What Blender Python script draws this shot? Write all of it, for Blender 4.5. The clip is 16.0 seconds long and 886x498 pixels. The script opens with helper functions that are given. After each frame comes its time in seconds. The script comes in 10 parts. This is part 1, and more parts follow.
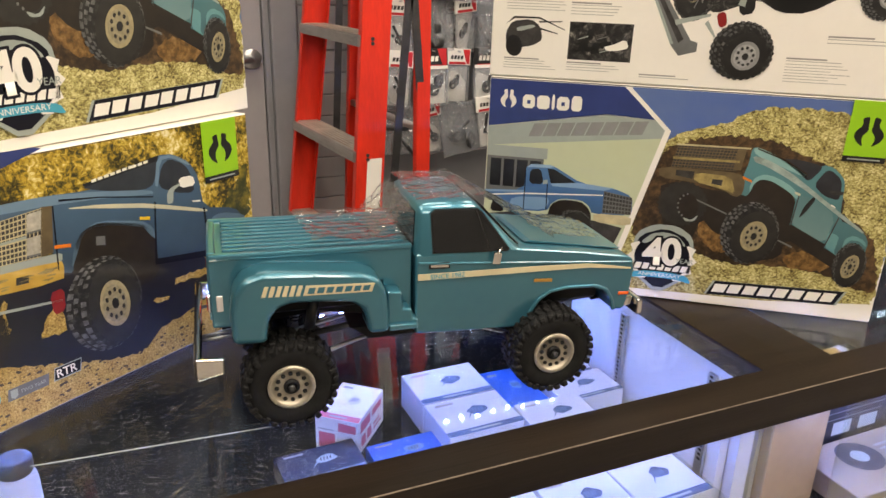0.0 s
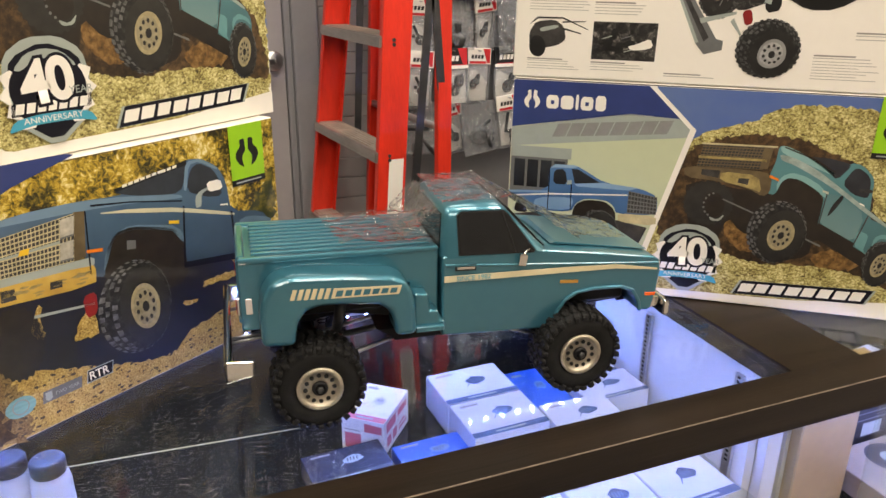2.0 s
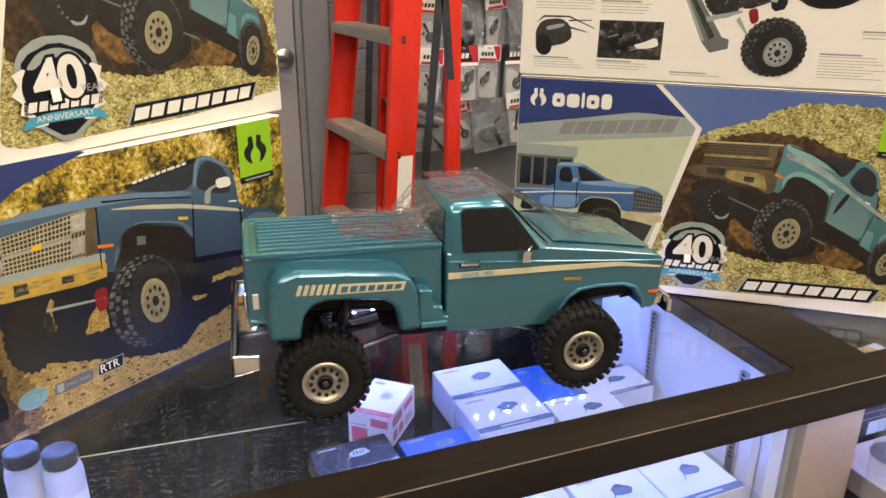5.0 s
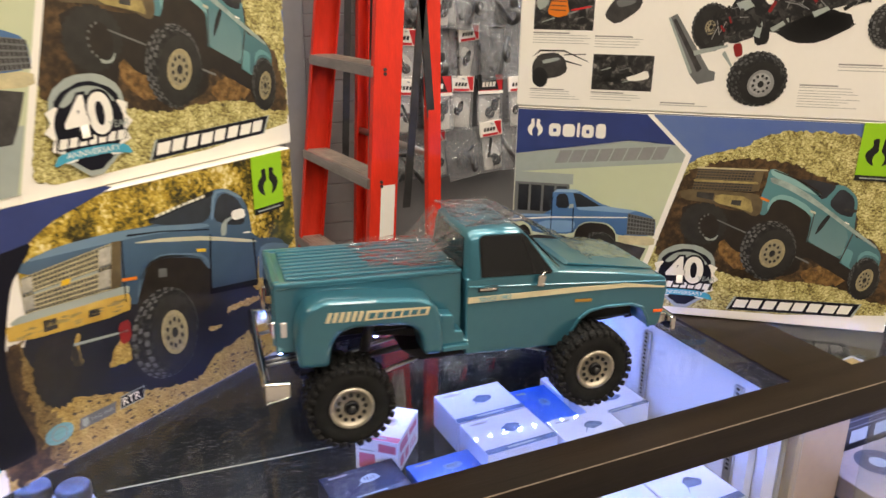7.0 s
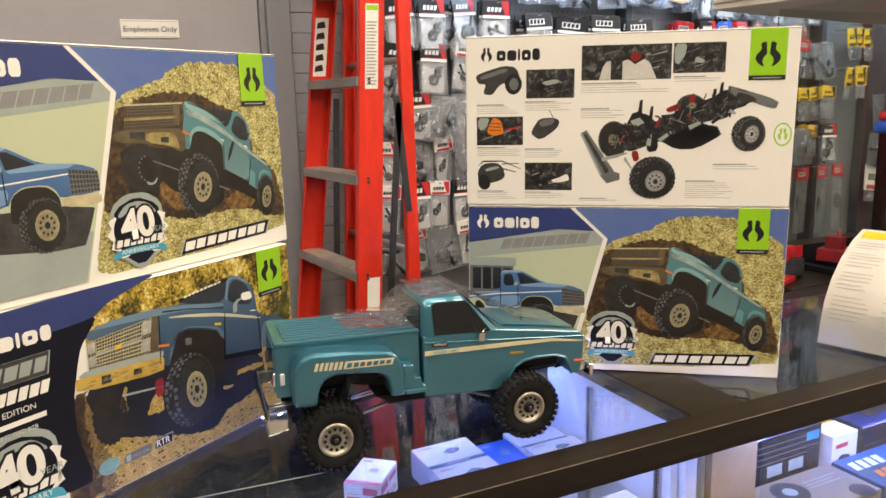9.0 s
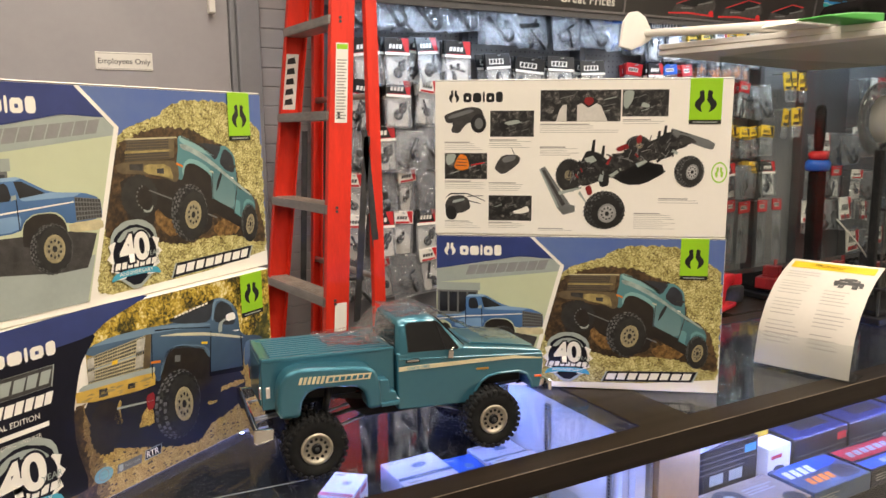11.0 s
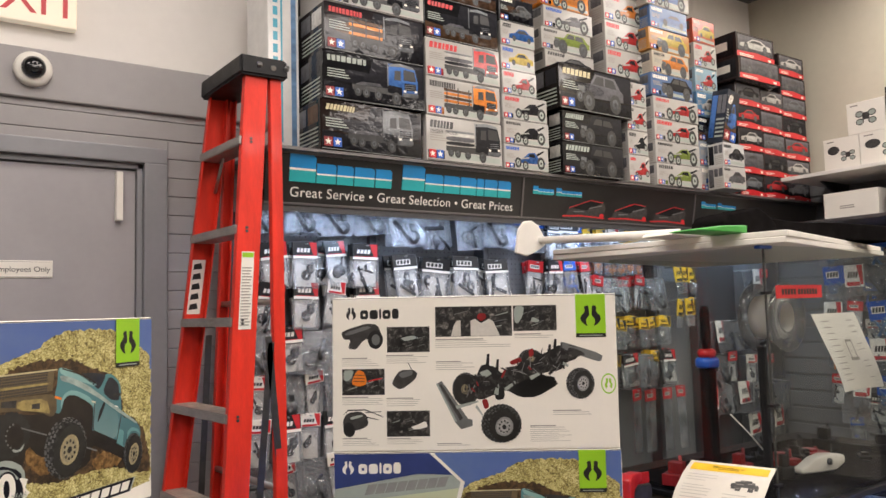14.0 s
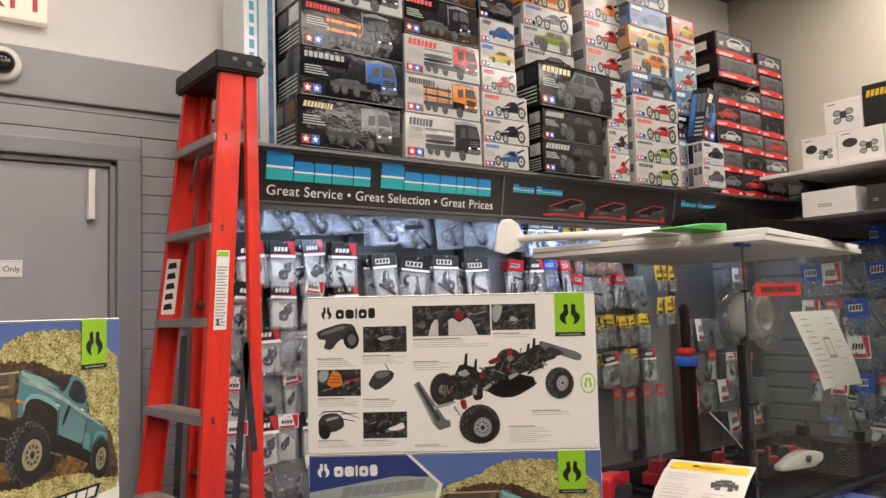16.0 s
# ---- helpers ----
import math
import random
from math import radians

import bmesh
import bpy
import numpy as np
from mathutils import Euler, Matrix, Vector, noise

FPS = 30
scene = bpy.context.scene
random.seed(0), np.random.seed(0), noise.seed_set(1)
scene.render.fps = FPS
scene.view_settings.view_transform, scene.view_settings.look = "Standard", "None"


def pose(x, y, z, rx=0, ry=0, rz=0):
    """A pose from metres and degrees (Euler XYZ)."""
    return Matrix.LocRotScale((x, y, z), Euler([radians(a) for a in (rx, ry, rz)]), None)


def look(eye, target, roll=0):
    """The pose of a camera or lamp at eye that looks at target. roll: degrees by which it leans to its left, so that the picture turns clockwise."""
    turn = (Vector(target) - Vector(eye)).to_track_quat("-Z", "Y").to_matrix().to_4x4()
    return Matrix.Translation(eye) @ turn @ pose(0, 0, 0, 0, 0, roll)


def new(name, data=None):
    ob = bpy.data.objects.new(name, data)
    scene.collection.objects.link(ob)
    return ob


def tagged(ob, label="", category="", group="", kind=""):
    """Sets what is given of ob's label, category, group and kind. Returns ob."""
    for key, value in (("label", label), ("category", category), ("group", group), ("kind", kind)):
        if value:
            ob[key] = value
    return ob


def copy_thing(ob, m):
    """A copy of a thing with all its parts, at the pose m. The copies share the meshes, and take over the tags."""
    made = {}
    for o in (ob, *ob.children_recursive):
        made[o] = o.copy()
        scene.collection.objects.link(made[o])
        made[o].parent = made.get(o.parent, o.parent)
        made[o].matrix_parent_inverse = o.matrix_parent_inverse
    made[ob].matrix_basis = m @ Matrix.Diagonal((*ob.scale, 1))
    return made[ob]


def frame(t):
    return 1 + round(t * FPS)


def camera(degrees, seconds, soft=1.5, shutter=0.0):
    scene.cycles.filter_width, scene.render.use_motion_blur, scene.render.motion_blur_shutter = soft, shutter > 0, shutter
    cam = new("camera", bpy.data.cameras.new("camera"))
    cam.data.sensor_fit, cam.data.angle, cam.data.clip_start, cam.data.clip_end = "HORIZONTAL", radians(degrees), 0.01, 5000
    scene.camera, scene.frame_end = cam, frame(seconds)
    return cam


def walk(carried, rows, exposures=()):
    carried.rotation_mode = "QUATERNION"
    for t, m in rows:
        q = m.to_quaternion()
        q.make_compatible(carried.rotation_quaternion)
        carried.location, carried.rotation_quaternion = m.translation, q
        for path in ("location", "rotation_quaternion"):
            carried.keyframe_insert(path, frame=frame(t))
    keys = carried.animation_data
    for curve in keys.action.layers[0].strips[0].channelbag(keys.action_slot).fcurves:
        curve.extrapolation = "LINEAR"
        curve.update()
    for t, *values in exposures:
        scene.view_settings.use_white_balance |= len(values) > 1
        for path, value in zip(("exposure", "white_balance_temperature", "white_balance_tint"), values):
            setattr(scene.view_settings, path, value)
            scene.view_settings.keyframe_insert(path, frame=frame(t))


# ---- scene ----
cam = camera(61.2, 16.0, shutter=0.5)
PATH = [
    (0, (1.375, 0.351, 1.446), (2.124, 2.068, 0.745), 1.4),
    (0.5, (1.371, 0.353, 1.449), (2.108, 2.073, 0.744), 1.1),
    (1, (1.369, 0.352, 1.45), (2.093, 2.077, 0.744), 0.8),
    (1.5, (1.367, 0.354, 1.451), (2.079, 2.084, 0.744), 0.7),
    (2, (1.367, 0.353, 1.451), (2.068, 2.088, 0.745), 0.5),
    (2.5, (1.367, 0.357, 1.452), (2.061, 2.093, 0.741), 0.4),
    (3, (1.366, 0.356, 1.452), (2.053, 2.093, 0.739), 0.4),
    (3.5, (1.366, 0.359, 1.45), (2.049, 2.097, 0.735), 0.3),
    (6, (1.393, 0.331, 1.458), (2.059, 2.077, 0.746), 0.5),
    (6.5, (1.421, 0.339, 1.457), (2.123, 2.078, 0.762), 0.4),
    (7, (1.29, 0.341, 1.465), (2.077, 2.062, 0.819), 0.4),
    (7.5, (1.221, 0.311, 1.464), (2.11, 1.999, 0.866), 0.2),
    (8, (1.221, 0.208, 1.485), (2.1, 1.927, 0.964), -0.6),
    (8.5, (1.22, 0.108, 1.502), (2.035, 1.88, 1.057), -1.4),
    (9, (1.227, 0.057, 1.501), (2.049, 1.839, 1.114), -1.6),
    (11.5, (1.142, -0.06, 1.518), (2.095, 1.677, 1.247), -0.7),
    (12, (1.159, -0.081, 1.528), (2.118, 1.665, 1.353), -0.8),
    (12.5, (1.174, -0.07, 1.569), (2.18, 1.658, 1.537), -1.0),
    (13, (1.186, -0.067, 1.586), (2.24, 1.632, 1.653), -1.3),
    (13.5, (1.188, -0.074, 1.591), (2.29, 1.589, 1.724), -1.6),
    (14, (1.185, -0.077, 1.59), (2.316, 1.565, 1.752), -1.6),
    (14.5, (1.191, -0.072, 1.594), (2.337, 1.559, 1.754), -1.7),
    (15, (1.194, -0.065, 1.592), (2.351, 1.559, 1.75), -1.7),
    (15.5, (1.199, -0.059, 1.592), (2.366, 1.558, 1.747), -1.9),
    (16, (1.209, -0.06, 1.589), (2.379, 1.554, 1.748), -1.8),
]
walk(cam, [(t, look(eye, target, roll)) for t, eye, target, roll in PATH], exposures=[(0, -0.04, 6500, 10), (9, -0.06, 6500, 10), (11.5, -0.08, 6400, 11), (13, -0.28, 6080, 13), (14, -0.35, 5960, 14), (16, -0.36, 5960, 14)])

# ---- world and lamps ----
world = bpy.data.worlds.new("world")
scene.world = world
world.use_nodes = True
wbg = world.node_tree.nodes["Background"]
wbg.inputs[0].default_value = (0.9, 0.85, 0.78, 1)
wbg.inputs[1].default_value = 0.03


def area_lamp(name, m, w, h, power, color):
    data = bpy.data.lights.new(name, "AREA")
    data.shape, data.size, data.size_y, data.energy, data.color = "RECTANGLE", w, h, power, color
    ob = new(name, data)
    ob.matrix_world = m
    return ob


WARM = (1.0, 0.885, 0.755)
CEIL = 3.7
CEILING_SPOTS = [(x, y) for y in (-1.7, 0.1, 1.55) for x in (-0.2, 1.7, 3.6, 5.4)]
for cx, cy in CEILING_SPOTS:
    area_lamp("ceiling_lamp", pose(cx, cy, CEIL - 0.09), 1.15, 0.55, 18.5 if cy > 1 else 28, WARM)
# the glass counters are lit by the diodes under their rails, the pegboards by strips under the header signs
LED_Y, LED_Z = 1.455, 0.905
for sx in (2.79, 4.01, 5.23):
    area_lamp("header_light", pose(sx, 2.56, 1.985, 28), 1.14, 0.03, 3.8, (0.66, 0.80, 1.0))

# ---- materials ----
def mat(name, color, rough=0.5, metal=0.0, vary=0.15, scale=8.0, bump=0.0, bscale=60.0, coat=0.0, spec=0.5, color2=None, stretch=(1, 1, 1), rnd=0.0):
    """A surface with two scales of noise in its colour, its gloss and its relief."""
    m = bpy.data.materials.new(name)
    m.use_nodes = True
    nt = m.node_tree
    b = nt.nodes["Principled BSDF"]
    tc = nt.nodes.new("ShaderNodeTexCoord")
    mp = nt.nodes.new("ShaderNodeMapping")
    mp.inputs["Scale"].default_value = stretch
    nt.links.new(tc.outputs["Object"], mp.inputs[0])
    n1 = nt.nodes.new("ShaderNodeTexNoise")
    n1.inputs["Scale"].default_value, n1.inputs["Detail"].default_value = scale, 6
    n2 = nt.nodes.new("ShaderNodeTexNoise")
    n2.inputs["Scale"].default_value, n2.inputs["Detail"].default_value = scale * 9, 3
    for n in (n1, n2):
        nt.links.new(mp.outputs[0], n.inputs["Vector"])
    add = nt.nodes.new("ShaderNodeMath")
    add.operation = "MULTIPLY_ADD"
    add.inputs[1].default_value = 0.4
    nt.links.new(n2.outputs["Fac"], add.inputs[0])
    nt.links.new(n1.outputs["Fac"], add.inputs[2])
    mr = nt.nodes.new("ShaderNodeMapRange")
    mr.inputs["From Min"].default_value, mr.inputs["From Max"].default_value = 0.45, 0.95
    nt.links.new(add.outputs[0], mr.inputs["Value"])
    mix = nt.nodes.new("ShaderNodeMix")
    mix.data_type = "RGBA"
    c2 = color2 or tuple(max(0.0, c * (1 - vary)) for c in color)
    c1 = color if color2 else tuple(min(1.0, c * (1 + vary * 0.6)) for c in color)
    mix.inputs["A"].default_value, mix.inputs["B"].default_value = (*c1, 1), (*c2, 1)
    nt.links.new(mr.outputs[0], mix.inputs["Factor"])
    out = mix.outputs["Result"]
    if rnd:
        info = nt.nodes.new("ShaderNodeObjectInfo")
        hsv = nt.nodes.new("ShaderNodeHueSaturation")
        r = nt.nodes.new("ShaderNodeMapRange")
        r.inputs["To Min"].default_value, r.inputs["To Max"].default_value = 1 - rnd, 1 + rnd
        nt.links.new(info.outputs["Random"], r.inputs["Value"])
        nt.links.new(r.outputs[0], hsv.inputs["Value"])
        nt.links.new(out, hsv.inputs["Color"])
        out = hsv.outputs[0]
    nt.links.new(out, b.inputs["Base Color"])
    r2 = nt.nodes.new("ShaderNodeMapRange")
    r2.inputs["To Min"].default_value, r2.inputs["To Max"].default_value = max(0.02, rough * 0.8), min(1, rough * 1.2)
    nt.links.new(n1.outputs["Fac"], r2.inputs["Value"])
    nt.links.new(r2.outputs[0], b.inputs["Roughness"])
    b.inputs["Metallic"].default_value = metal
    b.inputs["Coat Weight"].default_value = coat
    b.inputs["Coat Roughness"].default_value = 0.06
    b.inputs["Specular IOR Level"].default_value = spec
    if bump:
        n3 = nt.nodes.new("ShaderNodeTexNoise")
        n3.inputs["Scale"].default_value, n3.inputs["Detail"].default_value = bscale, 4
        nt.links.new(mp.outputs[0], n3.inputs["Vector"])
        bp = nt.nodes.new("ShaderNodeBump")
        bp.inputs["Strength"].default_value, bp.inputs["Distance"].default_value = bump, 0.004
        nt.links.new(n3.outputs["Fac"], bp.inputs["Height"])
        nt.links.new(bp.outputs[0], b.inputs["Normal"])
    return m


def ramp_mat(name, stops, scale, rough=0.4, detail=8.0, stretch=(1, 1, 1), distort=0.0, coat=0.0, broad=0.0):
    """A printed photograph's texture: fine noise, shifted by a broad one, through a colour ramp."""
    m = bpy.data.materials.new(name)
    m.use_nodes = True
    nt = m.node_tree
    b = nt.nodes["Principled BSDF"]
    tc, mp = nt.nodes.new("ShaderNodeTexCoord"), nt.nodes.new("ShaderNodeMapping")
    mp.inputs["Scale"].default_value = stretch
    nt.links.new(tc.outputs["Object"], mp.inputs[0])
    n = nt.nodes.new("ShaderNodeTexNoise")
    n.inputs["Scale"].default_value, n.inputs["Detail"].default_value, n.inputs["Distortion"].default_value = scale, detail, distort
    n.inputs["Roughness"].default_value = 0.68
    nt.links.new(mp.outputs[0], n.inputs["Vector"])
    cr = nt.nodes.new("ShaderNodeValToRGB")
    while len(cr.color_ramp.elements) < len(stops):
        cr.color_ramp.elements.new(0.5)
    for e, (p, c) in zip(cr.color_ramp.elements, stops):
        e.position, e.color = p, (*c, 1)
    n2, ad = nt.nodes.new("ShaderNodeTexNoise"), nt.nodes.new("ShaderNodeMath")
    n2.inputs["Scale"].default_value, n2.inputs["Detail"].default_value = scale * 0.16, 3
    nt.links.new(tc.outputs["Object"], n2.inputs["Vector"])
    mr = nt.nodes.new("ShaderNodeMapRange")
    mr.inputs["From Min"].default_value, mr.inputs["From Max"].default_value = 0.3, 0.7
    mr.inputs["To Min"].default_value, mr.inputs["To Max"].default_value = -broad, broad
    nt.links.new(n2.outputs["Fac"], mr.inputs["Value"])
    ad.operation = "ADD"
    nt.links.new(n.outputs["Fac"], ad.inputs[0])
    nt.links.new(mr.outputs[0], ad.inputs[1])
    nt.links.new(ad.outputs[0], cr.inputs[0])
    nt.links.new(cr.outputs[0], b.inputs["Base Color"])
    b.inputs["Roughness"].default_value = rough
    b.inputs["Coat Weight"].default_value = coat
    return m


def clear_mat(name, tint, gloss_rough, see=0.9, bump=0.0, bscale=40.0, ior=1.45, milk=(0.8, 0.8, 0.8), boost=1.0, scratch=0.0):
    """A thin clear sheet: see-through, with a gloss that grows at a glancing view, and a little haze."""
    m = bpy.data.materials.new(name)
    m.use_nodes = True
    nt = m.node_tree
    nt.nodes.remove(nt.nodes["Principled BSDF"])
    outp = nt.nodes["Material Output"]
    tr, gl, df = nt.nodes.new("ShaderNodeBsdfTransparent"), nt.nodes.new("ShaderNodeBsdfGlossy"), nt.nodes.new("ShaderNodeBsdfDiffuse")
    tr.inputs[0].default_value = (*tint, 1)
    df.inputs[0].default_value = (*milk, 1)
    gl.inputs["Roughness"].default_value = gloss_rough
    hz, mx, fr = nt.nodes.new("ShaderNodeMixShader"), nt.nodes.new("ShaderNodeMixShader"), nt.nodes.new("ShaderNodeLayerWeight")
    fr.inputs["Blend"].default_value = 0.5
    f0 = ((ior - 1) / (ior + 1)) ** 2
    pw, sch = nt.nodes.new("ShaderNodeMath"), nt.nodes.new("ShaderNodeMath")
    pw.operation, sch.operation = "POWER", "MULTIPLY_ADD"
    pw.inputs[1].default_value, sch.inputs[1].default_value, sch.inputs[2].default_value = 5.0, 1 - f0, f0
    nt.links.new(fr.outputs["Facing"], pw.inputs[0])
    nt.links.new(pw.outputs[0], sch.inputs[0])
    hz.inputs[0].default_value = 1 - see
    nt.links.new(tr.outputs[0], hz.inputs[1])
    nt.links.new(df.outputs[0], hz.inputs[2])
    mul = nt.nodes.new("ShaderNodeMath")
    mul.operation, mul.use_clamp = "MULTIPLY", True
    mul.inputs[1].default_value = boost
    nt.links.new(sch.outputs[0], mul.inputs[0])
    nt.links.new(mul.outputs[0], mx.inputs[0])
    nt.links.new(hz.outputs[0], mx.inputs[1])
    nt.links.new(gl.outputs[0], mx.inputs[2])
    nt.links.new(mx.outputs[0], outp.inputs[0])
    if scratch:
        tc = nt.nodes.new("ShaderNodeTexCoord")
        last = None
        for turn, stretch in ((0.4, (9, 260, 1)), (1.9, (12, 330, 1)), (2.7, (7, 240, 1)), (1.1, (16, 400, 1))):
            mp, ns, th = nt.nodes.new("ShaderNodeMapping"), nt.nodes.new("ShaderNodeTexNoise"), nt.nodes.new("ShaderNodeMapRange")
            mp.inputs["Rotation"].default_value = (0, 0, turn)
            mp2 = nt.nodes.new("ShaderNodeMapping")
            mp2.inputs["Scale"].default_value = stretch
            nt.links.new(tc.outputs["Object"], mp.inputs[0])
            nt.links.new(mp.outputs[0], mp2.inputs[0])
            nt.links.new(mp2.outputs[0], ns.inputs["Vector"])
            ns.inputs["Scale"].default_value, ns.inputs["Detail"].default_value = 5.2, 1.0
            th.inputs["From Min"].default_value, th.inputs["From Max"].default_value, th.inputs["To Max"].default_value = 0.715, 0.76, scratch
            nt.links.new(ns.outputs["Fac"], th.inputs["Value"])
            if last is None:
                last = th.outputs[0]
            else:
                mxm = nt.nodes.new("ShaderNodeMath")
                mxm.operation = "MAXIMUM"
                nt.links.new(last, mxm.inputs[0])
                nt.links.new(th.outputs[0], mxm.inputs[1])
                last = mxm.outputs[0]
        dust = nt.nodes.new("ShaderNodeMath")
        dust.operation = "ADD"
        dust.inputs[1].default_value = 1 - see
        nt.links.new(last, dust.inputs[0])
        nt.links.new(dust.outputs[0], hz.inputs[0])
    if bump:
        tc, n3, bp = nt.nodes.new("ShaderNodeTexCoord"), nt.nodes.new("ShaderNodeTexNoise"), nt.nodes.new("ShaderNodeBump")
        n3.inputs["Scale"].default_value, n3.inputs["Detail"].default_value = bscale, 5
        n3.inputs["Distortion"].default_value = 1.2
        nt.links.new(tc.outputs["Object"], n3.inputs["Vector"])
        bp.inputs["Strength"].default_value, bp.inputs["Distance"].default_value = bump, 0.01
        nt.links.new(n3.outputs["Fac"], bp.inputs["Height"])
        for s in (gl, df, fr):
            nt.links.new(bp.outputs[0], s.inputs["Normal"])
    return m


def photo_mat(name, low, high, z0, z1, lean=0.0, grain=0.25, scale=30.0, coat=0.15, rough=0.35, wrap=0.0):
    """A printed photograph of painted metal: a tone that climbs with height, broken by soft noise; wrap is the relief of shrink film over it."""
    m = bpy.data.materials.new(name)
    m.use_nodes = True
    nt = m.node_tree
    b = nt.nodes["Principled BSDF"]
    tc, sp, n = nt.nodes.new("ShaderNodeTexCoord"), nt.nodes.new("ShaderNodeSeparateXYZ"), nt.nodes.new("ShaderNodeTexNoise")
    n.inputs["Scale"].default_value, n.inputs["Detail"].default_value = scale, 5
    nt.links.new(tc.outputs["Object"], sp.inputs[0])
    nt.links.new(tc.outputs["Object"], n.inputs["Vector"])
    ln, mr, ad, mx = nt.nodes.new("ShaderNodeMath"), nt.nodes.new("ShaderNodeMapRange"), nt.nodes.new("ShaderNodeMath"), nt.nodes.new("ShaderNodeMix")
    ln.operation, ad.operation, mx.data_type = "MULTIPLY_ADD", "MULTIPLY_ADD", "RGBA"
    ln.inputs[1].default_value = lean
    nt.links.new(sp.outputs["X"], ln.inputs[0])
    nt.links.new(sp.outputs["Z"], ln.inputs[2])
    mr.inputs["From Min"].default_value, mr.inputs["From Max"].default_value = z0, z1
    mr.inputs["To Min"].default_value, mr.inputs["To Max"].default_value = -grain / 2, 1 - grain / 2
    nt.links.new(ln.outputs[0], mr.inputs["Value"])
    ad.inputs[1].default_value = grain
    ad.use_clamp = True
    nt.links.new(n.outputs["Fac"], ad.inputs[0])
    nt.links.new(mr.outputs[0], ad.inputs[2])
    nt.links.new(ad.outputs[0], mx.inputs["Factor"])
    mx.inputs["A"].default_value, mx.inputs["B"].default_value = (*low, 1), (*high, 1)
    nt.links.new(mx.outputs["Result"], b.inputs["Base Color"])
    b.inputs["Roughness"].default_value = rough
    b.inputs["Coat Weight"].default_value = coat
    if wrap:
        n2, bp = nt.nodes.new("ShaderNodeTexNoise"), nt.nodes.new("ShaderNodeBump")
        n2.inputs["Scale"].default_value, n2.inputs["Detail"].default_value, n2.inputs["Distortion"].default_value = 22, 3, 1.5
        nt.links.new(tc.outputs["Object"], n2.inputs["Vector"])
        bp.inputs["Strength"].default_value, bp.inputs["Distance"].default_value = wrap, 0.004
        nt.links.new(n2.outputs["Fac"], bp.inputs["Height"])
        nt.links.new(bp.outputs[0], b.inputs["Normal"])
        b.inputs["Specular IOR Level"].default_value = 0.2
    return m


def glow_mat(name, color, strength):
    m = bpy.data.materials.new(name)
    m.use_nodes = True
    b = m.node_tree.nodes["Principled BSDF"]
    b.inputs["Base Color"].default_value = (*color, 1)
    b.inputs["Emission Color"].default_value = (*color, 1)
    b.inputs["Emission Strength"].default_value = strength
    return m


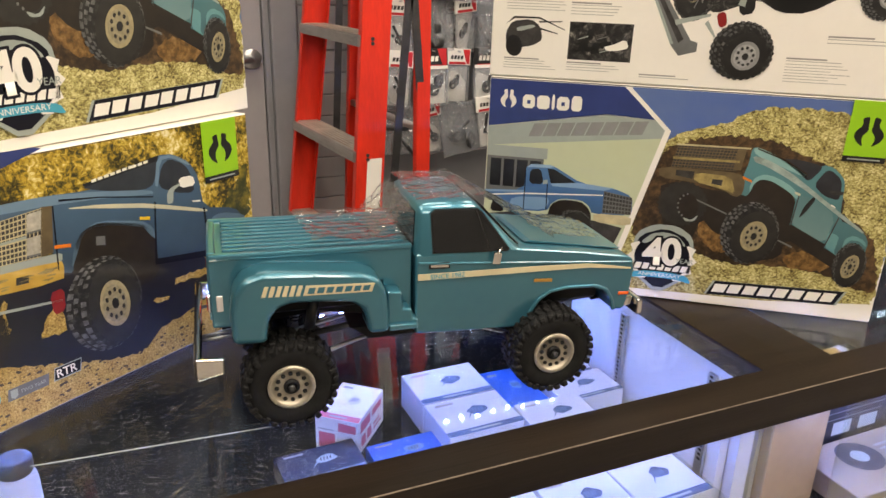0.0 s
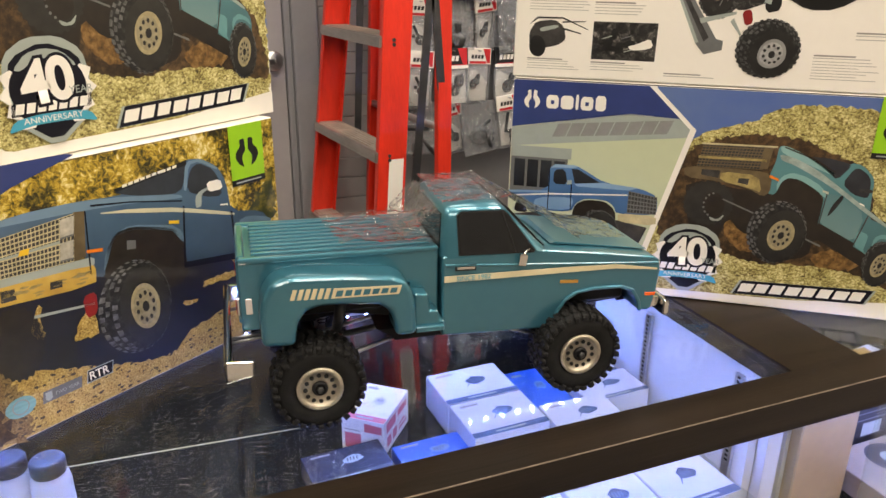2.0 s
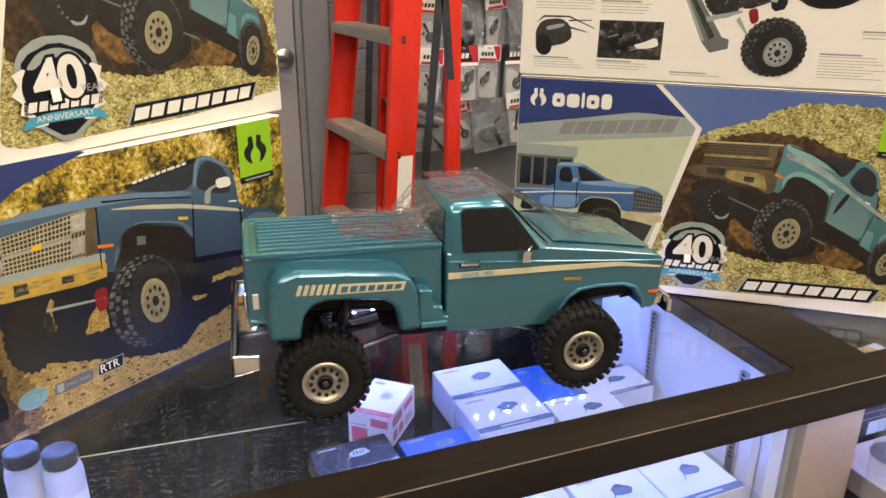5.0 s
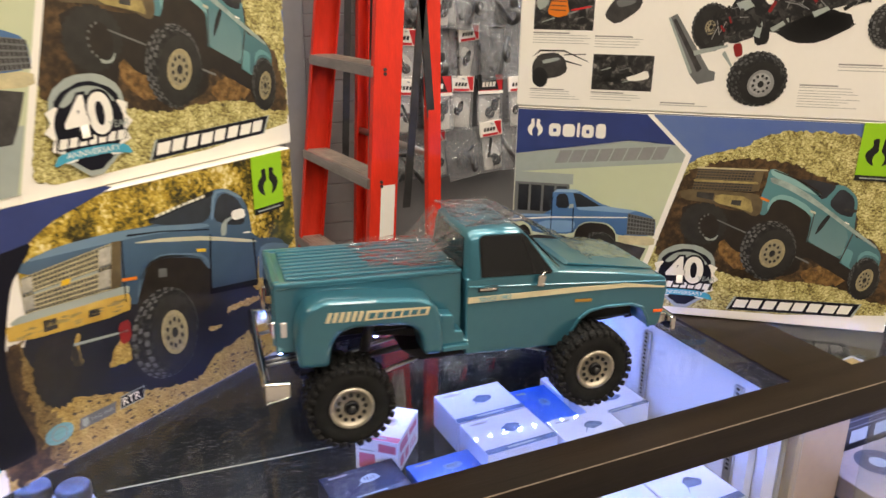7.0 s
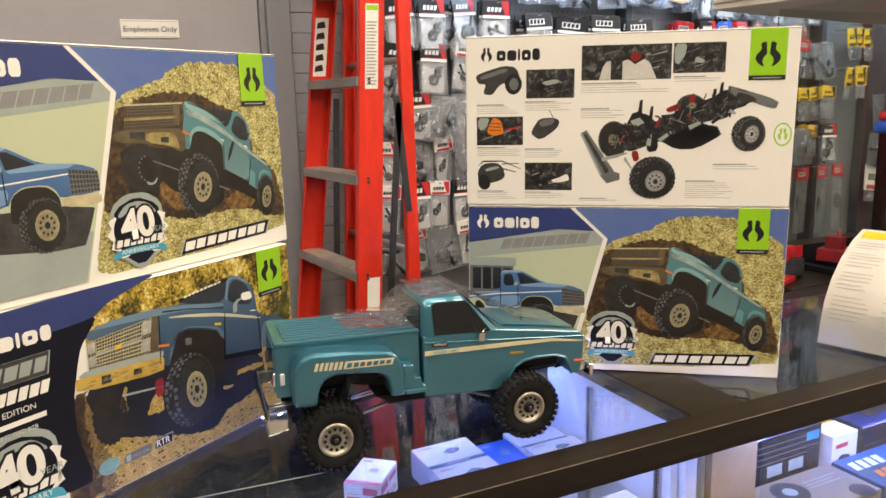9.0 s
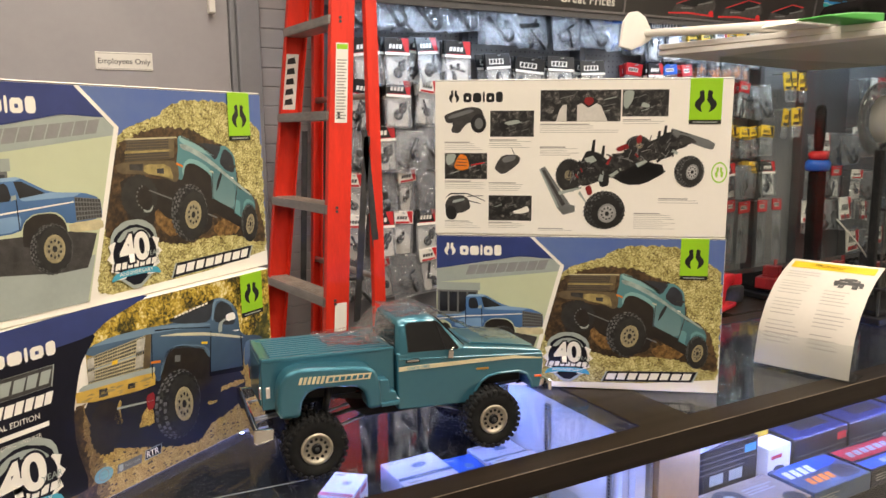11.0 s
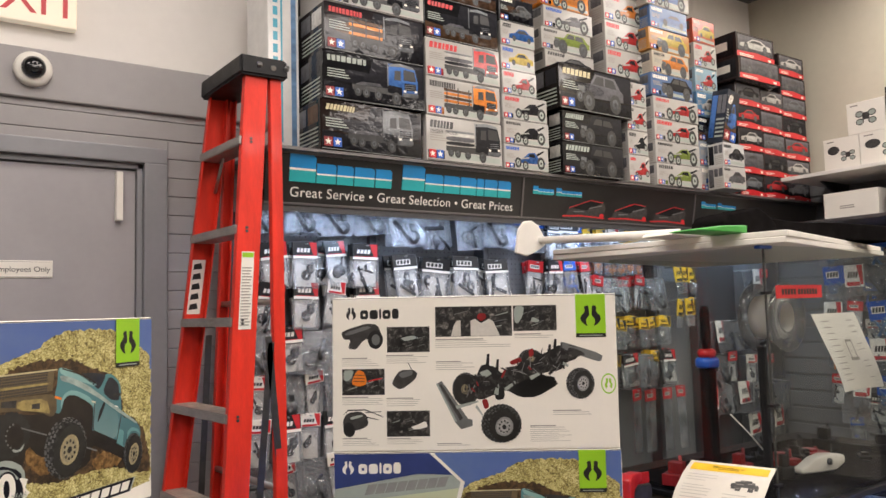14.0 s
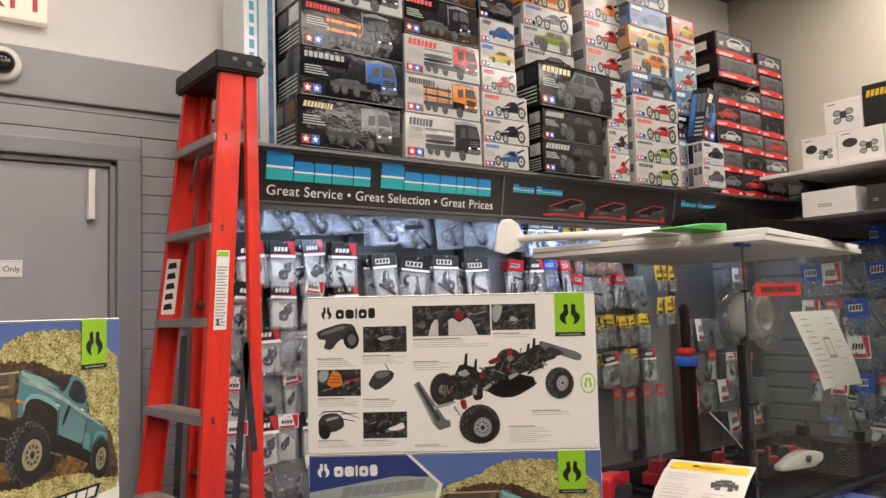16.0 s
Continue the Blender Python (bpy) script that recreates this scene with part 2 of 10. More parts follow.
M = {
    "floor": mat("floor_tile", (0.30, 0.27, 0.23), 0.4, vary=0.25, scale=3),
    "ceiling": mat("ceiling_white", (0.14, 0.135, 0.13), 0.9, vary=0.06, scale=5, bump=0.3, bscale=120),
    "wall_white": mat("wall_offwhite", (0.76, 0.73, 0.69), 0.75, vary=0.05, scale=2.5, bump=0.12, bscale=180),
    "wall_grey": mat("wall_grey_paint", (0.325, 0.31, 0.31), 0.55, vary=0.08, scale=3, bump=0.1, bscale=150),
    "wall_far": mat("wall_dim_stock", (0.20, 0.18, 0.16), 0.8, vary=0.3, scale=3),
    "wall_beige": mat("wall_beige", (0.56, 0.525, 0.43), 0.8, vary=0.06, scale=2, bump=0.12, bscale=180),
    "door": mat("door_paint", (0.36, 0.345, 0.355), 0.42, vary=0.07, scale=4, bump=0.05, bscale=200),
    "frame_paint": mat("door_frame_paint", (0.245, 0.245, 0.26), 0.38, vary=0.1, scale=5, bump=0.05, bscale=120),
    "dark_wood": mat("dark_laminate", (0.018, 0.0125, 0.0085), 0.34, vary=0.45, scale=6, bump=0.06, bscale=90, stretch=(0.25, 6, 6), spec=0.16),
    "edge_wood": mat("worn_edge", (0.20, 0.155, 0.115), 0.5, vary=0.4, scale=40),
    "tan_panel": mat("tan_laminate", (0.42, 0.29, 0.13), 0.45, vary=0.10, scale=6),
    "case_white": mat("case_melamine", (0.72, 0.72, 0.72), 0.45, vary=0.04, scale=5),
    "case_black": mat("case_back_black", (0.006, 0.006, 0.006), 0.35, vary=0.5, scale=9, bump=0.02, spec=0.15),
    "steel": mat("zinc_steel", (0.50, 0.50, 0.50), 0.35, 1.0, vary=0.2, scale=30),
    "aluminium": mat("ladder_aluminium", (0.46, 0.44, 0.41), 0.42, 0.85, vary=0.35, scale=14, bump=0.05, bscale=200, stretch=(1, 0.2, 1)),
    "tread_wear": mat("worn_tread", (0.42, 0.35, 0.27), 0.6, 0.3, vary=0.5, scale=22),
    "fiberglass": mat("red_fiberglass", (0.70, 0.034, 0.014), 0.40, vary=0.22, scale=7, bump=0.06, bscale=160, stretch=(4, 4, 0.6), coat=0.08, spec=0.3),
    "black_plastic": mat("black_plastic", (0.007, 0.007, 0.008), 0.48, vary=0.3, scale=20, bump=0.06, bscale=300, spec=0.28),
    "rubber": mat("tyre_rubber", (0.008, 0.0078, 0.0075), 0.70, vary=0.4, scale=60, bump=0.15, bscale=500, spec=0.3),
    "chrome": mat("chrome", (0.78, 0.76, 0.72), 0.09, 1.0, vary=0.08, scale=20),
    "rim": mat("satin_chrome_rim", (0.56, 0.50, 0.39), 0.36, 0.75, vary=0.25, scale=60),
    "teal": mat("teal_metallic_paint", (0.055, 0.205, 0.270), 0.30, 0.55, vary=0.10, scale=9, coat=1.0, color2=(0.046, 0.175, 0.250)),
    "smoke": mat("smoked_window", (0.010, 0.011, 0.012), 0.16, vary=0.3, scale=30, coat=0.4),
    "cream": mat("cream_decal", (0.66, 0.60, 0.38), 0.35, vary=0.08, scale=30),
    "decal_gold": mat("gold_decal", (0.42, 0.24, 0.04), 0.35, vary=0.1, scale=30),
    "amber": mat("amber_lens", (0.75, 0.12, 0.01), 0.2, vary=0.1, scale=30, coat=0.6),
    "lens": mat("clear_lens", (0.75, 0.70, 0.65), 0.12, vary=0.1, scale=30, coat=0.8),
    "red_metal": mat("red_anodised", (0.45, 0.012, 0.015), 0.3, 0.6, vary=0.1, scale=30),
    "grey_metal": mat("dark_steel", (0.10, 0.10, 0.10), 0.4, 0.8, vary=0.3, scale=18),
    "slat": mat("dark_slat_paint", (0.15, 0.15, 0.155), 0.5, vary=0.12, scale=5),
    "felt": mat("black_felt", (0.010, 0.009, 0.009), 0.95, vary=0.4, scale=30, spec=0.0),
    "wrap_white": mat("shrink_wrapped_white", (0.66, 0.68, 0.74), 0.03, vary=0.05, scale=10, coat=1.0, bump=0.05, bscale=50),
    "ink_darkred": mat("print_dark_red", (0.24, 0.012, 0.012), 0.38, vary=0.3, scale=30),
    "ink_pink": mat("print_pink", (0.70, 0.16, 0.20), 0.35, vary=0.15, scale=14, coat=0.2),
    "pegboard": mat("grey_pegboard", (0.235, 0.23, 0.235), 0.45, 0.2, vary=0.08, scale=4),
    "hole": mat("peg_hole", (0.01, 0.01, 0.01), 0.9, vary=0.2),
    "upright": mat("dark_upright", (0.075, 0.075, 0.08), 0.4, 0.3, vary=0.15, scale=10),
    "sign_black": mat("sign_panel", (0.020, 0.018, 0.017), 0.3, vary=0.3, scale=6, bump=0.03, bscale=300),
    "sign_trim": mat("sign_trim", (0.16, 0.15, 0.15), 0.35, 0.6, vary=0.1, scale=8),
    "kraft": mat("beige_print", (0.24, 0.19, 0.13), 0.5, vary=0.12, scale=14),
    "leaflet": mat("leaflet_paper", (0.60, 0.565, 0.50), 0.55, vary=0.05, scale=8),
    "spool_clear": clear_mat("spool_plastic", (0.93, 0.94, 0.95), 0.05, see=0.90, ior=1.5, milk=(0.75, 0.77, 0.80), boost=2.2),
    "paper": mat("white_paper", (0.80, 0.77, 0.70), 0.6, vary=0.04, scale=8),
    # printing inks
    "ink_white": mat("print_white", (0.85, 0.81, 0.72), 0.38, vary=0.03, scale=10, coat=0.1),
    "ink_navy": mat("print_navy", (0.028, 0.045, 0.17), 0.35, vary=0.25, scale=5, coat=0.15),
    "ink_dark": mat("print_dark_navy", (0.006, 0.006, 0.013), 0.40, vary=0.3, scale=7, spec=0.25),
    "ink_sky": mat("print_sky", (0.075, 0.13, 0.36), 0.35, vary=0.25, scale=4, color2=(0.13, 0.19, 0.36), coat=0.15),
    "ink_pale": mat("print_pale_green", (0.52, 0.56, 0.36), 0.4, vary=0.06, scale=5, coat=0.1),
    "ink_grey": mat("print_grey", (0.15, 0.155, 0.15), 0.4, vary=0.2, scale=12, coat=0.1),
    "ink_lgrey": mat("print_light_grey", (0.34, 0.38, 0.34), 0.4, vary=0.1, scale=12, coat=0.1),
    "ink_black": mat("print_black", (0.012, 0.012, 0.012), 0.35, vary=0.4, scale=25, coat=0.15),
    "ink_char": mat("print_charcoal", (0.045, 0.042, 0.040), 0.4, vary=0.6, scale=60, coat=0.1),
    "ink_text": mat("print_text_grey", (0.30, 0.28, 0.25), 0.45, vary=0.1, scale=20),
    "foam_green": mat("leaf_green", (0.06, 0.36, 0.05), 0.5, vary=0.1, scale=10),
    "ink_green": mat("print_lime", (0.30, 0.58, 0.012), 0.38, vary=0.05, scale=10, coat=0.1),
    "ink_teal2": mat("print_truck_teal_light", (0.16, 0.34, 0.34), 0.35, vary=0.55, scale=16, coat=0.15, stretch=(0.35, 1, 1.6)),
    "ink_blue": mat("print_truck_blue", (0.055, 0.14, 0.30), 0.35, vary=0.55, scale=16, coat=0.15, stretch=(0.35, 1, 1.6)),
    "ink_blue2": mat("print_truck_blue_light", (0.15, 0.27, 0.46), 0.35, vary=0.55, scale=16, coat=0.15, stretch=(0.35, 1, 1.6)),
    "ink_steelblue": mat("print_steel_blue", (0.055, 0.095, 0.17), 0.35, vary=0.55, scale=16, coat=0.15, stretch=(0.35, 1, 1.6)),
    "ink_steelblue2": mat("print_steel_blue_light", (0.14, 0.21, 0.30), 0.35, vary=0.55, scale=16, coat=0.15, stretch=(0.35, 1, 1.6)),
    "stripe_shade": mat("print_stripe_shaded", (0.33, 0.40, 0.36), 0.35, vary=0.4, scale=40, coat=0.1),
    "ink_bumper_steel": mat("print_bumper_steel", (0.36, 0.28, 0.10), 0.35, vary=0.5, scale=60, coat=0.1),
    "ink_silver": photo_mat("print_silver", (0.16, 0.16, 0.155), (0.70, 0.69, 0.66), -0.1, 0.4, 0.0, 0.9, 220),
    "ink_tan": mat("print_rim_tan", (0.56, 0.49, 0.28), 0.35, vary=0.25, scale=60, coat=0.1),
    "ink_red": mat("print_red", (0.55, 0.018, 0.022), 0.38, vary=0.15, scale=14, coat=0.15),
    "ink_orange": mat("print_orange", (0.75, 0.20, 0.01), 0.38, vary=0.15, scale=14, coat=0.15),
    "ink_yellow": mat("print_yellow", (0.80, 0.50, 0.02), 0.4, vary=0.06, scale=10),
    "ink_cyan": mat("print_cyan", (0.06, 0.36, 0.50), 0.38, vary=0.1, scale=10, coat=0.1),
    "ink_royal": mat("print_royal", (0.01, 0.09, 0.45), 0.35, vary=0.1, scale=10, coat=0.2),
    "ink_rim": photo_mat("print_rim_metal", (0.20, 0.16, 0.07), (0.54, 0.46, 0.27), -0.1, 0.4, 0.0, 0.9, 160),
    "rim_dish_print": photo_mat("print_rim_dish", (0.12, 0.10, 0.05), (0.50, 0.44, 0.28), -0.1, 0.4, 0.0, 0.9, 220),
    "lug_print": photo_mat("print_tyre_lug", (0.010, 0.010, 0.010), (0.23, 0.23, 0.225), -0.05, 0.35, 0.0, 1.3, 150),
    "sidewall_print": photo_mat("print_sidewall", (0.006, 0.006, 0.006), (0.040, 0.038, 0.034), -0.05, 0.35, 0.0, 0.9, 60),
    "paint_teal": photo_mat("print_teal_paint", (0.055, 0.135, 0.150), (0.10, 0.26, 0.275), 0.10, 0.26, 0.0, 0.35, 34),
    "paint_teal_light": photo_mat("print_teal_shine", (0.10, 0.25, 0.26), (0.28, 0.48, 0.45), 0.10, 0.27, 0.0, 0.4, 50),
    "paint_teal_pale": photo_mat("print_teal_flank", (0.17, 0.27, 0.27), (0.085, 0.19, 0.20), 0.10, 0.20, 0.0, 0.3, 50),
    "paint_blue": photo_mat("print_blue_paint", (0.03, 0.085, 0.20), (0.085, 0.19, 0.38), 0.10, 0.20, 0.0, 0.35, 40),
    "paint_blue_light": photo_mat("print_blue_shine", (0.12, 0.24, 0.42), (0.26, 0.40, 0.56), 0.10, 0.20, 0.0, 0.5, 60),
    "paint_steel": photo_mat("print_steel_paint", (0.026, 0.050, 0.085), (0.074, 0.132, 0.205), 0.13, 0.26, 0.0, 0.4, 24),
    "paint_steel_light": photo_mat("print_steel_shine", (0.065, 0.11, 0.16), (0.16, 0.25, 0.34), 0.13, 0.25, 0.0, 0.6, 40),
    "ink_stripe": photo_mat("print_stripe", (0.42, 0.40, 0.30), (0.68, 0.64, 0.42), 0.1, 0.3, 0.0, 0.6, 30),
    "ink_glass": photo_mat("print_window_glass", (0.008, 0.008, 0.010), (0.045, 0.05, 0.06), 0.15, 0.30, 0.0, 0.8, 45),
    "ink_under": photo_mat("print_underside", (0.005, 0.004, 0.004), (0.030, 0.022, 0.015), 0.0, 0.3, 0.0, 1.0, 55),
    "ink_shade": photo_mat("print_cast_shade", (0.004, 0.004, 0.009), (0.011, 0.011, 0.019), 0.0, 0.2, 0.0, 0.9, 30),
    "ink_bumper": photo_mat("print_gold_bumper", (0.34, 0.19, 0.02), (0.72, 0.49, 0.10), 0.12, 0.22, 0.0, 0.9, 45),
    "ink_brown": photo_mat("print_brown_trim", (0.05, 0.035, 0.018), (0.19, 0.14, 0.07), 0.1, 0.3, 0.0, 0.9, 60),
    "ink_lampglass": photo_mat("print_headlight", (0.14, 0.13, 0.10), (0.62, 0.58, 0.48), 0.1, 0.3, 0.0, 1.0, 130),
    "ink_lgrey2": mat("print_mid_grey", (0.25, 0.25, 0.24), 0.4, vary=0.15, scale=20, coat=0.1),
    "ink_haze": mat("print_soft_grey", (0.62, 0.59, 0.53), 0.4, vary=0.15, scale=20, coat=0.1),
    "ink_text2": mat("print_fine_text", (0.40, 0.38, 0.34), 0.45, vary=0.1, scale=20),
    "dry_print": ramp_mat("print_dry_grass", [(0.30, (0.03, 0.015, 0.005)), (0.5, (0.16, 0.085, 0.022)), (0.7, (0.34, 0.20, 0.07))], 110, detail=8),
    "straw": ramp_mat("print_straw_bank", [(0.33, (0.040, 0.028, 0.008)), (0.43, (0.22, 0.17, 0.045)), (0.53, (0.50, 0.44, 0.15)), (0.66, (0.78, 0.72, 0.38))], 300, detail=5, distort=0.9, stretch=(0.8, 1, 1.1), broad=0.07),
    "sand": ramp_mat("print_sand", [(0.28, (0.05, 0.028, 0.006)), (0.40, (0.26, 0.165, 0.035)), (0.54, (0.44, 0.300, 0.075)), (0.72, (0.66, 0.50, 0.19))], 420, detail=4, broad=0.06),
    "sand_dusk": ramp_mat("print_dim_sand", [(0.28, (0.03, 0.017, 0.005)), (0.42, (0.13, 0.080, 0.026)), (0.56, (0.21, 0.140, 0.050)), (0.72, (0.32, 0.24, 0.11))], 420, detail=4, broad=0.08),
    "dirt": ramp_mat("print_dirt", [(0.32, (0.012, 0.007, 0.004)), (0.5, (0.045, 0.026, 0.011)), (0.68, (0.13, 0.075, 0.03))], 90, detail=7, broad=0.10),
    "foliage": ramp_mat("print_autumn_leaves", [(0.34, (0.022, 0.017, 0.004)), (0.42, (0.13, 0.10, 0.012)), (0.50, (0.42, 0.27, 0.020)), (0.58, (0.62, 0.46, 0.07)), (0.68, (0.84, 0.74, 0.42))], 150, detail=6, distort=0.7, broad=0.16),
    "foliage_dark": ramp_mat("print_dark_leaves", [(0.3, (0.010, 0.012, 0.004)), (0.48, (0.045, 0.05, 0.010)), (0.6, (0.22, 0.17, 0.02)), (0.75, (0.45, 0.33, 0.06))], 34, detail=10),
    "mech": ramp_mat("print_machinery", [(0.36, (0.004, 0.004, 0.004)), (0.50, (0.022, 0.021, 0.020)), (0.58, (0.07, 0.066, 0.06)), (0.70, (0.30, 0.28, 0.25))], 80, detail=5, distort=0.8),
    "tyre_print": ramp_mat("print_tyre", [(0.35, (0.006, 0.006, 0.006)), (0.52, (0.014, 0.014, 0.013)), (0.70, (0.06, 0.06, 0.055))], 95, detail=6),
    "glass": clear_mat("clear_glass", (0.93, 0.96, 0.94), 0.015, see=0.995, ior=1.5, boost=1.15),
    "glass_top": clear_mat("scratched_glass", (0.93, 0.96, 0.94), 0.02, see=0.997, ior=1.5, boost=1.0, scratch=0.32),
    "glass_case": clear_mat("case_glass", (0.93, 0.95, 0.94), 0.03, see=0.998, ior=1.45, boost=0.6),
    "film": clear_mat("crinkled_film", (0.97, 0.98, 0.97), 0.10, see=0.985, bump=0.6, bscale=26, ior=1.5, boost=2.2),
    "bag": clear_mat("poly_bag", (0.90, 0.91, 0.92), 0.10, see=0.86, bump=1.0, bscale=30, ior=1.55, milk=(0.74, 0.75, 0.77), boost=2.0),
    "acrylic": clear_mat("acrylic", (0.94, 0.95, 0.95), 0.05, see=0.988, ior=1.5),
        "led": glow_mat("led_dot", (0.20, 0.29, 1.0), 850.0),
    "lamp_panel": glow_mat("lamp_diffuser", (1.0, 0.86, 0.68), 5.0),
    "exit_face": glow_mat("exit_face", (0.86, 0.76, 0.58), 0.35),
}
# the header's lettering runs from sky blue over white to teal in height
M["logo_blue"] = mat("logo_blue", (0.02, 0.28, 0.66), 0.35, vary=0.08)
M["logo_teal"] = mat("logo_teal", (0.03, 0.40, 0.42), 0.35, vary=0.08)
KIT_COLORS = {}


def flat_mat(rgb, rough=0.3):
    """Printed carton colour under shrink wrap, one per colour."""
    key = tuple(round(c, 3) for c in rgb)
    if key not in KIT_COLORS:
        KIT_COLORS[key] = mat("carton_print", key, 0.05, vary=0.35 if sum(key) < 0.5 else 0.10, scale=14, bump=0.22, bscale=18, spec=0.25)
    return KIT_COLORS[key]

# ---- building tools ----
def thing(name, label, category, m=None, group="", kind=""):
    e = new(name)
    e.empty_display_size = 0.05
    if m is not None:
        e.matrix_world = m
    return tagged(e, label, category, group, kind)


def mesh_of(bm, name, material, smooth=False):
    me = bpy.data.meshes.new(name)
    if smooth:
        for f in bm.faces:
            f.smooth = True
    bm.normal_update()
    bm.to_mesh(me)
    bm.free()
    me.materials.append(M[material] if isinstance(material, str) else material)
    return me


def part(name, bm, material, parent=None, label="", smooth=False):
    ob = new(name, bm if isinstance(bm, bpy.types.Mesh) else mesh_of(bm, name, material, smooth))
    if parent is not None:
        ob.parent = parent
    return tagged(ob, label)


def add_box(bm, x0, y0, z0, x1, y1, z1, bevel=0.0, seg=1, m=None):
    b = bmesh.new()
    bmesh.ops.create_cube(b, size=1)
    for v in b.verts:
        v.co = Vector(((x0 + x1) / 2 + v.co.x * (x1 - x0), (y0 + y1) / 2 + v.co.y * (y1 - y0), (z0 + z1) / 2 + v.co.z * (z1 - z0)))
    if bevel:
        bmesh.ops.bevel(b, geom=b.edges[:], offset=bevel, segments=seg, affect="EDGES", profile=0.6)
    return absorb(bm, b, m)


def absorb(bm, b, m=None):
    if m is not None:
        bmesh.ops.transform(b, matrix=m, verts=b.verts)
    b.verts.index_update()
    vs = [bm.verts.new(v.co) for v in b.verts]
    for f in b.faces:
        nf = bm.faces.new([vs[v.index] for v in f.verts])
        nf.smooth = f.smooth
    b.free()
    return bm


def box(x0, y0, z0, x1, y1, z1, bevel=0.0, seg=1, m=None):
    return add_box(bmesh.new(), x0, y0, z0, x1, y1, z1, bevel, seg, m)


def prism(profile, y0, y1, bevel=0.0, seg=2, m=None, bm=None):
    """A side outline in (x, z), drawn out from y0 to y1."""
    b = bmesh.new()
    a = [b.verts.new((x, y0, z)) for x, z in profile]
    c = [b.verts.new((x, y1, z)) for x, z in profile]
    b.faces.new(a)
    b.faces.new(c[::-1])
    n = len(profile)
    for i in range(n):
        b.faces.new((a[i], c[i], c[(i + 1) % n], a[(i + 1) % n]))
    bmesh.ops.recalc_face_normals(b, faces=b.faces)
    if bevel:
        bmesh.ops.bevel(b, geom=b.edges[:], offset=bevel, segments=seg, affect="EDGES", profile=0.5, clamp_overlap=True)
    return absorb(bm if bm is not None else bmesh.new(), b, m)


def rod(p, q, r, n=10, bm=None, r2=None):
    """A straight round bar from p to q."""
    p, q = Vector(p), Vector(q)
    b = bmesh.new()
    d = q - p
    bmesh.ops.create_cone(b, cap_ends=True, segments=n, radius1=r, radius2=r if r2 is None else r2, depth=d.length)
    for f in b.faces:
        f.smooth = len(f.verts) == 4
    m = Matrix.Translation((p + q) / 2) @ d.to_track_quat("Z", "Y").to_matrix().to_4x4()
    return absorb(bm if bm is not None else bmesh.new(), b, m)


def lathe(profile, n=32, axis="Y", bm=None, m=None, caps=True):
    """Turns (radius, height) pairs about an axis."""
    b = bmesh.new()
    rings = []
    for r, h in profile:
        ring = []
        for i in range(n):
            a = 2 * math.pi * i / n
            c, s = r * math.cos(a), r * math.sin(a)
            ring.append(b.verts.new((c, h, s) if axis == "Y" else (c, s, h)))
        rings.append(ring)
    for r0, r1 in zip(rings, rings[1:]):
        for i in range(n):
            f = b.faces.new((r0[i], r0[(i + 1) % n], r1[(i + 1) % n], r1[i]))
            f.smooth = True
    for ring in (rings[0], rings[-1]) if caps else ():
        b.faces.new(ring)
    bmesh.ops.recalc_face_normals(b, faces=b.faces)
    return absorb(bm if bm is not None else bmesh.new(), b, m)


STEP = 0.0001


def flats(polys, layer=1, y=0.0):
    """Flat printing on a face that looks towards -y: outlines in (x, z), a hair in front of it."""
    b = bmesh.new()
    for p in polys:
        vs = [b.verts.new((x, y - layer * STEP, z)) for x, z in p]
        f = b.faces.new(vs)
        f.normal_update()
        if f.normal.y > 0:
            f.normal_flip()
    return b


def rect(x0, z0, x1, z1):
    return [(x0, z0), (x1, z0), (x1, z1), (x0, z1)]


def ell(cx, cz, rx, rz, n=24, turn=0.0):
    c, s = math.cos(radians(turn)), math.sin(radians(turn))
    pts = [(rx * math.cos(2 * math.pi * i / n), rz * math.sin(2 * math.pi * i / n)) for i in range(n)]
    return [(cx + x * c - z * s, cz + x * s + z * c) for x, z in pts]


def gear(cx, cz, rx, rz, teeth=22, depth=0.07):
    """A knobbly tyre outline."""
    out = []
    for i in range(teeth * 4):
        k = 1.0 + (depth if (i // 2) % 2 == 0 else -depth * 0.2)
        a = 2 * math.pi * i / (teeth * 4)
        out.append((cx + rx * k * math.cos(a), cz + rz * k * math.sin(a)))
    return out


def bars(x0, z0, x1, z1, rows, fill=0.55, ragged=0.3, seed=0):
    """Lines of small print as plain bars."""
    rng = random.Random(seed)
    h = (z1 - z0) / rows
    return [rect(x0, z1 - (i + 1) * h + h * (1 - fill) / 2, x1 - (x1 - x0) * (rng.random() * ragged), z1 - (i + 1) * h + h * (1 + fill) / 2) for i in range(rows)]


def blocks(x0, z0, h, widths, gap, slant=0.0):
    """A word mark as plain slanted blocks."""
    out, x = [], x0
    for w in widths:
        out.append([(x, z0), (x + w, z0), (x + w + slant * h, z0 + h), (x + slant * h, z0 + h)])
        x += w + gap
    return out


def lettering(text, size, m, material, parent, name="lettering", extrude=0.0004, align="LEFT", spacing=1.0, bold=0.0):
    cu = bpy.data.curves.new(name, "FONT")
    cu.body, cu.size, cu.extrude, cu.align_x, cu.space_character = text, size, extrude, align, spacing
    cu.offset = bold
    tmp = new(name, cu)
    dg = bpy.context.evaluated_depsgraph_get()
    me = bpy.data.meshes.new_from_object(tmp.evaluated_get(dg))
    bpy.data.objects.remove(tmp)
    bpy.data.curves.remove(cu)
    me.materials.clear()
    me.materials.append(M[material])
    me.transform(m)
    ob = new(name, me)
    if parent is not None:
        ob.parent = parent
    return ob




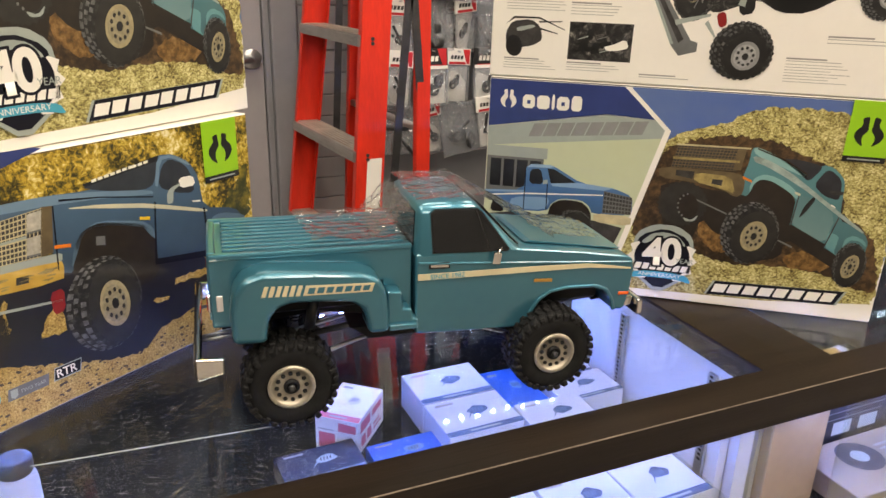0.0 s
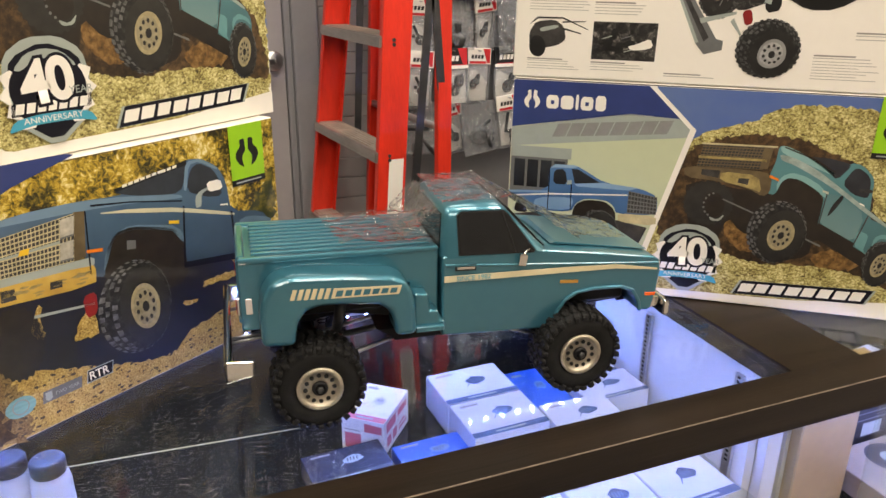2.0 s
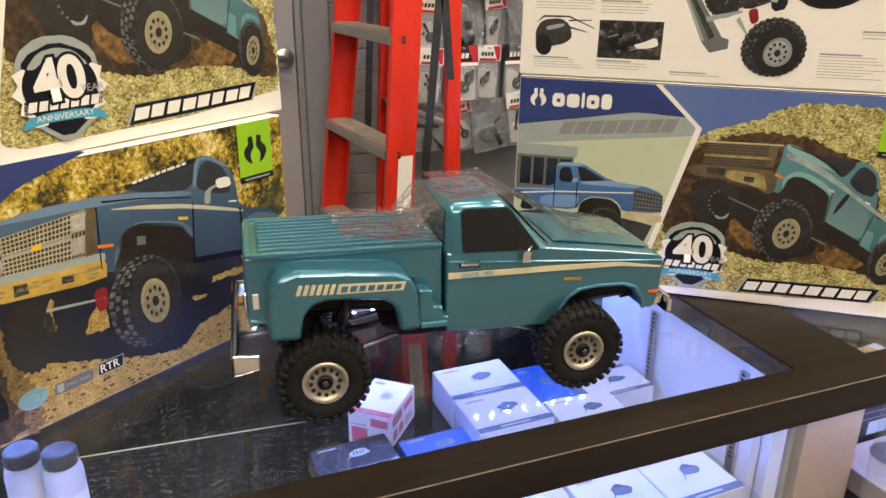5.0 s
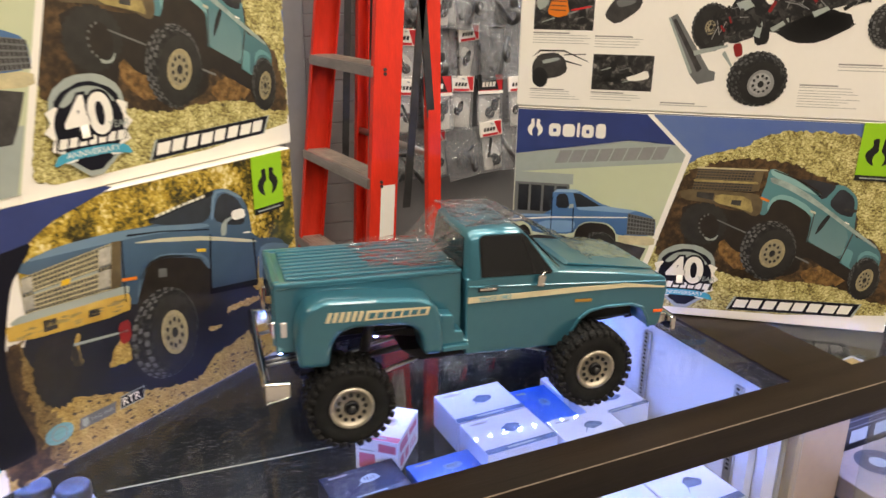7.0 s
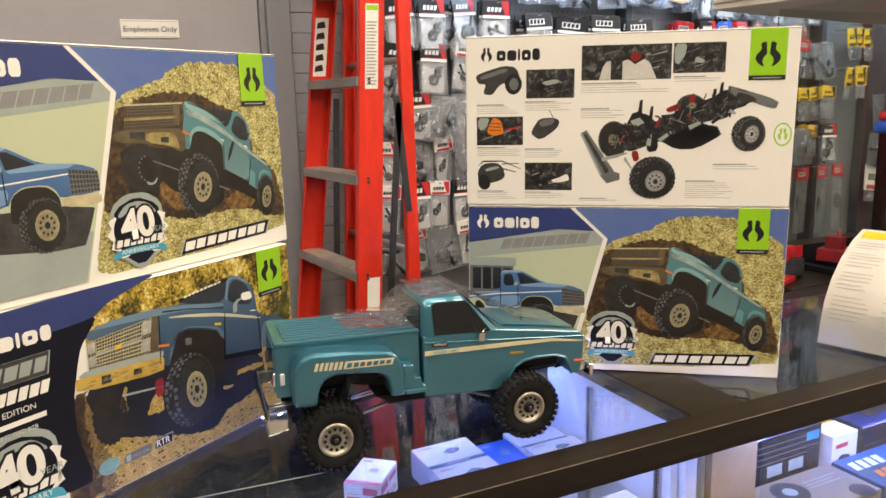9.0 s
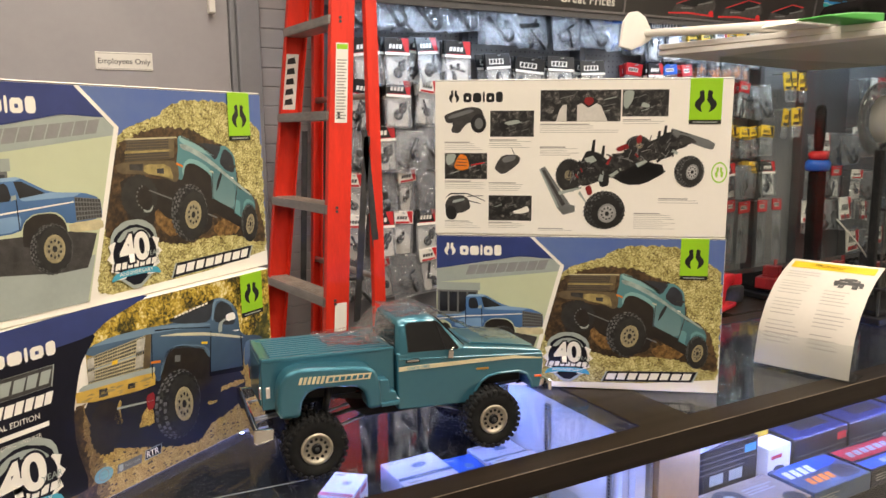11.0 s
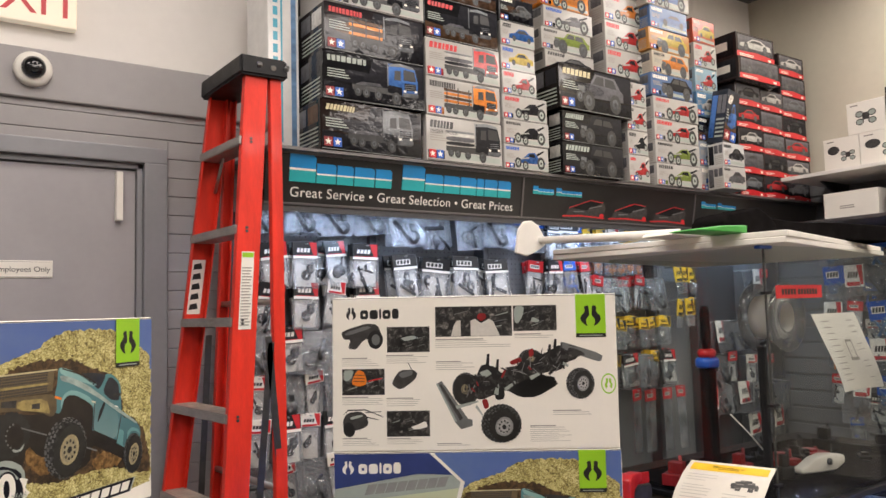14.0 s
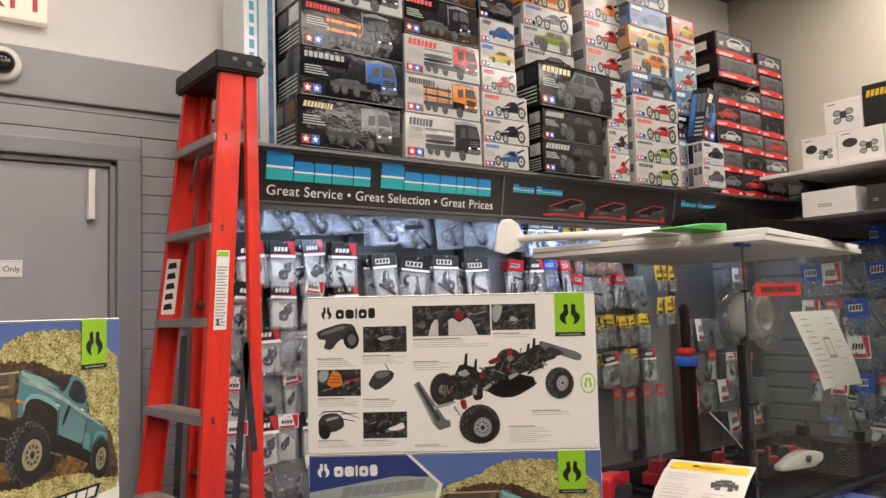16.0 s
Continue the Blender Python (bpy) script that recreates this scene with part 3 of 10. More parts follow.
def structure(name, bm, material, label="", category="", smooth=False):
    return tagged(part(name, bm, material, None, label, smooth), "", category, "", "structure")

# ---- the room ----
X0, X1, Y0, YB = -2.6, 5.95, -3.1, 2.93
DOOR_L, DOOR_R, DOOR_T = 0.91, 1.853, 2.178
structure("floor", box(X0 - 0.1, Y0 - 0.1, -0.1, X1 + 0.1, YB + 0.2, 0.0), "floor", "worn beige shop floor", "floor")
# unseen ceiling, darkened to lower its reflection and the fill light
structure("ceiling", box(X0 - 0.1, Y0 - 0.1, CEIL, X1 + 0.1, YB + 0.2, CEIL + 0.1), "ceiling", "plain dark grey ceiling", "ceiling")
# two unseen walls, set dark to calm reflections in the glass
structure("wall_left", box(X0 - 0.1, Y0, 0, X0, YB, CEIL), "wall_far", "plain dim brown wall", "wall")
structure("wall_front", box(X0, Y0 - 0.1, 0, X1, Y0, CEIL), "wall_far", "plain dim brown wall", "wall")
structure("wall_right", box(X1, Y0, 0, X1 + 0.1, YB, CEIL), "wall_beige", "plain beige-grey wall above shelves", "wall")
bm = box(X0, YB, 2.565, X1, YB + 0.15, CEIL)
structure("wall_back_upper", bm, "wall_white", "off-white painted upper wall", "wall")
bm = box(X0, YB + 0.004, 0, DOOR_L - 0.09, YB + 0.15, 2.565)
add_box(bm, DOOR_R + 0.09, YB + 0.004, 0, X1, YB + 0.15, 2.565)
add_box(bm, DOOR_L - 0.09, YB + 0.004, 2.24, DOOR_R + 0.09, YB + 0.15, 2.565)
wall_back = structure("wall_back", bm, "wall_grey", "grey-painted plank wall with a door", "wall")
# smooth band and two mouldings above the door
structure("trim", box(X0, YB - 0.030, 2.385, X1, YB + 0.003, 2.567, 0.004), "wall_grey", "grey painted band above the door", "trim")
# tongue-and-groove planks: whole rows above the door, shorter ones at its sides
PITCH = 0.0738
for z0, z1 in ((2.3585, 2.3845), (2.2850, 2.3570)):
    part("plank", box(X0, YB - 0.012, z0, 2.62, YB + 0.002, z1, 0.004, 2), "wall_grey", wall_back)
plank_me = mesh_of(box(DOOR_R + 0.095, YB - 0.012, 0, 2.62, YB + 0.002, PITCH - 0.0018, 0.004, 2), "plank", "wall_grey")
plank_l = mesh_of(box(X0, YB - 0.012, 0, DOOR_L - 0.095, YB + 0.002, PITCH - 0.0018, 0.004, 2), "plank", "wall_grey")
for i in range(30):
    for me in (plank_me, plank_l):
        p = part("plank", me, None, wall_back)
        p.location.z = 2.2835 - PITCH * (i + 1)
part("plank", box(DOOR_L - 0.095, YB - 0.012, 2.2425, DOOR_R + 0.095, YB + 0.002, 2.2832, 0.004, 2), "wall_grey", wall_back)
# door frame, door leaf, closer arm, notice
bm = bmesh.new()
for x0, x1 in ((DOOR_L - 0.085, DOOR_L), (DOOR_R, DOOR_R + 0.085)):
    add_box(bm, x0, YB - 0.055, 0, x1, YB + 0.1, DOOR_T + 0.002, 0.006, 2)
add_box(bm, DOOR_L - 0.085, YB - 0.055, DOOR_T, DOOR_R + 0.085, YB + 0.1, DOOR_T + 0.062, 0.006, 2)
for x0, x1 in ((DOOR_L, DOOR_L + 0.022), (DOOR_R - 0.022, DOOR_R)):
    add_box(bm, x0, YB - 0.030, 0, x1, YB + 0.1, DOOR_T, 0.003)
add_box(bm, DOOR_L, YB - 0.030, DOOR_T - 0.022, DOOR_R, YB + 0.1, DOOR_T, 0.003)
structure("door_frame", bm, "frame_paint", "grey steel door frame", "door frame")
door = thing("door_1", "closed grey flush steel door with a staff notice", "door", pose(0, 0, 0), kind="structure")
part("door_leaf", box(DOOR_L + 0.024, YB - 0.014, 0.01, DOOR_R - 0.024, YB + 0.03, DOOR_T - 0.025, 0.002), "door", door)
closer = part("closer_arm", box(1.755, YB - 0.050, 1.955, 1.778, YB - 0.014, 2.140, 0.003, 2), "paper", door, "white painted closer arm")
handle = part("door_handle", lathe([(0.0, 0.0), (0.033, 0.0), (0.033, 0.008), (0.030, 0.012), (0.012, 0.014), (0.011, 0.045), (0.0, 0.047)], 20, "Y", m=pose(1.790, YB - 0.0145, 1.155, 0, 0, 180)), "steel", door, "satin steel lever handle", True)
part("lever", rod((1.790, YB - 0.056, 1.155), (1.690, YB - 0.056, 1.150), 0.010), "steel", handle)
notice = thing("door_notice", "small white plastic staff notice with black lettering", "sign", pose(1.36, YB - 0.0185, 1.742))
part("plate", box(0, 0, 0, 0.190, 0.004, 0.062, 0.002), "paper", notice)
part("border", flats([rect(0.004, 0.004, 0.186, 0.0055), rect(0.004, 0.0565, 0.186, 0.058)]), "ink_text", notice)
lettering("Employees Only", 0.0265, pose(0.095, -0.0006, 0.022, 90), "ink_black", notice, align="CENTER")
# exit sign and camera dome on the wall above
exit_sign = thing("exit_sign", "cream exit sign with red lettering on the wall", "exit sign", pose(1.30, YB - 0.045, 2.655))
part("housing", box(0, 0, 0, 0.315, 0.045, 0.20, 0.006, 2), "exit_face", exit_sign)
lettering("EXIT", 0.165, pose(0.155, -0.001, 0.036, 90), "ink_red", exit_sign, align="CENTER")
dome = thing("security_camera", "white dome camera with a dark bubble", "camera", pose(1.475, YB - 0.030, 2.485, 0, 0, 0))
part("base", lathe([(0.0, 0.0), (0.062, 0.0), (0.062, -0.022), (0.052, -0.034), (0.0, -0.034)], 32), "paper", dome, "", True)
part("bubble", lathe([(0.040, -0.034), (0.038, -0.048), (0.028, -0.062), (0.012, -0.069), (0.0, -0.070)], 28), "smoke", dome, "black dome", True)
# light panels in the ceiling
for cx, cy in CEILING_SPOTS:
    fx = thing("ceiling_light", "white ceiling light panel, switched on", "ceiling light", pose(cx, cy, CEIL), "ceiling lights")
    part("frame", box(-0.62, -0.32, -0.05, 0.62, 0.32, -0.002, 0.004), "paper", fx)
    part("diffuser", box(-0.59, -0.29, -0.062, 0.59, 0.29, -0.052, 0.004), "lamp_panel", fx)

# ---- glass counters ----
TOP = 0.95
FRONT, BACK = 0.938, 1.50


def counter(x0, x1, glass_l, glass_r, shelf, second_led):
    c = thing("glass_counter", "glass-topped display counter with a dark wood frame", "display counter", pose(0, 0, 0), "glass counters")
    gy0, gy1 = 0.993, BACK - 0.055
    frame_ob = part("top_frame", box(x0, FRONT, TOP - 0.036, x1, gy0, TOP), "dark_wood", c, "dark wood-grain laminate frame")
    bm = box(x0, gy1, TOP - 0.036, x1, BACK, TOP, 0.0015)
    part("back_rail", bm, "dark_wood", c)
    part("side_rail", box(x0, gy0 + 0.0001, TOP - 0.036, glass_l, gy1 - 0.0001, TOP), "dark_wood", c)
    part("side_rail", box(glass_r, gy0 + 0.0001, TOP - 0.036, x1, gy1 - 0.0001, TOP), "dark_wood", c)
    # thin pale strip along the frame's outer top edge
    part("worn_edge", box(x0, FRONT - 0.0004, TOP - 0.0010, x1, FRONT + 0.0008, TOP + 0.0002), "edge_wood", frame_ob, "pale worn edge")
    pane = part("glass_top", box(glass_l + 0.001, gy0 + 0.001, TOP - 0.010, glass_r - 0.001, gy1 - 0.001, TOP - 0.002, 0.001), "glass_top", c, "clear scratched glass")
    pane.visible_shadow = False
    fp = part("front_glass", box(x0 + 0.07, FRONT + 0.012, 0.16, x1 - 0.07, FRONT + 0.018, TOP - 0.040, 0.001), "glass", c, "clear glass")
    fp.visible_shadow = False
    part("front_lip", box(x0, FRONT + 0.004, TOP - 0.050, x1, FRONT + 0.011, TOP - 0.0365), "dark_wood", c)
    if x0 > 2:
        part("end_post", box(x0 + 0.036, FRONT + 0.100, 0.151, x0 + 0.153, FRONT + 0.118, TOP - 0.037, 0.0005), "tan_panel", c, "tan laminate end post")
    else:
        part("edge_strip", box(x1 - 0.029, FRONT + 0.100, 0.151, x1 - 0.001, FRONT + 0.118, TOP - 0.037, 0.0005), "case_white", c, "white melamine edge")
    for xa, xb in ((x0 + 0.030, x0 + 0.046), (x1 - 0.046, x1 - 0.030)):
        part("side_panel", box(xa, FRONT + 0.119, 0.151, xb, BACK - 0.021, TOP - 0.037), "case_white", c, "white melamine side panel")
    part("back_panel", box(x0 + 0.001, BACK - 0.020, 0.10, x1 - 0.001, BACK - 0.004, TOP - 0.037), "case_black", c, "black sliding back doors")
    part("plinth", box(x0 + 0.001, FRONT + 0.02, 0.0, x1 - 0.001, BACK - 0.022, 0.099), "dark_wood", c)
    part("deck", box(x0 + 0.047, FRONT + 0.03, 0.10, x1 - 0.047, BACK - 0.022, 0.15), "case_black", c, "black deck")
    sh = part("shelf", box(x0 + 0.048, FRONT + 0.034, shelf - 0.010, x1 - 0.048, BACK - 0.024, shelf, 0.001), "glass", c, "clear glass shelf")
    sh.visible_shadow = False
    # slotted standards on the side panels
    for xs, sgn in ((x1 - 0.048, -1), (x0 + 0.048, 1)):
        for ys in (1.08, 1.30):
            st = part("shelf_standard", box(min(xs, xs + sgn * 0.006), ys, 0.16, max(xs, xs + sgn * 0.006), ys + 0.016, TOP - 0.06), "steel", c, "slotted steel standard")
            bm = bmesh.new()
            for k in range(22):
                za = 0.74 + k * 0.008
                if za < 0.885:
                    add_box(bm, min(xs + sgn * 0.006, xs + sgn * 0.0066), ys + 0.005, za, max(xs + sgn * 0.006, xs + sgn * 0.0066), ys + 0.011, za + 0.004)
            part("slot", bm, "hole", st)
    # LED strip with its single diodes
    led = part("led_strip", box(x0 + 0.08, second_led - 0.006, LED_Z + 0.003, x1 - 0.08, second_led + 0.006, LED_Z + 0.008), "paper", c, "white LED strip")
    led_f = part("led_strip", box(x0 + 0.08, 0.966, LED_Z + 0.003, x1 - 0.08, 0.978, LED_Z + 0.008), "paper", c, "white LED strip")
    bm = bmesh.new()
    for k in range(int((x1 - x0 - 0.19) / 0.033)):
        xa = x0 + 0.10 + k * 0.033
        add_box(bm, xa, 0.9695, LED_Z, xa + 0.005, 0.9745, LED_Z + 0.0029)
    part("diodes", bm, "led", led_f, "bright cool-white diodes")
    bm = bmesh.new()
    k = 0
    while x0 + 0.10 + k * 0.033 < x1 - 0.09:
        xa = x0 + 0.10 + k * 0.033
        add_box(bm, xa, second_led - 0.0025, LED_Z, xa + 0.005, second_led + 0.0025, LED_Z + 0.0029)
        k += 1
    part("diodes", bm, "led", led, "bright cool-white diodes")
    return c


SHELF = 0.715
LOW_SHELF = 0.655
main_counter = counter(0.35, 2.1919, 0.46, 2.129, SHELF, LED_Y)
joint = box(-0.130, -0.0007, -0.0018, 0.130, 0.0007, -0.0012)
joint.transform(pose(1.374, 1.1085, TOP, 0, 0, -4.1))
part("glass_joint", joint, "ink_lgrey", main_counter, "pale joint between two glass sheets")
# its second strip is added, hidden under the front rail to keep the goods bright
counter(2.192, 3.95, 2.254, 3.88, LOW_SHELF, 0.986)


# goods on the counter shelves
def stock_carton(name, w, d, h, label, m, face="ink_white", band="ink_steelblue", pic="ink_steelblue", group="boxed electronics"):
    """A small carton that lies flat: a picture and a dark band on its lid, print on its front."""
    c = thing(name, label, "carton", m, group)
    part("carton", box(0, 0, 0, w, d, h, 0.0012), face, c)

    def on_lid(name, polys, ink, layer=1):
        b = bmesh.new()
        for p in polys:
            f = b.faces.new([b.verts.new((x, y, h + layer * STEP)) for x, y in p])
            f.normal_update()
            if f.normal.z < 0:
                f.normal_flip()
        return part(name, b, ink, c)

    on_lid("lid_band", [rect(0.0, 0.0, w, d * 0.13)], band)
    on_lid("lid_word", [[(0.10 * w, d * 0.84), (0.34 * w, d * 0.84), (0.35 * w, d * 0.90), (0.11 * w, d * 0.90)]], "ink_text", 2)
    on_lid("lid_line", [rect(w * 0.3, d * 0.045, w * 0.7, d * 0.085)], "ink_lgrey", 2)
    rng = random.Random(int(w * 1000) + int(h * 1000))
    ring = [(w * 0.58 + w * 0.15 * rng.uniform(0.75, 1.1) * math.cos(math.pi * k / 7), d * 0.56 + d * 0.13 * rng.uniform(0.7, 1.1) * math.sin(math.pi * k / 7)) for k in range(14)]
    on_lid("lid_picture", [ring], pic)
    for k in range(4):
        u = w * (0.50 + 0.04 * k)
        on_lid("lid_fin", [[(u, d * 0.52), (u + w * 0.014, d * 0.51), (u + w * 0.026, d * 0.61), (u + w * 0.012, d * 0.62)]], "ink_steelblue2" if pic == "ink_steelblue" else "ink_char", 2)
    on_lid("lid_wire", [[(w * 0.47, d * 0.53), (w * 0.40, d * 0.40), (w * 0.405, d * 0.39), (w * 0.49, d * 0.52)]], pic)
    part("front_print", flats(bars(w * 0.08, h * 0.25, w * 0.5, h * 0.7, 4, 0.3, 0.6, 3)), "ink_text2", c)
    return c


ESC = "white boxed speed controller with a picture on its lid"
for x, y, w, d, h, tz in ((1.775, 1.334, 0.132, 0.100, 0.060, 1), (1.778, 1.231, 0.132, 0.100, 0.060, 1.5), (1.912, 1.196, 0.120, 0.086, 0.058, -2), (2.002, 1.262, 0.122, 0.076, 0.055, 2), (1.995, 1.345, 0.120, 0.085, 0.050, 0)):
    stock_carton("electronics_carton", w, d, h, ESC, pose(x, y, SHELF + 0.001, 0, 0, tz), "wrap_white")
stock_carton("electronics_carton", 0.078, 0.125, 0.045, "royal blue shrink-wrapped carton", pose(1.914, 1.290, SHELF + 0.001, 0, 0, -1), "ink_royal", "ink_royal", "ink_blue2")
for i, x in enumerate((1.60, 1.722, 1.845, 1.965)):
    stock_carton("electronics_carton", 0.115, 0.105, 0.055, ESC, pose(x, 0.985 + 0.002 * i, SHELF + 0.001, 0, 0, (1, -1, 0, 2)[i]), "wrap_white")
pink = stock_carton("pink_printed_carton", 0.074, 0.108, 0.062, "white carton with pink print", pose(1.602, 1.364, SHELF + 0.001, 0, 0, -40), "ink_white", "ink_pink", "ink_haze", "boxed parts")
part("pink_panel", flats([rect(0.006, 0.006, 0.034, 0.034)], 2), "ink_pink", pink)
part("pink_title", flats([[(0.040, 0.040), (0.070, 0.040), (0.070, 0.054), (0.040, 0.056)]], 2), "ink_pink", pink)
b = bmesh.new()
for y0, z0, y1, z1 in ((0.010, 0.036, 0.050, 0.054), (0.058, 0.040, 0.098, 0.052), (0.012, 0.010, 0.030, 0.028), (0.036, 0.010, 0.054, 0.028), (0.062, 0.012, 0.096, 0.016), (0.062, 0.020, 0.090, 0.024)):
    b.faces.new([b.verts.new((0.074 + STEP, y, z)) for y, z in ((y0, z0), (y1, z0), (y1, z1), (y0, z1))])
part("pink_print", b, "ink_pink", pink)
stock_carton("blue_carton", 0.118, 0.07, 0.030, "flat bright blue carton", pose(1.667, 1.228, SHELF + 0.001, 0, 0, 2), "ink_royal", "ink_royal", "ink_blue2", "boxed parts")
stock_carton("clear_lid_carton", 0.125, 0.075, 0.035, "dark blister carton with a clear lid", pose(1.529, 1.240, SHELF + 0.001, 0, 0, 3), "ink_dark", "ink_char", "ink_lgrey", "boxed parts")
# white bottles
bottle_profile = [(0.0, 0.0), (0.024, 0.0), (0.026, 0.004), (0.026, 0.085), (0.024, 0.095), (0.019, 0.100), (0.0, 0.100)]
for x, y in ((1.144, 1.336), (1.193, 1.315)):
    b = thing("oil_bottle", "white plastic bottle with a black lid", "bottle", pose(x, y, SHELF + 0.001), "bottles")
    part("bottle", lathe(bottle_profile, 24, "Z"), "paper", b, "", True)
    part("lid", lathe([(0.0, 0.1005), (0.021, 0.1005), (0.0225, 0.104), (0.0225, 0.119), (0.0205, 0.122), (0.016, 0.1205), (0.0, 0.1205)], 24, "Z"), "grey_metal", b, "dark metal lid", True)
    part("label", lathe([(0.0262, 0.02), (0.0263, 0.02), (0.0263, 0.06), (0.0262, 0.06)], 24, "Z"), "ink_white", b, "", True)
    part("emblem", rod((0, -0.0262, 0.040), (0, -0.0268, 0.040), 0.009, 14), "ink_red", b, "red emblem")
# ---- big product cartons with printed faces ----
BW, BH, BD = 0.611, 0.332, 0.20


def carton(m, label, h=BH):
    c = thing("model_truck_carton", label, "carton", m, "large model cartons")
    part("carton", box(0, 0, 0, BW, BD, h, 0.0015), "ink_white", c, "glossy printed cardboard")
    part("lid_seam", flats([rect(0.0, h - 0.0030, BW, h - 0.0015)]), "ink_char", c)
    return c


RAGGED = {"printed_dusk": 0.006, "printed_shadow": 0.0022, "printed_sunlit_patch": 0.0016, "printed_hill": 0.0022, "printed_bank": 0.0020, "printed_hollow": 0.0030, "printed_dry_grass": 0.0026, "printed_dark_foliage": 0.006}


def jag(p, amp, seed):
    """Cuts the sides of an outline into short steps and shakes them."""
    rng, out = random.Random(seed), []
    for (ax, az), (bx, bz) in zip(p, p[1:] + p[:1]):
        m = max(1, int(math.hypot(bx - ax, bz - az) / 0.0045))
        for i in range(m):
            out.append((ax + (bx - ax) * i / m + rng.uniform(-amp, amp), az + (bz - az) * i / m + rng.uniform(-amp, amp)))
    return out


def nudge(c, fn):
    """Moves a carton's print on its face; the carton itself stays."""
    for o in c.children_recursive:
        if o.name.split(".")[0] in ("carton", "lid_seam", "printed_sky", "printed_foliage", "printed_white_foot"):
            continue
        for v in o.data.vertices:
            v.co.x, v.co.z = fn(v.co.x, v.co.z)


def ink(c, name, color, layer, polys, label=""):
    if name in RAGGED:
        polys = [jag(p, RAGGED[name], len(p)) for p in polys]
    return part(name, flats(polys, layer), color, c, label)


def soft(p, times=2):
    """Rounds an outline by cutting its corners."""
    for _ in range(times):
        q = []
        for (ax, az), (bx, bz) in zip(p, p[1:] + p[:1]):
            q += [(ax * 0.8 + bx * 0.2, az * 0.8 + bz * 0.2), (ax * 0.2 + bx * 0.8, az * 0.2 + bz * 0.8)]
        p = q
    return p


# goods in the second counter
LZ = LOW_SHELF + 0.001


def ribbed_carton(x, y, w, d, h, ribs, mark, turn, label):
    bt = thing("battery_carton", label, "carton", pose(x, y, LZ, 0, 0, turn), "battery cartons")
    part("carton", box(0, 0, 0, w, d, h, 0.002), "ink_black", bt)
    for k in range(ribs):
        z = h - 0.060 + k * 0.013
        part("grey_line", flats([rect(0.006, z, w * (0.97 if k else 0.80), z + 0.0022)], 1), "ink_grey", bt)
    for xs in (0.30, 0.58):
        part("white_sticker", flats([rect(w * xs, h - 0.092, w * xs + 0.045, h - 0.066)], 1), "ink_lgrey", bt, "white price sticker")
    part("end_mark", flats([rect(w * 0.80, h - 0.034, w * 0.97, h - 0.014)], 2), mark, bt)
    return bt


ribbed_carton(2.372, 1.094, 0.232, 0.12, 0.138, 4, "ink_cyan", 1, "black ribbed carton with white price stickers")
stock_carton("electronics_carton", 0.165, 0.085, 0.016, "white carton lying on a black carton", pose(2.398, 1.088, LZ + 0.1385, 0, 0, 9), "wrap_white")
yc = thing("servo_carton", "white carton with a yellow hanging tab", "carton", pose(2.627, 1.086, LZ, 0, 0, 2), "boxed parts")
part("carton", box(0, 0, 0, 0.085, 0.060, 0.100, 0.001), "ink_white", yc)
part("hanging_tab", box(-0.012, 0.0605, 0.0, 0.080, 0.074, 0.142, 0.001), "ink_yellow", yc, "yellow card")
part("red_title", flats([rect(0.012, 0.070, 0.052, 0.080)], 1), "ink_red", yc)
part("printed_servo", flats([soft([(0.018, 0.018), (0.060, 0.014), (0.066, 0.048), (0.024, 0.054)], 1)], 1), "ink_char", yc)
for i, (x, y, w, h, mark) in enumerate(((2.742, 1.100, 0.215, 0.092, "ink_red"), (2.968, 1.106, 0.215, 0.090, "ink_cyan"), (3.196, 1.100, 0.215, 0.092, "ink_red"), (3.424, 1.104, 0.215, 0.090, "ink_cyan"))):
    low = ribbed_carton(x, y, w, 0.130, h, 2, mark, (1, -1, 0, 1)[i], "low black carton with a dark blue lid")
    # a dark lid; the LEDs' blue light on it is put into its colour
    part("blue_lid", box(0.004, 0.004, h + 0.0003, w - 0.004, 0.126, h + 0.002, 0.0005), "ink_navy", low, "dark blue lid")
    part("lid_print", box(w * 0.3, 0.030, h + 0.0022, w * 0.85, 0.075, h + 0.0028), "ink_char", low)

def flat_kit(x, y, w, d, h, face, label, turn=0.6):
    fk = thing("kit_carton", label, "carton", pose(x, y, LZ, 0, 0, turn), "flat kit cartons")
    part("carton", box(0, 0, 0, w, d, h, 0.0012), face, fk)
    part("front_print", flats(bars(w * 0.08, h * 0.25, w * 0.5, h * 0.7, 3, 0.3, 0.6, 3)), "ink_text2", fk)

    def lid(name, polys, material, layer=1):
        b = bmesh.new()
        for p in polys:
            f = b.faces.new([b.verts.new((u * w, v * d, h + layer * STEP)) for u, v in p])
            f.normal_update()
            if f.normal.z < 0:
                f.normal_flip()
        return part(name, b, material, fk)
    return lid


SLANT = lambda u, v, n, uw, vh: [[(u + k * uw, v), (u + k * uw + uw * 0.74, v), (u + k * uw + uw * 1.02, v + vh), (u + k * uw + uw * 0.28, v + vh)] for k in range(n)]
lid = flat_kit(2.352, 0.962, 0.270, 0.126, 0.040, "kraft", "flat beige kit carton with a tyre picture")
lid("printed_tyre", [ell(0.36, 0.62, 0.15, 0.30, 24), ell(0.86, 0.12, 0.10, 0.20, 20)], "tyre_print")
lid("printed_rim", [ell(0.36, 0.62, 0.06, 0.12, 16)], "ink_lgrey", 2)
lid("printed_text", [rect(0.55, 0.70, 0.92, 0.74), rect(0.55, 0.62, 0.84, 0.65), rect(0.55, 0.54, 0.88, 0.57)], "ink_text", 2)
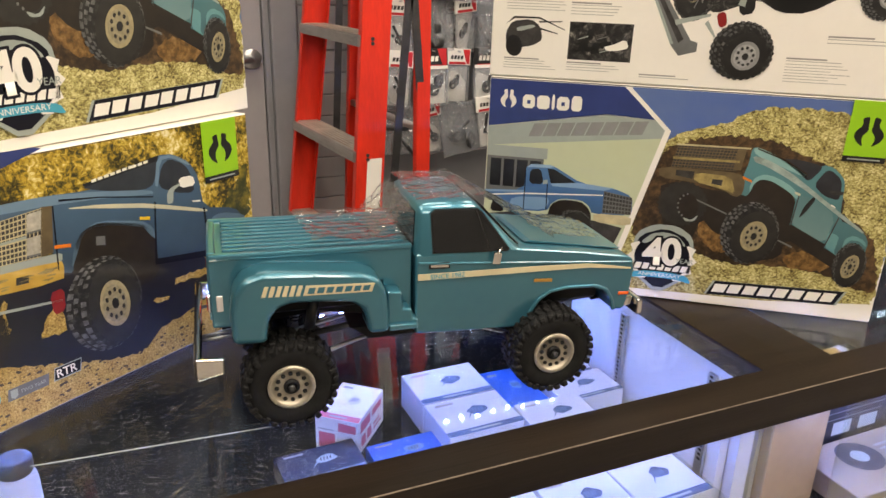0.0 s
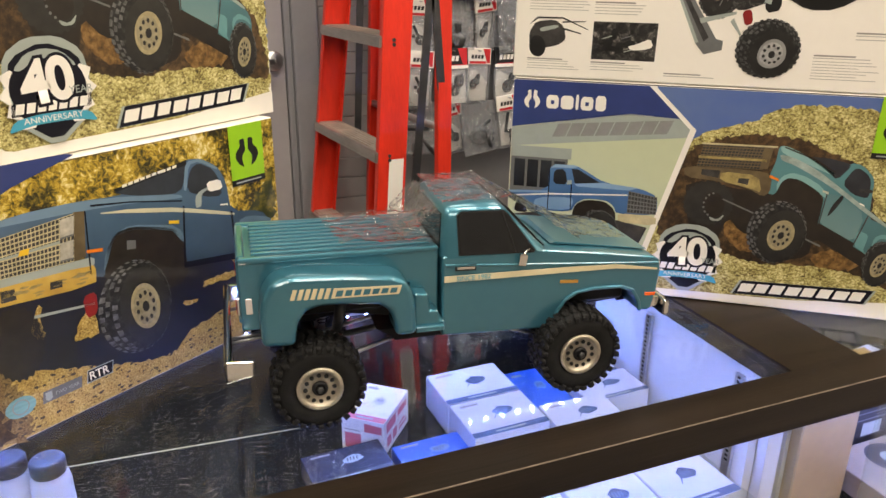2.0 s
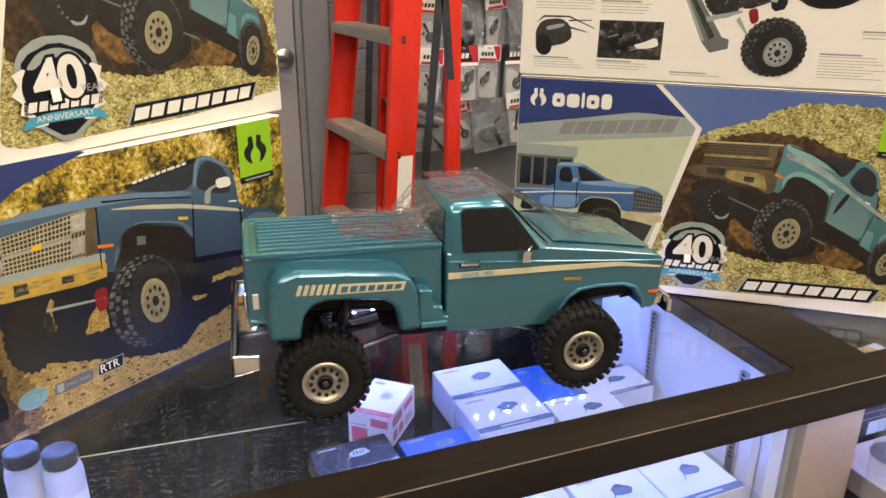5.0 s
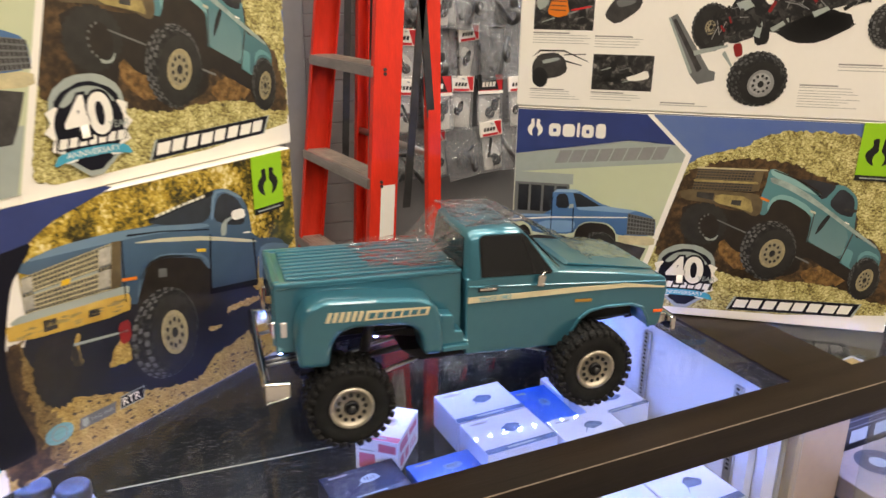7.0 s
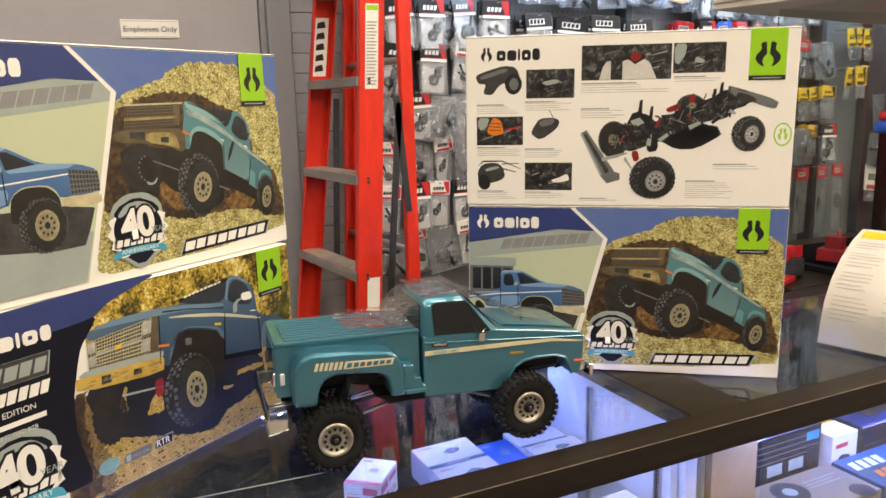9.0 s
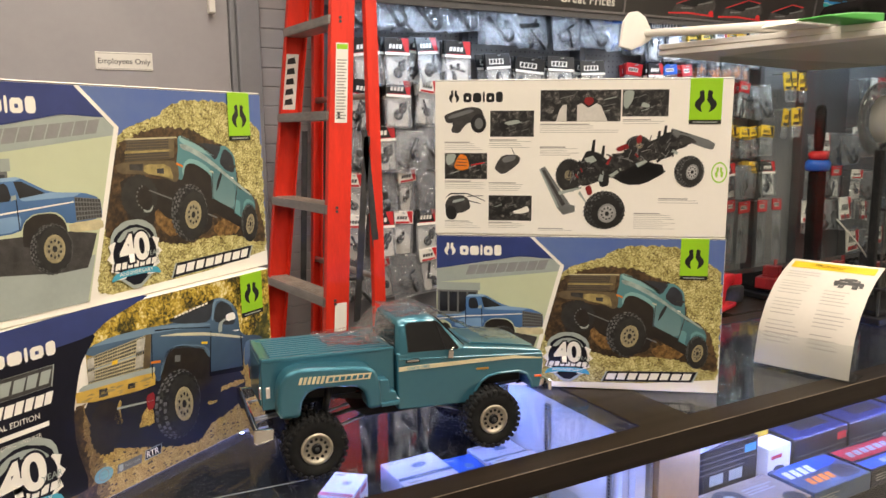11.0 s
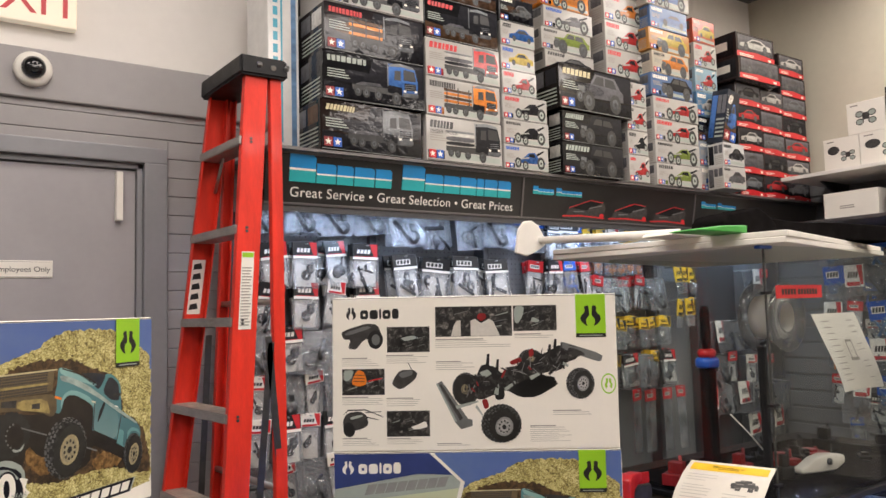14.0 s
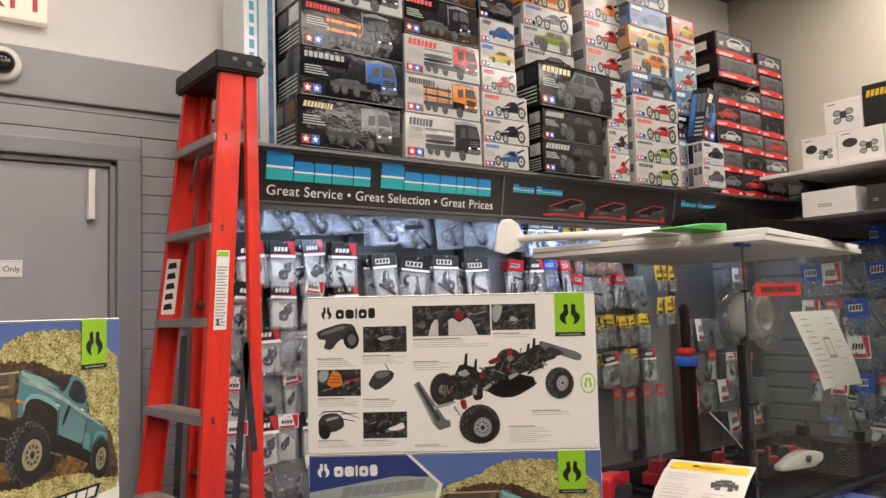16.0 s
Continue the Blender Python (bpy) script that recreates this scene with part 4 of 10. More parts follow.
lid = flat_kit(2.628, 0.962, 0.212, 0.124, 0.044, "ink_steelblue", "flat blue kit carton with white and orange print")
lid("printed_sky", [soft([(0.02, 0.55), (0.98, 0.62), (0.98, 0.98), (0.02, 0.98)], 1)], "ink_royal")
lid("white_word", SLANT(0.06, 0.56, 4, 0.12, 0.26), "ink_white", 2)
lid("orange_word", SLANT(0.16, 0.22, 4, 0.11, 0.22), "ink_orange", 2)
lid("printed_vehicle", [soft([(0.58, 0.12), (0.95, 0.10), (0.96, 0.44), (0.80, 0.62), (0.62, 0.48)], 1)], "ink_char", 3)
lid = flat_kit(2.846, 0.966, 0.225, 0.116, 0.046, "ink_dark", "flat dark kit carton with a red printed band")
lid("red_band", [[(0.02, 0.46), (0.98, 0.40), (0.98, 0.90), (0.02, 0.96)]], "ink_red")
lid("white_word", SLANT(0.10, 0.58, 6, 0.125, 0.20), "ink_lgrey", 2)
lid("blue_band", [[(0.02, 0.04), (0.98, 0.04), (0.98, 0.34), (0.02, 0.38)]], "ink_royal")
lid("small_word", SLANT(0.30, 0.12, 4, 0.11, 0.14), "ink_lgrey", 2)
lid = flat_kit(3.078, 0.964, 0.225, 0.120, 0.050, "wrap_white", "flat white kit carton with grey print")
lid("printed_vehicle", [soft([(0.20, 0.30), (0.80, 0.26), (0.84, 0.55), (0.60, 0.78), (0.30, 0.66)], 1)], "ink_lgrey2")
lid("printed_title", [rect(0.08, 0.84, 0.60, 0.92)], "ink_royal", 2)


def wheel_print(c, x, z, rx, rz, layer, rim="ink_rim", face=(0.12, 0.0, 0.80, 0.90), hub=0.62, turn=0.0, seed=1):
    """A printed wheel seen aslant: tread lugs between the outer outline and the offset sidewall."""
    rng = random.Random(seed)
    fx, fz, frx, frz = x + rx * face[0], z + rz * face[1], rx * face[2], rz * face[3]
    t = ink(c, "printed_tyre", "tyre_print", layer, [gear(x, z, rx * 0.97, rz * 0.97, 30, 0.035)])
    lugs = []
    for k in range(30):
        for row in range(3):
            a = 2 * math.pi * (k + 0.5 * (row % 2)) / 30
            da, u0 = 2 * math.pi / 30 * rng.uniform(0.26, 0.42), 0.02 + row * 0.33
            u1 = u0 + rng.uniform(0.17, 0.28)

            def at(u, b):
                return (x + (fx - x) * u + (rx + (frx - rx) * u) * math.cos(b), z + (fz - z) * u + (rz + (frz - rz) * u) * math.sin(b))
            if rng.random() < 0.86:
                lugs.append([at(u0, a - da), at(u0, a + da), at(u1, a + da * 0.8), at(u1, a - da * 0.8)])
    tagged(part("printed_tread", flats(lugs, layer + 1), "lug_print", t), kind="stuff")
    part("printed_sidewall", flats([ell(fx, fz, frx * 0.93, frz * 0.93, 28, turn)], layer + 2), "sidewall_print", t)
    r0, r1 = frx * hub, frz * hub
    part("printed_rim_edge", flats([ell(fx, fz, r0 * 1.06, r1 * 1.06, 28, turn)], layer + 3), "ink_black", t)
    rm = ink(c, "printed_rim", rim, layer + 4, [ell(fx, fz, r0, r1, 28, turn)])
    part("printed_dish", flats([ell(fx - r0 * 0.04, fz, r0 * 0.80, r1 * 0.80, 28, turn)], layer + 5), "ink_silver" if rim == "ink_lgrey2" else "rim_dish_print", rm)
    for k in range(10):
        a = 2 * math.pi * k / 10 + 0.2
        part("printed_hole", flats([ell(fx + r0 * 0.58 * math.cos(a), fz + r1 * 0.58 * math.sin(a), r0 * 0.11, r1 * 0.11, 8, turn)], layer + 6), "ink_black", rm)
    part("printed_hub", flats([ell(fx, fz, r0 * 0.24, r1 * 0.24, 10, turn)], layer + 6), "ink_black", rm)


CLAW = ((0.08, 0.47), (0.30, 0.42), (0.25, 0.22), (0.45, 0.03), (0.48, -0.14), (0.36, -0.34), (0.13, -0.48), (0.21, -0.26), (0.19, -0.10), (0.04, 0.07), (0.07, 0.26))


def green_tag(c, x0, z0, x1, z1, layer):
    t = ink(c, "lime_tag", "ink_green", layer, [rect(x0, z0, x1, z1)], "lime green label with a black mark")
    w, h, cx = x1 - x0, z1 - z0, (x0 + x1) / 2
    for s in (-1, 1):
        part("mark", flats([soft([(cx + s * a * w * 0.72, z0 + h * 0.52 + b * h * 0.52) for a, b in CLAW], 1)], layer + 1), "ink_black", t)
    part("strip", flats([rect(x0, z0, x1, z0 + h * 0.10)], layer + 2), "ink_black", t)
    part("small_print", flats([rect(x0 + w * 0.12, z0 + h * 0.035, x1 - w * 0.12, z0 + h * 0.06)], layer + 3), "ink_lgrey", t)


def badge(c, x, z, s, layer):
    """The anniversary shield: laurels, number and ribbon."""
    B = lambda pts: [(x + a * s, z + b * s) for a, b in pts]
    t = ink(c, "anniversary_badge", "ink_lgrey", layer, [soft(B([(-0.50, 0.10), (-0.44, 0.42), (-0.18, 0.58), (0.18, 0.58), (0.44, 0.42), (0.50, 0.10), (0.42, -0.30), (0.0, -0.66), (-0.42, -0.30)]), 1)], "navy and white anniversary shield")
    part("shield", flats([soft(B([(-0.45, 0.10), (-0.38, 0.38), (0.0, 0.53), (0.38, 0.38), (0.45, 0.10), (0.37, -0.28), (0.0, -0.58), (-0.37, -0.28)]), 1)], layer + 1), "ink_dark", t)
    for sg in (-1, 1):
        outer = [(sg * (0.56 if k % 2 else 0.475) * math.cos(radians(-62 + 12 * k)), (0.56 if k % 2 else 0.475) * math.sin(radians(-62 + 12 * k)) * 0.92 + 0.02) for k in range(9)]
        inner = [(sg * 0.44 * math.cos(radians(-62 + 12 * k)), 0.44 * math.sin(radians(-62 + 12 * k)) * 0.92 + 0.02) for k in range(8, -1, -1)]
        part("laurel", flats([B(outer + inner)], layer + 2), "ink_white", t)
    part("arch_band", flats([soft(B([(-0.36, 0.26), (-0.20, 0.42), (0.0, 0.46), (0.20, 0.42), (0.36, 0.26), (0.28, 0.24), (0.14, 0.33), (0.0, 0.36), (-0.14, 0.33), (-0.28, 0.24)]), 1)], layer + 2), "ink_lgrey", t)
    part("word_band", flats([B([(-0.46, -0.22), (0.46, -0.20), (0.48, -0.06), (-0.44, -0.08)])], layer + 2), "ink_dark", t)
    for k in range(7):
        part("word_block", flats([B([(-0.42 + k * 0.122, -0.195), (-0.325 + k * 0.122, -0.195), (-0.295 + k * 0.122, -0.09), (-0.39 + k * 0.122, -0.09)])], layer + 3), "ink_white", t)
    part("ribbon", flats([soft(B([(-0.52, -0.40), (-0.44, -0.26), (-0.20, -0.22), (0.20, -0.22), (0.44, -0.26), (0.52, -0.40), (0.36, -0.36), (0.20, -0.335), (-0.20, -0.335), (-0.36, -0.36)]), 1)], layer + 3), "ink_cyan", t)
    skew = Matrix.Shear("XY", 4, (0.20, 0.0)) @ pose(0, 0, 0, 0, 0, 4)
    for bold, ink_name, dl in ((0.055, "ink_dark", 4), (0.022, "ink_white", 5)):
        lettering("40", 0.62 * s, pose(x + 0.01 * s, -STEP * (layer + dl), z - 0.085 * s, 90) @ skew, ink_name, t, "number", 0.0, "CENTER", 0.92, bold * s)
    lettering("YEAR", 0.12 * s, pose(x + 0.36 * s, -STEP * (layer + 6), z - 0.045 * s, 90), "ink_lgrey", t, "lettering", 0.0, "CENTER")
    lettering("ANNIVERSARY", 0.105 * s, pose(x, -STEP * (layer + 5), z - 0.315 * s, 90), "ink_white", t, "lettering", 0.0, "CENTER")


def word_mark(c, x0, z0, w, h, layer, dark="ink_dark", light="ink_white", n=8, slant=0.35, tilt=0.0, rimmed=True):
    """A maker's word as slanted plain blocks on a dark backing."""
    tl = lambda p: [(x, z + (x - x0) * tilt) for x, z in p]
    back = lambda g: tl([(x0 - (0.03 + g) * w, z0 - (0.20 + g) * h), (x0 + (1.0 + g) * w, z0 - (0.20 + g) * h), (x0 + (1.06 + g) * w, z0 + (1.18 + g) * h), (x0 + (0.03 - g) * w, z0 + (1.18 + g) * h)])
    if rimmed:
        t = ink(c, "word_mark", "ink_lgrey", layer, [back(0.02)], "word mark of plain slanted blocks")
        part("backing", flats([back(0.0)], layer + 1), dark, t)
    else:
        t = ink(c, "word_mark", dark, layer, [back(0.0)], "word mark of plain slanted blocks")
    bw = w / n
    for k in range(n):
        a, b = x0 + bw * (k + 0.04), x0 + bw * (k + (0.80 if k % 3 else 0.86))
        low, high = (0.06, 0.94) if k % 3 else (0.06, 0.90)
        part("block", flats([tl([(a + slant * h * low, z0 + h * low), (b + slant * h * low, z0 + h * low), (b + slant * h * high, z0 + h * high), (a + slant * h * (high - 0.15), z0 + h * high)])], layer + 2), light, t)


def maker_logo(c, x, z, h, layer, color, back="ink_navy"):
    """The maker's mark and name as plain shapes."""
    t = ink(c, "maker_logo", color, layer, [soft([(x + h * (0.55 + a), z + h * (0.5 + b)) for a, b in CLAW], 1)], "maker's logo as plain shapes")
    part("mark", flats([soft([(x + h * (0.55 - a), z + h * (0.5 + b)) for a, b in CLAW], 1)], layer), color, t)
    xs = x + 1.40 * h
    for k in range(5):
        w, top = ((0.72, 0.76), (0.74, 0.76), (0.17, 0.84), (0.72, 0.76), (0.60, 0.84))[k]
        w *= h
        part("block", flats([soft(rect(xs, z + 0.08 * h, xs + w, z + top * h), 1)], layer), color, t)
        for u0, v0, u1, v1 in (((0.36, 0.32, 0.64, 0.50),), (), (), ((0.36, 0.32, 0.64, 0.50),), ())[k]:
            part("counter", flats([rect(xs + w * u0, z + v0 * h, xs + w * u1, z + v1 * h)], layer + 1), back, t)
        xs += w + 0.13 * h
    return t


def grille_print(c, quad, layer, rows=4, cols=9, base="ink_brown"):
    """A dark mesh grille in a printed four-cornered field (bl, br, tr, tl)."""
    (ax, az), (bx, bz), (cx, cz), (dx, dz) = quad
    t = ink(c, "printed_grille", base, layer, [quad])

    def at(u, v):
        x0, z0, x1, z1 = ax + (bx - ax) * u, az + (bz - az) * u, dx + (cx - dx) * u, dz + (cz - dz) * u
        return (x0 + (x1 - x0) * v, z0 + (z1 - z0) * v)
    cells = []
    for i in range(cols):
        for j in range(rows):
            u0, u1, v0, v1 = (i + 0.12) / cols, (i + 0.88) / cols, (j + 0.14) / rows, (j + 0.84) / rows
            cells.append([at(u0, v0), at(u1, v0), at(u1, v1), at(u0, v1)])
    tagged(part("printed_mesh", flats(cells, layer + 1), "ink_char", t), kind="stuff")
    return t, at


def front_art(c):
    """Blue truck before a building on one half, teal truck on a straw bank on the other."""
    ink(c, "printed_sky", "ink_sky", 1, [rect(0.215, 0.10, BW - 0.001, BH - 0.0035)])
    ink(c, "printed_hill", "straw", 2, [soft([(0.2496, 0.2375), (0.2685, 0.2534), (0.2936, 0.2733), (0.3258, 0.2836), (0.3528, 0.2903), (0.3769, 0.3051), (0.3969, 0.3115), (0.4232, 0.3151), (0.4688, 0.3162), (0.5181, 0.3138), (0.5501, 0.2960), (0.5800, 0.2830), (0.6085, 0.2640), (0.6090, 0.0947), (0.6090, 0.0245), (0.2150, 0.0097), (0.2420, 0.1500)], 1)])
    ink(c, "printed_hollow", "dirt", 3, [soft([(0.2579, 0.2251), (0.2812, 0.2512), (0.3138, 0.2657), (0.3677, 0.2740), (0.4067, 0.2728), (0.4434, 0.2664), (0.4687, 0.2527), (0.5054, 0.2419), (0.5343, 0.2122), (0.5409, 0.1648), (0.5777, 0.1481), (0.5957, 0.1216), (0.6138, 0.0502), (0.5633, 0.0625), (0.5248, 0.0767), (0.4638, 0.0781), (0.3977, 0.0740), (0.3231, 0.0886), (0.2350, 0.1020), (0.2480, 0.1700)], 1)])
    ink(c, "printed_dry_grass", "dry_print", 4, [soft([(0.3318, 0.1311), (0.3530, 0.1595), (0.3869, 0.1459), (0.3950, 0.0932), (0.3586, 0.0962)], 1)])
    ink(c, "printed_dry_grass", "dry_print", 4, [soft([(0.4670, 0.0971), (0.4901, 0.1101), (0.5364, 0.1010), (0.5364, 0.0803), (0.4805, 0.0761)], 1)])
    ink(c, "printed_bank", "straw", 5, [soft([(0.2300, 0.1000), (0.3097, 0.0956), (0.3492, 0.0858), (0.3977, 0.0740), (0.4342, 0.0801), (0.4798, 0.0796), (0.5129, 0.0760), (0.5480, 0.0593), (0.5804, 0.0574), (0.6074, 0.0414), (0.6100, 0.0134), (0.5571, 0.0121), (0.4247, 0.0091), (0.2150, 0.0060)], 1)])
    ink(c, "printed_white_foot", "ink_white", 6, [[(0.0, 0.0015), (BW - 0.001, 0.0015), (BW - 0.001, 0.030), (0.45, 0.016), (0.20, 0.012), (0.0, 0.012)]])
    # the teal truck, nose up: dark underside first
    ink(c, "printed_underside", "ink_under", 6, [soft([(0.2727, 0.2014), (0.3806, 0.1863), (0.4014, 0.2099), (0.4341, 0.2143), (0.4702, 0.1893), (0.4696, 0.1448), (0.5249, 0.1179), (0.5487, 0.1058), (0.5501, 0.0815), (0.5076, 0.1048), (0.4672, 0.1262), (0.4648, 0.0941), (0.4214, 0.0825), (0.3907, 0.1187), (0.3633, 0.1233), (0.3413, 0.1463), (0.3299, 0.1028), (0.2998, 0.1051), (0.2792, 0.1452)], 1)])
    ink(c, "printed_far_tyre", "sidewall_print", 7, [gear(0.310, 0.1650, 0.0355, 0.034, 26, 0.05)])
    ink(c, "printed_far_rim", "ink_under", 8, [ell(0.318, 0.163, 0.016, 0.020, 20, 20)])
    for k in range(7):
        a = radians(100 + k * 24)
        ink(c, "printed_far_bolt", "ink_grey", 9, [ell(0.318 + 0.0145 * math.cos(a), 0.163 + 0.018 * math.sin(a), 0.0016, 0.0018, 8)])
    ink(c, "printed_far_lamp", "ink_lgrey", 14, [soft([(0.3131, 0.1448), (0.3258, 0.1401), (0.3364, 0.1504), (0.3309, 0.1387), (0.3178, 0.1378)], 1)])
    ink(c, "printed_link", "ink_grey", 8, [[(0.3288, 0.1725), (0.3771, 0.1539), (0.3770, 0.1564), (0.3297, 0.1743)]])
    ink(c, "printed_link", "ink_grey", 8, [[(0.4565, 0.1208), (0.4791, 0.1115), (0.4783, 0.1149), (0.4566, 0.1232)]])
    ink(c, "printed_body", "paint_teal", 9, [soft([(0.3968, 0.2584), (0.4058, 0.2598), (0.4460, 0.2446), (0.4775, 0.2266), (0.4977, 0.2415), (0.5121, 0.2396), (0.5285, 0.2257), (0.5328, 0.2153), (0.5344, 0.1860), (0.5364, 0.1615), (0.5564, 0.1553), (0.5756, 0.1441), (0.5824, 0.1307), (0.5810, 0.1149), (0.5764, 0.1080), (0.5729, 0.1190), (0.5599, 0.1295), (0.5500, 0.1234), (0.5472, 0.1054), (0.5234, 0.1175), (0.4687, 0.1432), (0.4702, 0.1665), (0.4703, 0.1880), (0.4574, 0.1986), (0.4327, 0.2116), (0.4170, 0.2131), (0.4084, 0.2063), (0.4021, 0.1850), (0.3889, 0.1885), (0.3906, 0.2156), (0.3958, 0.2354)], 1)])
    ink(c, "printed_door_light", "paint_teal_pale", 10, [soft([(0.4718, 0.1803), (0.4736, 0.1949), (0.4984, 0.1901), (0.5307, 0.1667), (0.5219, 0.1207), (0.4712, 0.1451)], 1)])
    ink(c, "printed_bonnet", "paint_teal_light", 10, [soft([(0.3985, 0.2576), (0.4058, 0.2598), (0.4466, 0.2437), (0.4791, 0.2258), (0.4752, 0.2214), (0.4435, 0.2333), (0.4031, 0.2482)], 1)])
    ink(c, "printed_arch_light", "paint_teal_light", 10, [soft([(0.4023, 0.2027), (0.4084, 0.2153), (0.4205, 0.2212), (0.4383, 0.2178), (0.4640, 0.2047), (0.4744, 0.1893), (0.4711, 0.1873), (0.4574, 0.1986), (0.4327, 0.2116), (0.4170, 0.2131), (0.4084, 0.2063), (0.4041, 0.1904)], 1)])
    ink(c, "printed_step", "paint_teal_light", 10, [soft([(0.5241, 0.1190), (0.5241, 0.1431), (0.5408, 0.1375), (0.5401, 0.1260), (0.5379, 0.1116), (0.5472, 0.1054), (0.5371, 0.1102)], 1)])
    ink(c, "printed_rear_arch", "paint_teal_light", 10, [soft([(0.5480, 0.1159), (0.5493, 0.1343), (0.5606, 0.1410), (0.5777, 0.1337), (0.5811, 0.1237), (0.5702, 0.1326), (0.5577, 0.1334), (0.5514, 0.1258)], 1)])
    for q in ([(0.4728, 0.1947), (0.4744, 0.1939), (0.4712, 0.1451), (0.4696, 0.1459)], [(0.5336, 0.1664), (0.5357, 0.1658), (0.5241, 0.1190), (0.5225, 0.1198)], [(0.4922, 0.1896), (0.4939, 0.1889), (0.4907, 0.1810), (0.4886, 0.1817)]):
        ink(c, "printed_seam", "ink_char", 11, [q])
    ink(c, "printed_sill", "ink_under", 11, [[(0.4687, 0.1421), (0.4711, 0.1487), (0.5233, 0.1232), (0.5234, 0.1164)]])
    ink(c, "printed_bonnet_line", "ink_under", 12, [[(0.4048, 0.2585), (0.4476, 0.2449), (0.4791, 0.2270), (0.4783, 0.2246), (0.4467, 0.2423), (0.4041, 0.2570)]])
    ink(c, "printed_stripe", "stripe_shade", 11, [soft([(0.3995, 0.2473), (0.4197, 0.2435), (0.4540, 0.2281), (0.4892, 0.2045), (0.5358, 0.1725), (0.5730, 0.1478), (0.5723, 0.1442), (0.5357, 0.1658), (0.4876, 0.1981), (0.4525, 0.2178), (0.4215, 0.2326), (0.4031, 0.2380)], 1)])
    ink(c, "printed_windscreen", "ink_glass", 10, [soft([(0.4350, 0.2463), (0.4663, 0.2462), (0.4916, 0.2414), (0.4985, 0.2371), (0.4829, 0.2148), (0.4696, 0.2253), (0.4507, 0.2383)], 1)])
    ink(c, "printed_window", "ink_glass", 11, [soft([(0.4909, 0.2108), (0.5024, 0.2330), (0.5099, 0.2345), (0.5219, 0.2267), (0.5277, 0.2186), (0.5299, 0.1998), (0.5277, 0.1911), (0.5077, 0.1958)], 1)])
    ink(c, "printed_mirror", "ink_char", 13, [soft([(0.5137, 0.2052), (0.5327, 0.2050), (0.5343, 0.1997), (0.5167, 0.1991)], 1)])
    ink(c, "printed_far_mirror", "ink_black", 12, [soft([(0.4790, 0.1580), (0.4831, 0.1768), (0.4939, 0.1948), (0.4977, 0.1899), (0.4877, 0.1697)], 1)])
    ink(c, "printed_handle", "ink_white", 12, [[(0.5196, 0.1846), (0.5263, 0.1815), (0.5269, 0.1795), (0.5197, 0.1823)]])
    ink(c, "printed_badge", "ink_stripe", 12, [[(0.4664, 0.1993), (0.4752, 0.1964), (0.4751, 0.1927), (0.4671, 0.1959)]])
    grille_print(c, [(0.2854, 0.2206), (0.3798, 0.2221), (0.3879, 0.2568), (0.2915, 0.2555)], 10, 8, 20)
    ink(c, "printed_grille_bar", "ink_bumper_steel", 12, [[(0.2865, 0.2368), (0.3825, 0.2380), (0.3835, 0.2345), (0.2863, 0.2330)]])
    ink(c, "printed_grille_rim", "ink_tan", 12, [[(0.2887, 0.2566), (0.3951, 0.2583), (0.3952, 0.2558), (0.2893, 0.2540)]])
    ink(c, "printed_headlight", "ink_brown", 12, [[(0.3769, 0.2549), (0.3896, 0.2547), (0.3862, 0.2235), (0.3751, 0.2237)]])
    ink(c, "printed_bumper", "ink_brown", 10, [soft([(0.2666, 0.2199), (0.3432, 0.2206), (0.3852, 0.2193), (0.3944, 0.2112), (0.3950, 0.1898), (0.3862, 0.1816), (0.3633, 0.1930), (0.3210, 0.1999), (0.2706, 0.2027)], 1)])
    ink(c, "printed_bumper_face", "ink_bumper_steel", 11, [soft([(0.3221, 0.2154), (0.3751, 0.2133), (0.3835, 0.1871), (0.3667, 0.1927), (0.3208, 0.2015)], 1)])
    ink(c, "printed_bumper_gap", "ink_char", 12, [[(0.2937, 0.2167), (0.3207, 0.2164), (0.3189, 0.2050), (0.2936, 0.2083)]])
    ink(c, "printed_bumper_gap", "ink_char", 12, [[(0.3480, 0.2071), (0.3630, 0.2072), (0.3623, 0.1979), (0.3473, 0.2002)]])
    ink(c, "printed_marker", "ink_orange", 12, [[(0.3906, 0.2156), (0.4042, 0.2105), (0.4041, 0.2068), (0.3906, 0.2116)]])
    wheel_print(c, 0.4139, 0.1285, 0.0425, 0.0495, 12, "ink_rim", (0.17, -0.08, 0.78, 0.88), 0.56, -14, 5)
    wheel_print(c, 0.5634, 0.0938, 0.0235, 0.036, 12, "ink_rim", (0.06, -0.05, 0.82, 0.92), 0.58, -14, 6)
    green_tag(c, 0.520, 0.250, 0.577, BH - 0.001, 20)
    word_mark(c, 0.372, 0.0235, 0.183, 0.0185, 7, n=8, tilt=0.028)
    # left half
    half = lambda z: 0.208 + (0.332 - z) / 0.058 * 0.065 if z > 0.274 else 0.273 - (0.274 - z) * 0.27
    ink(c, "printed_building", "ink_pale", 21, [[(0.001, 0.012), (half(0.012), 0.012), (half(0.274), 0.274), (half(0.272), 0.272), (0.001, 0.272)]])
    ink(c, "printed_header", "ink_navy", 22, [[(0.001, 0.262), (0.180, 0.292), (0.256, 0.289), (0.208, BH - 0.0035), (0.001, BH - 0.0035)]])
    ink(c, "printed_fascia", "ink_lgrey", 22, [[(0.001, 0.232), (0.268, 0.262), (0.272, 0.275), (0.256, 0.2885), (0.18, 0.2915), (0.001, 0.2615)]])
    ink(c, "printed_divider", "ink_white", 23, [[(0.204, BH - 0.0035), (0.269, 0.274), (0.199, 0.0015), (0.208, 0.0015), (0.278, 0.274), (0.213, BH - 0.0035)]])
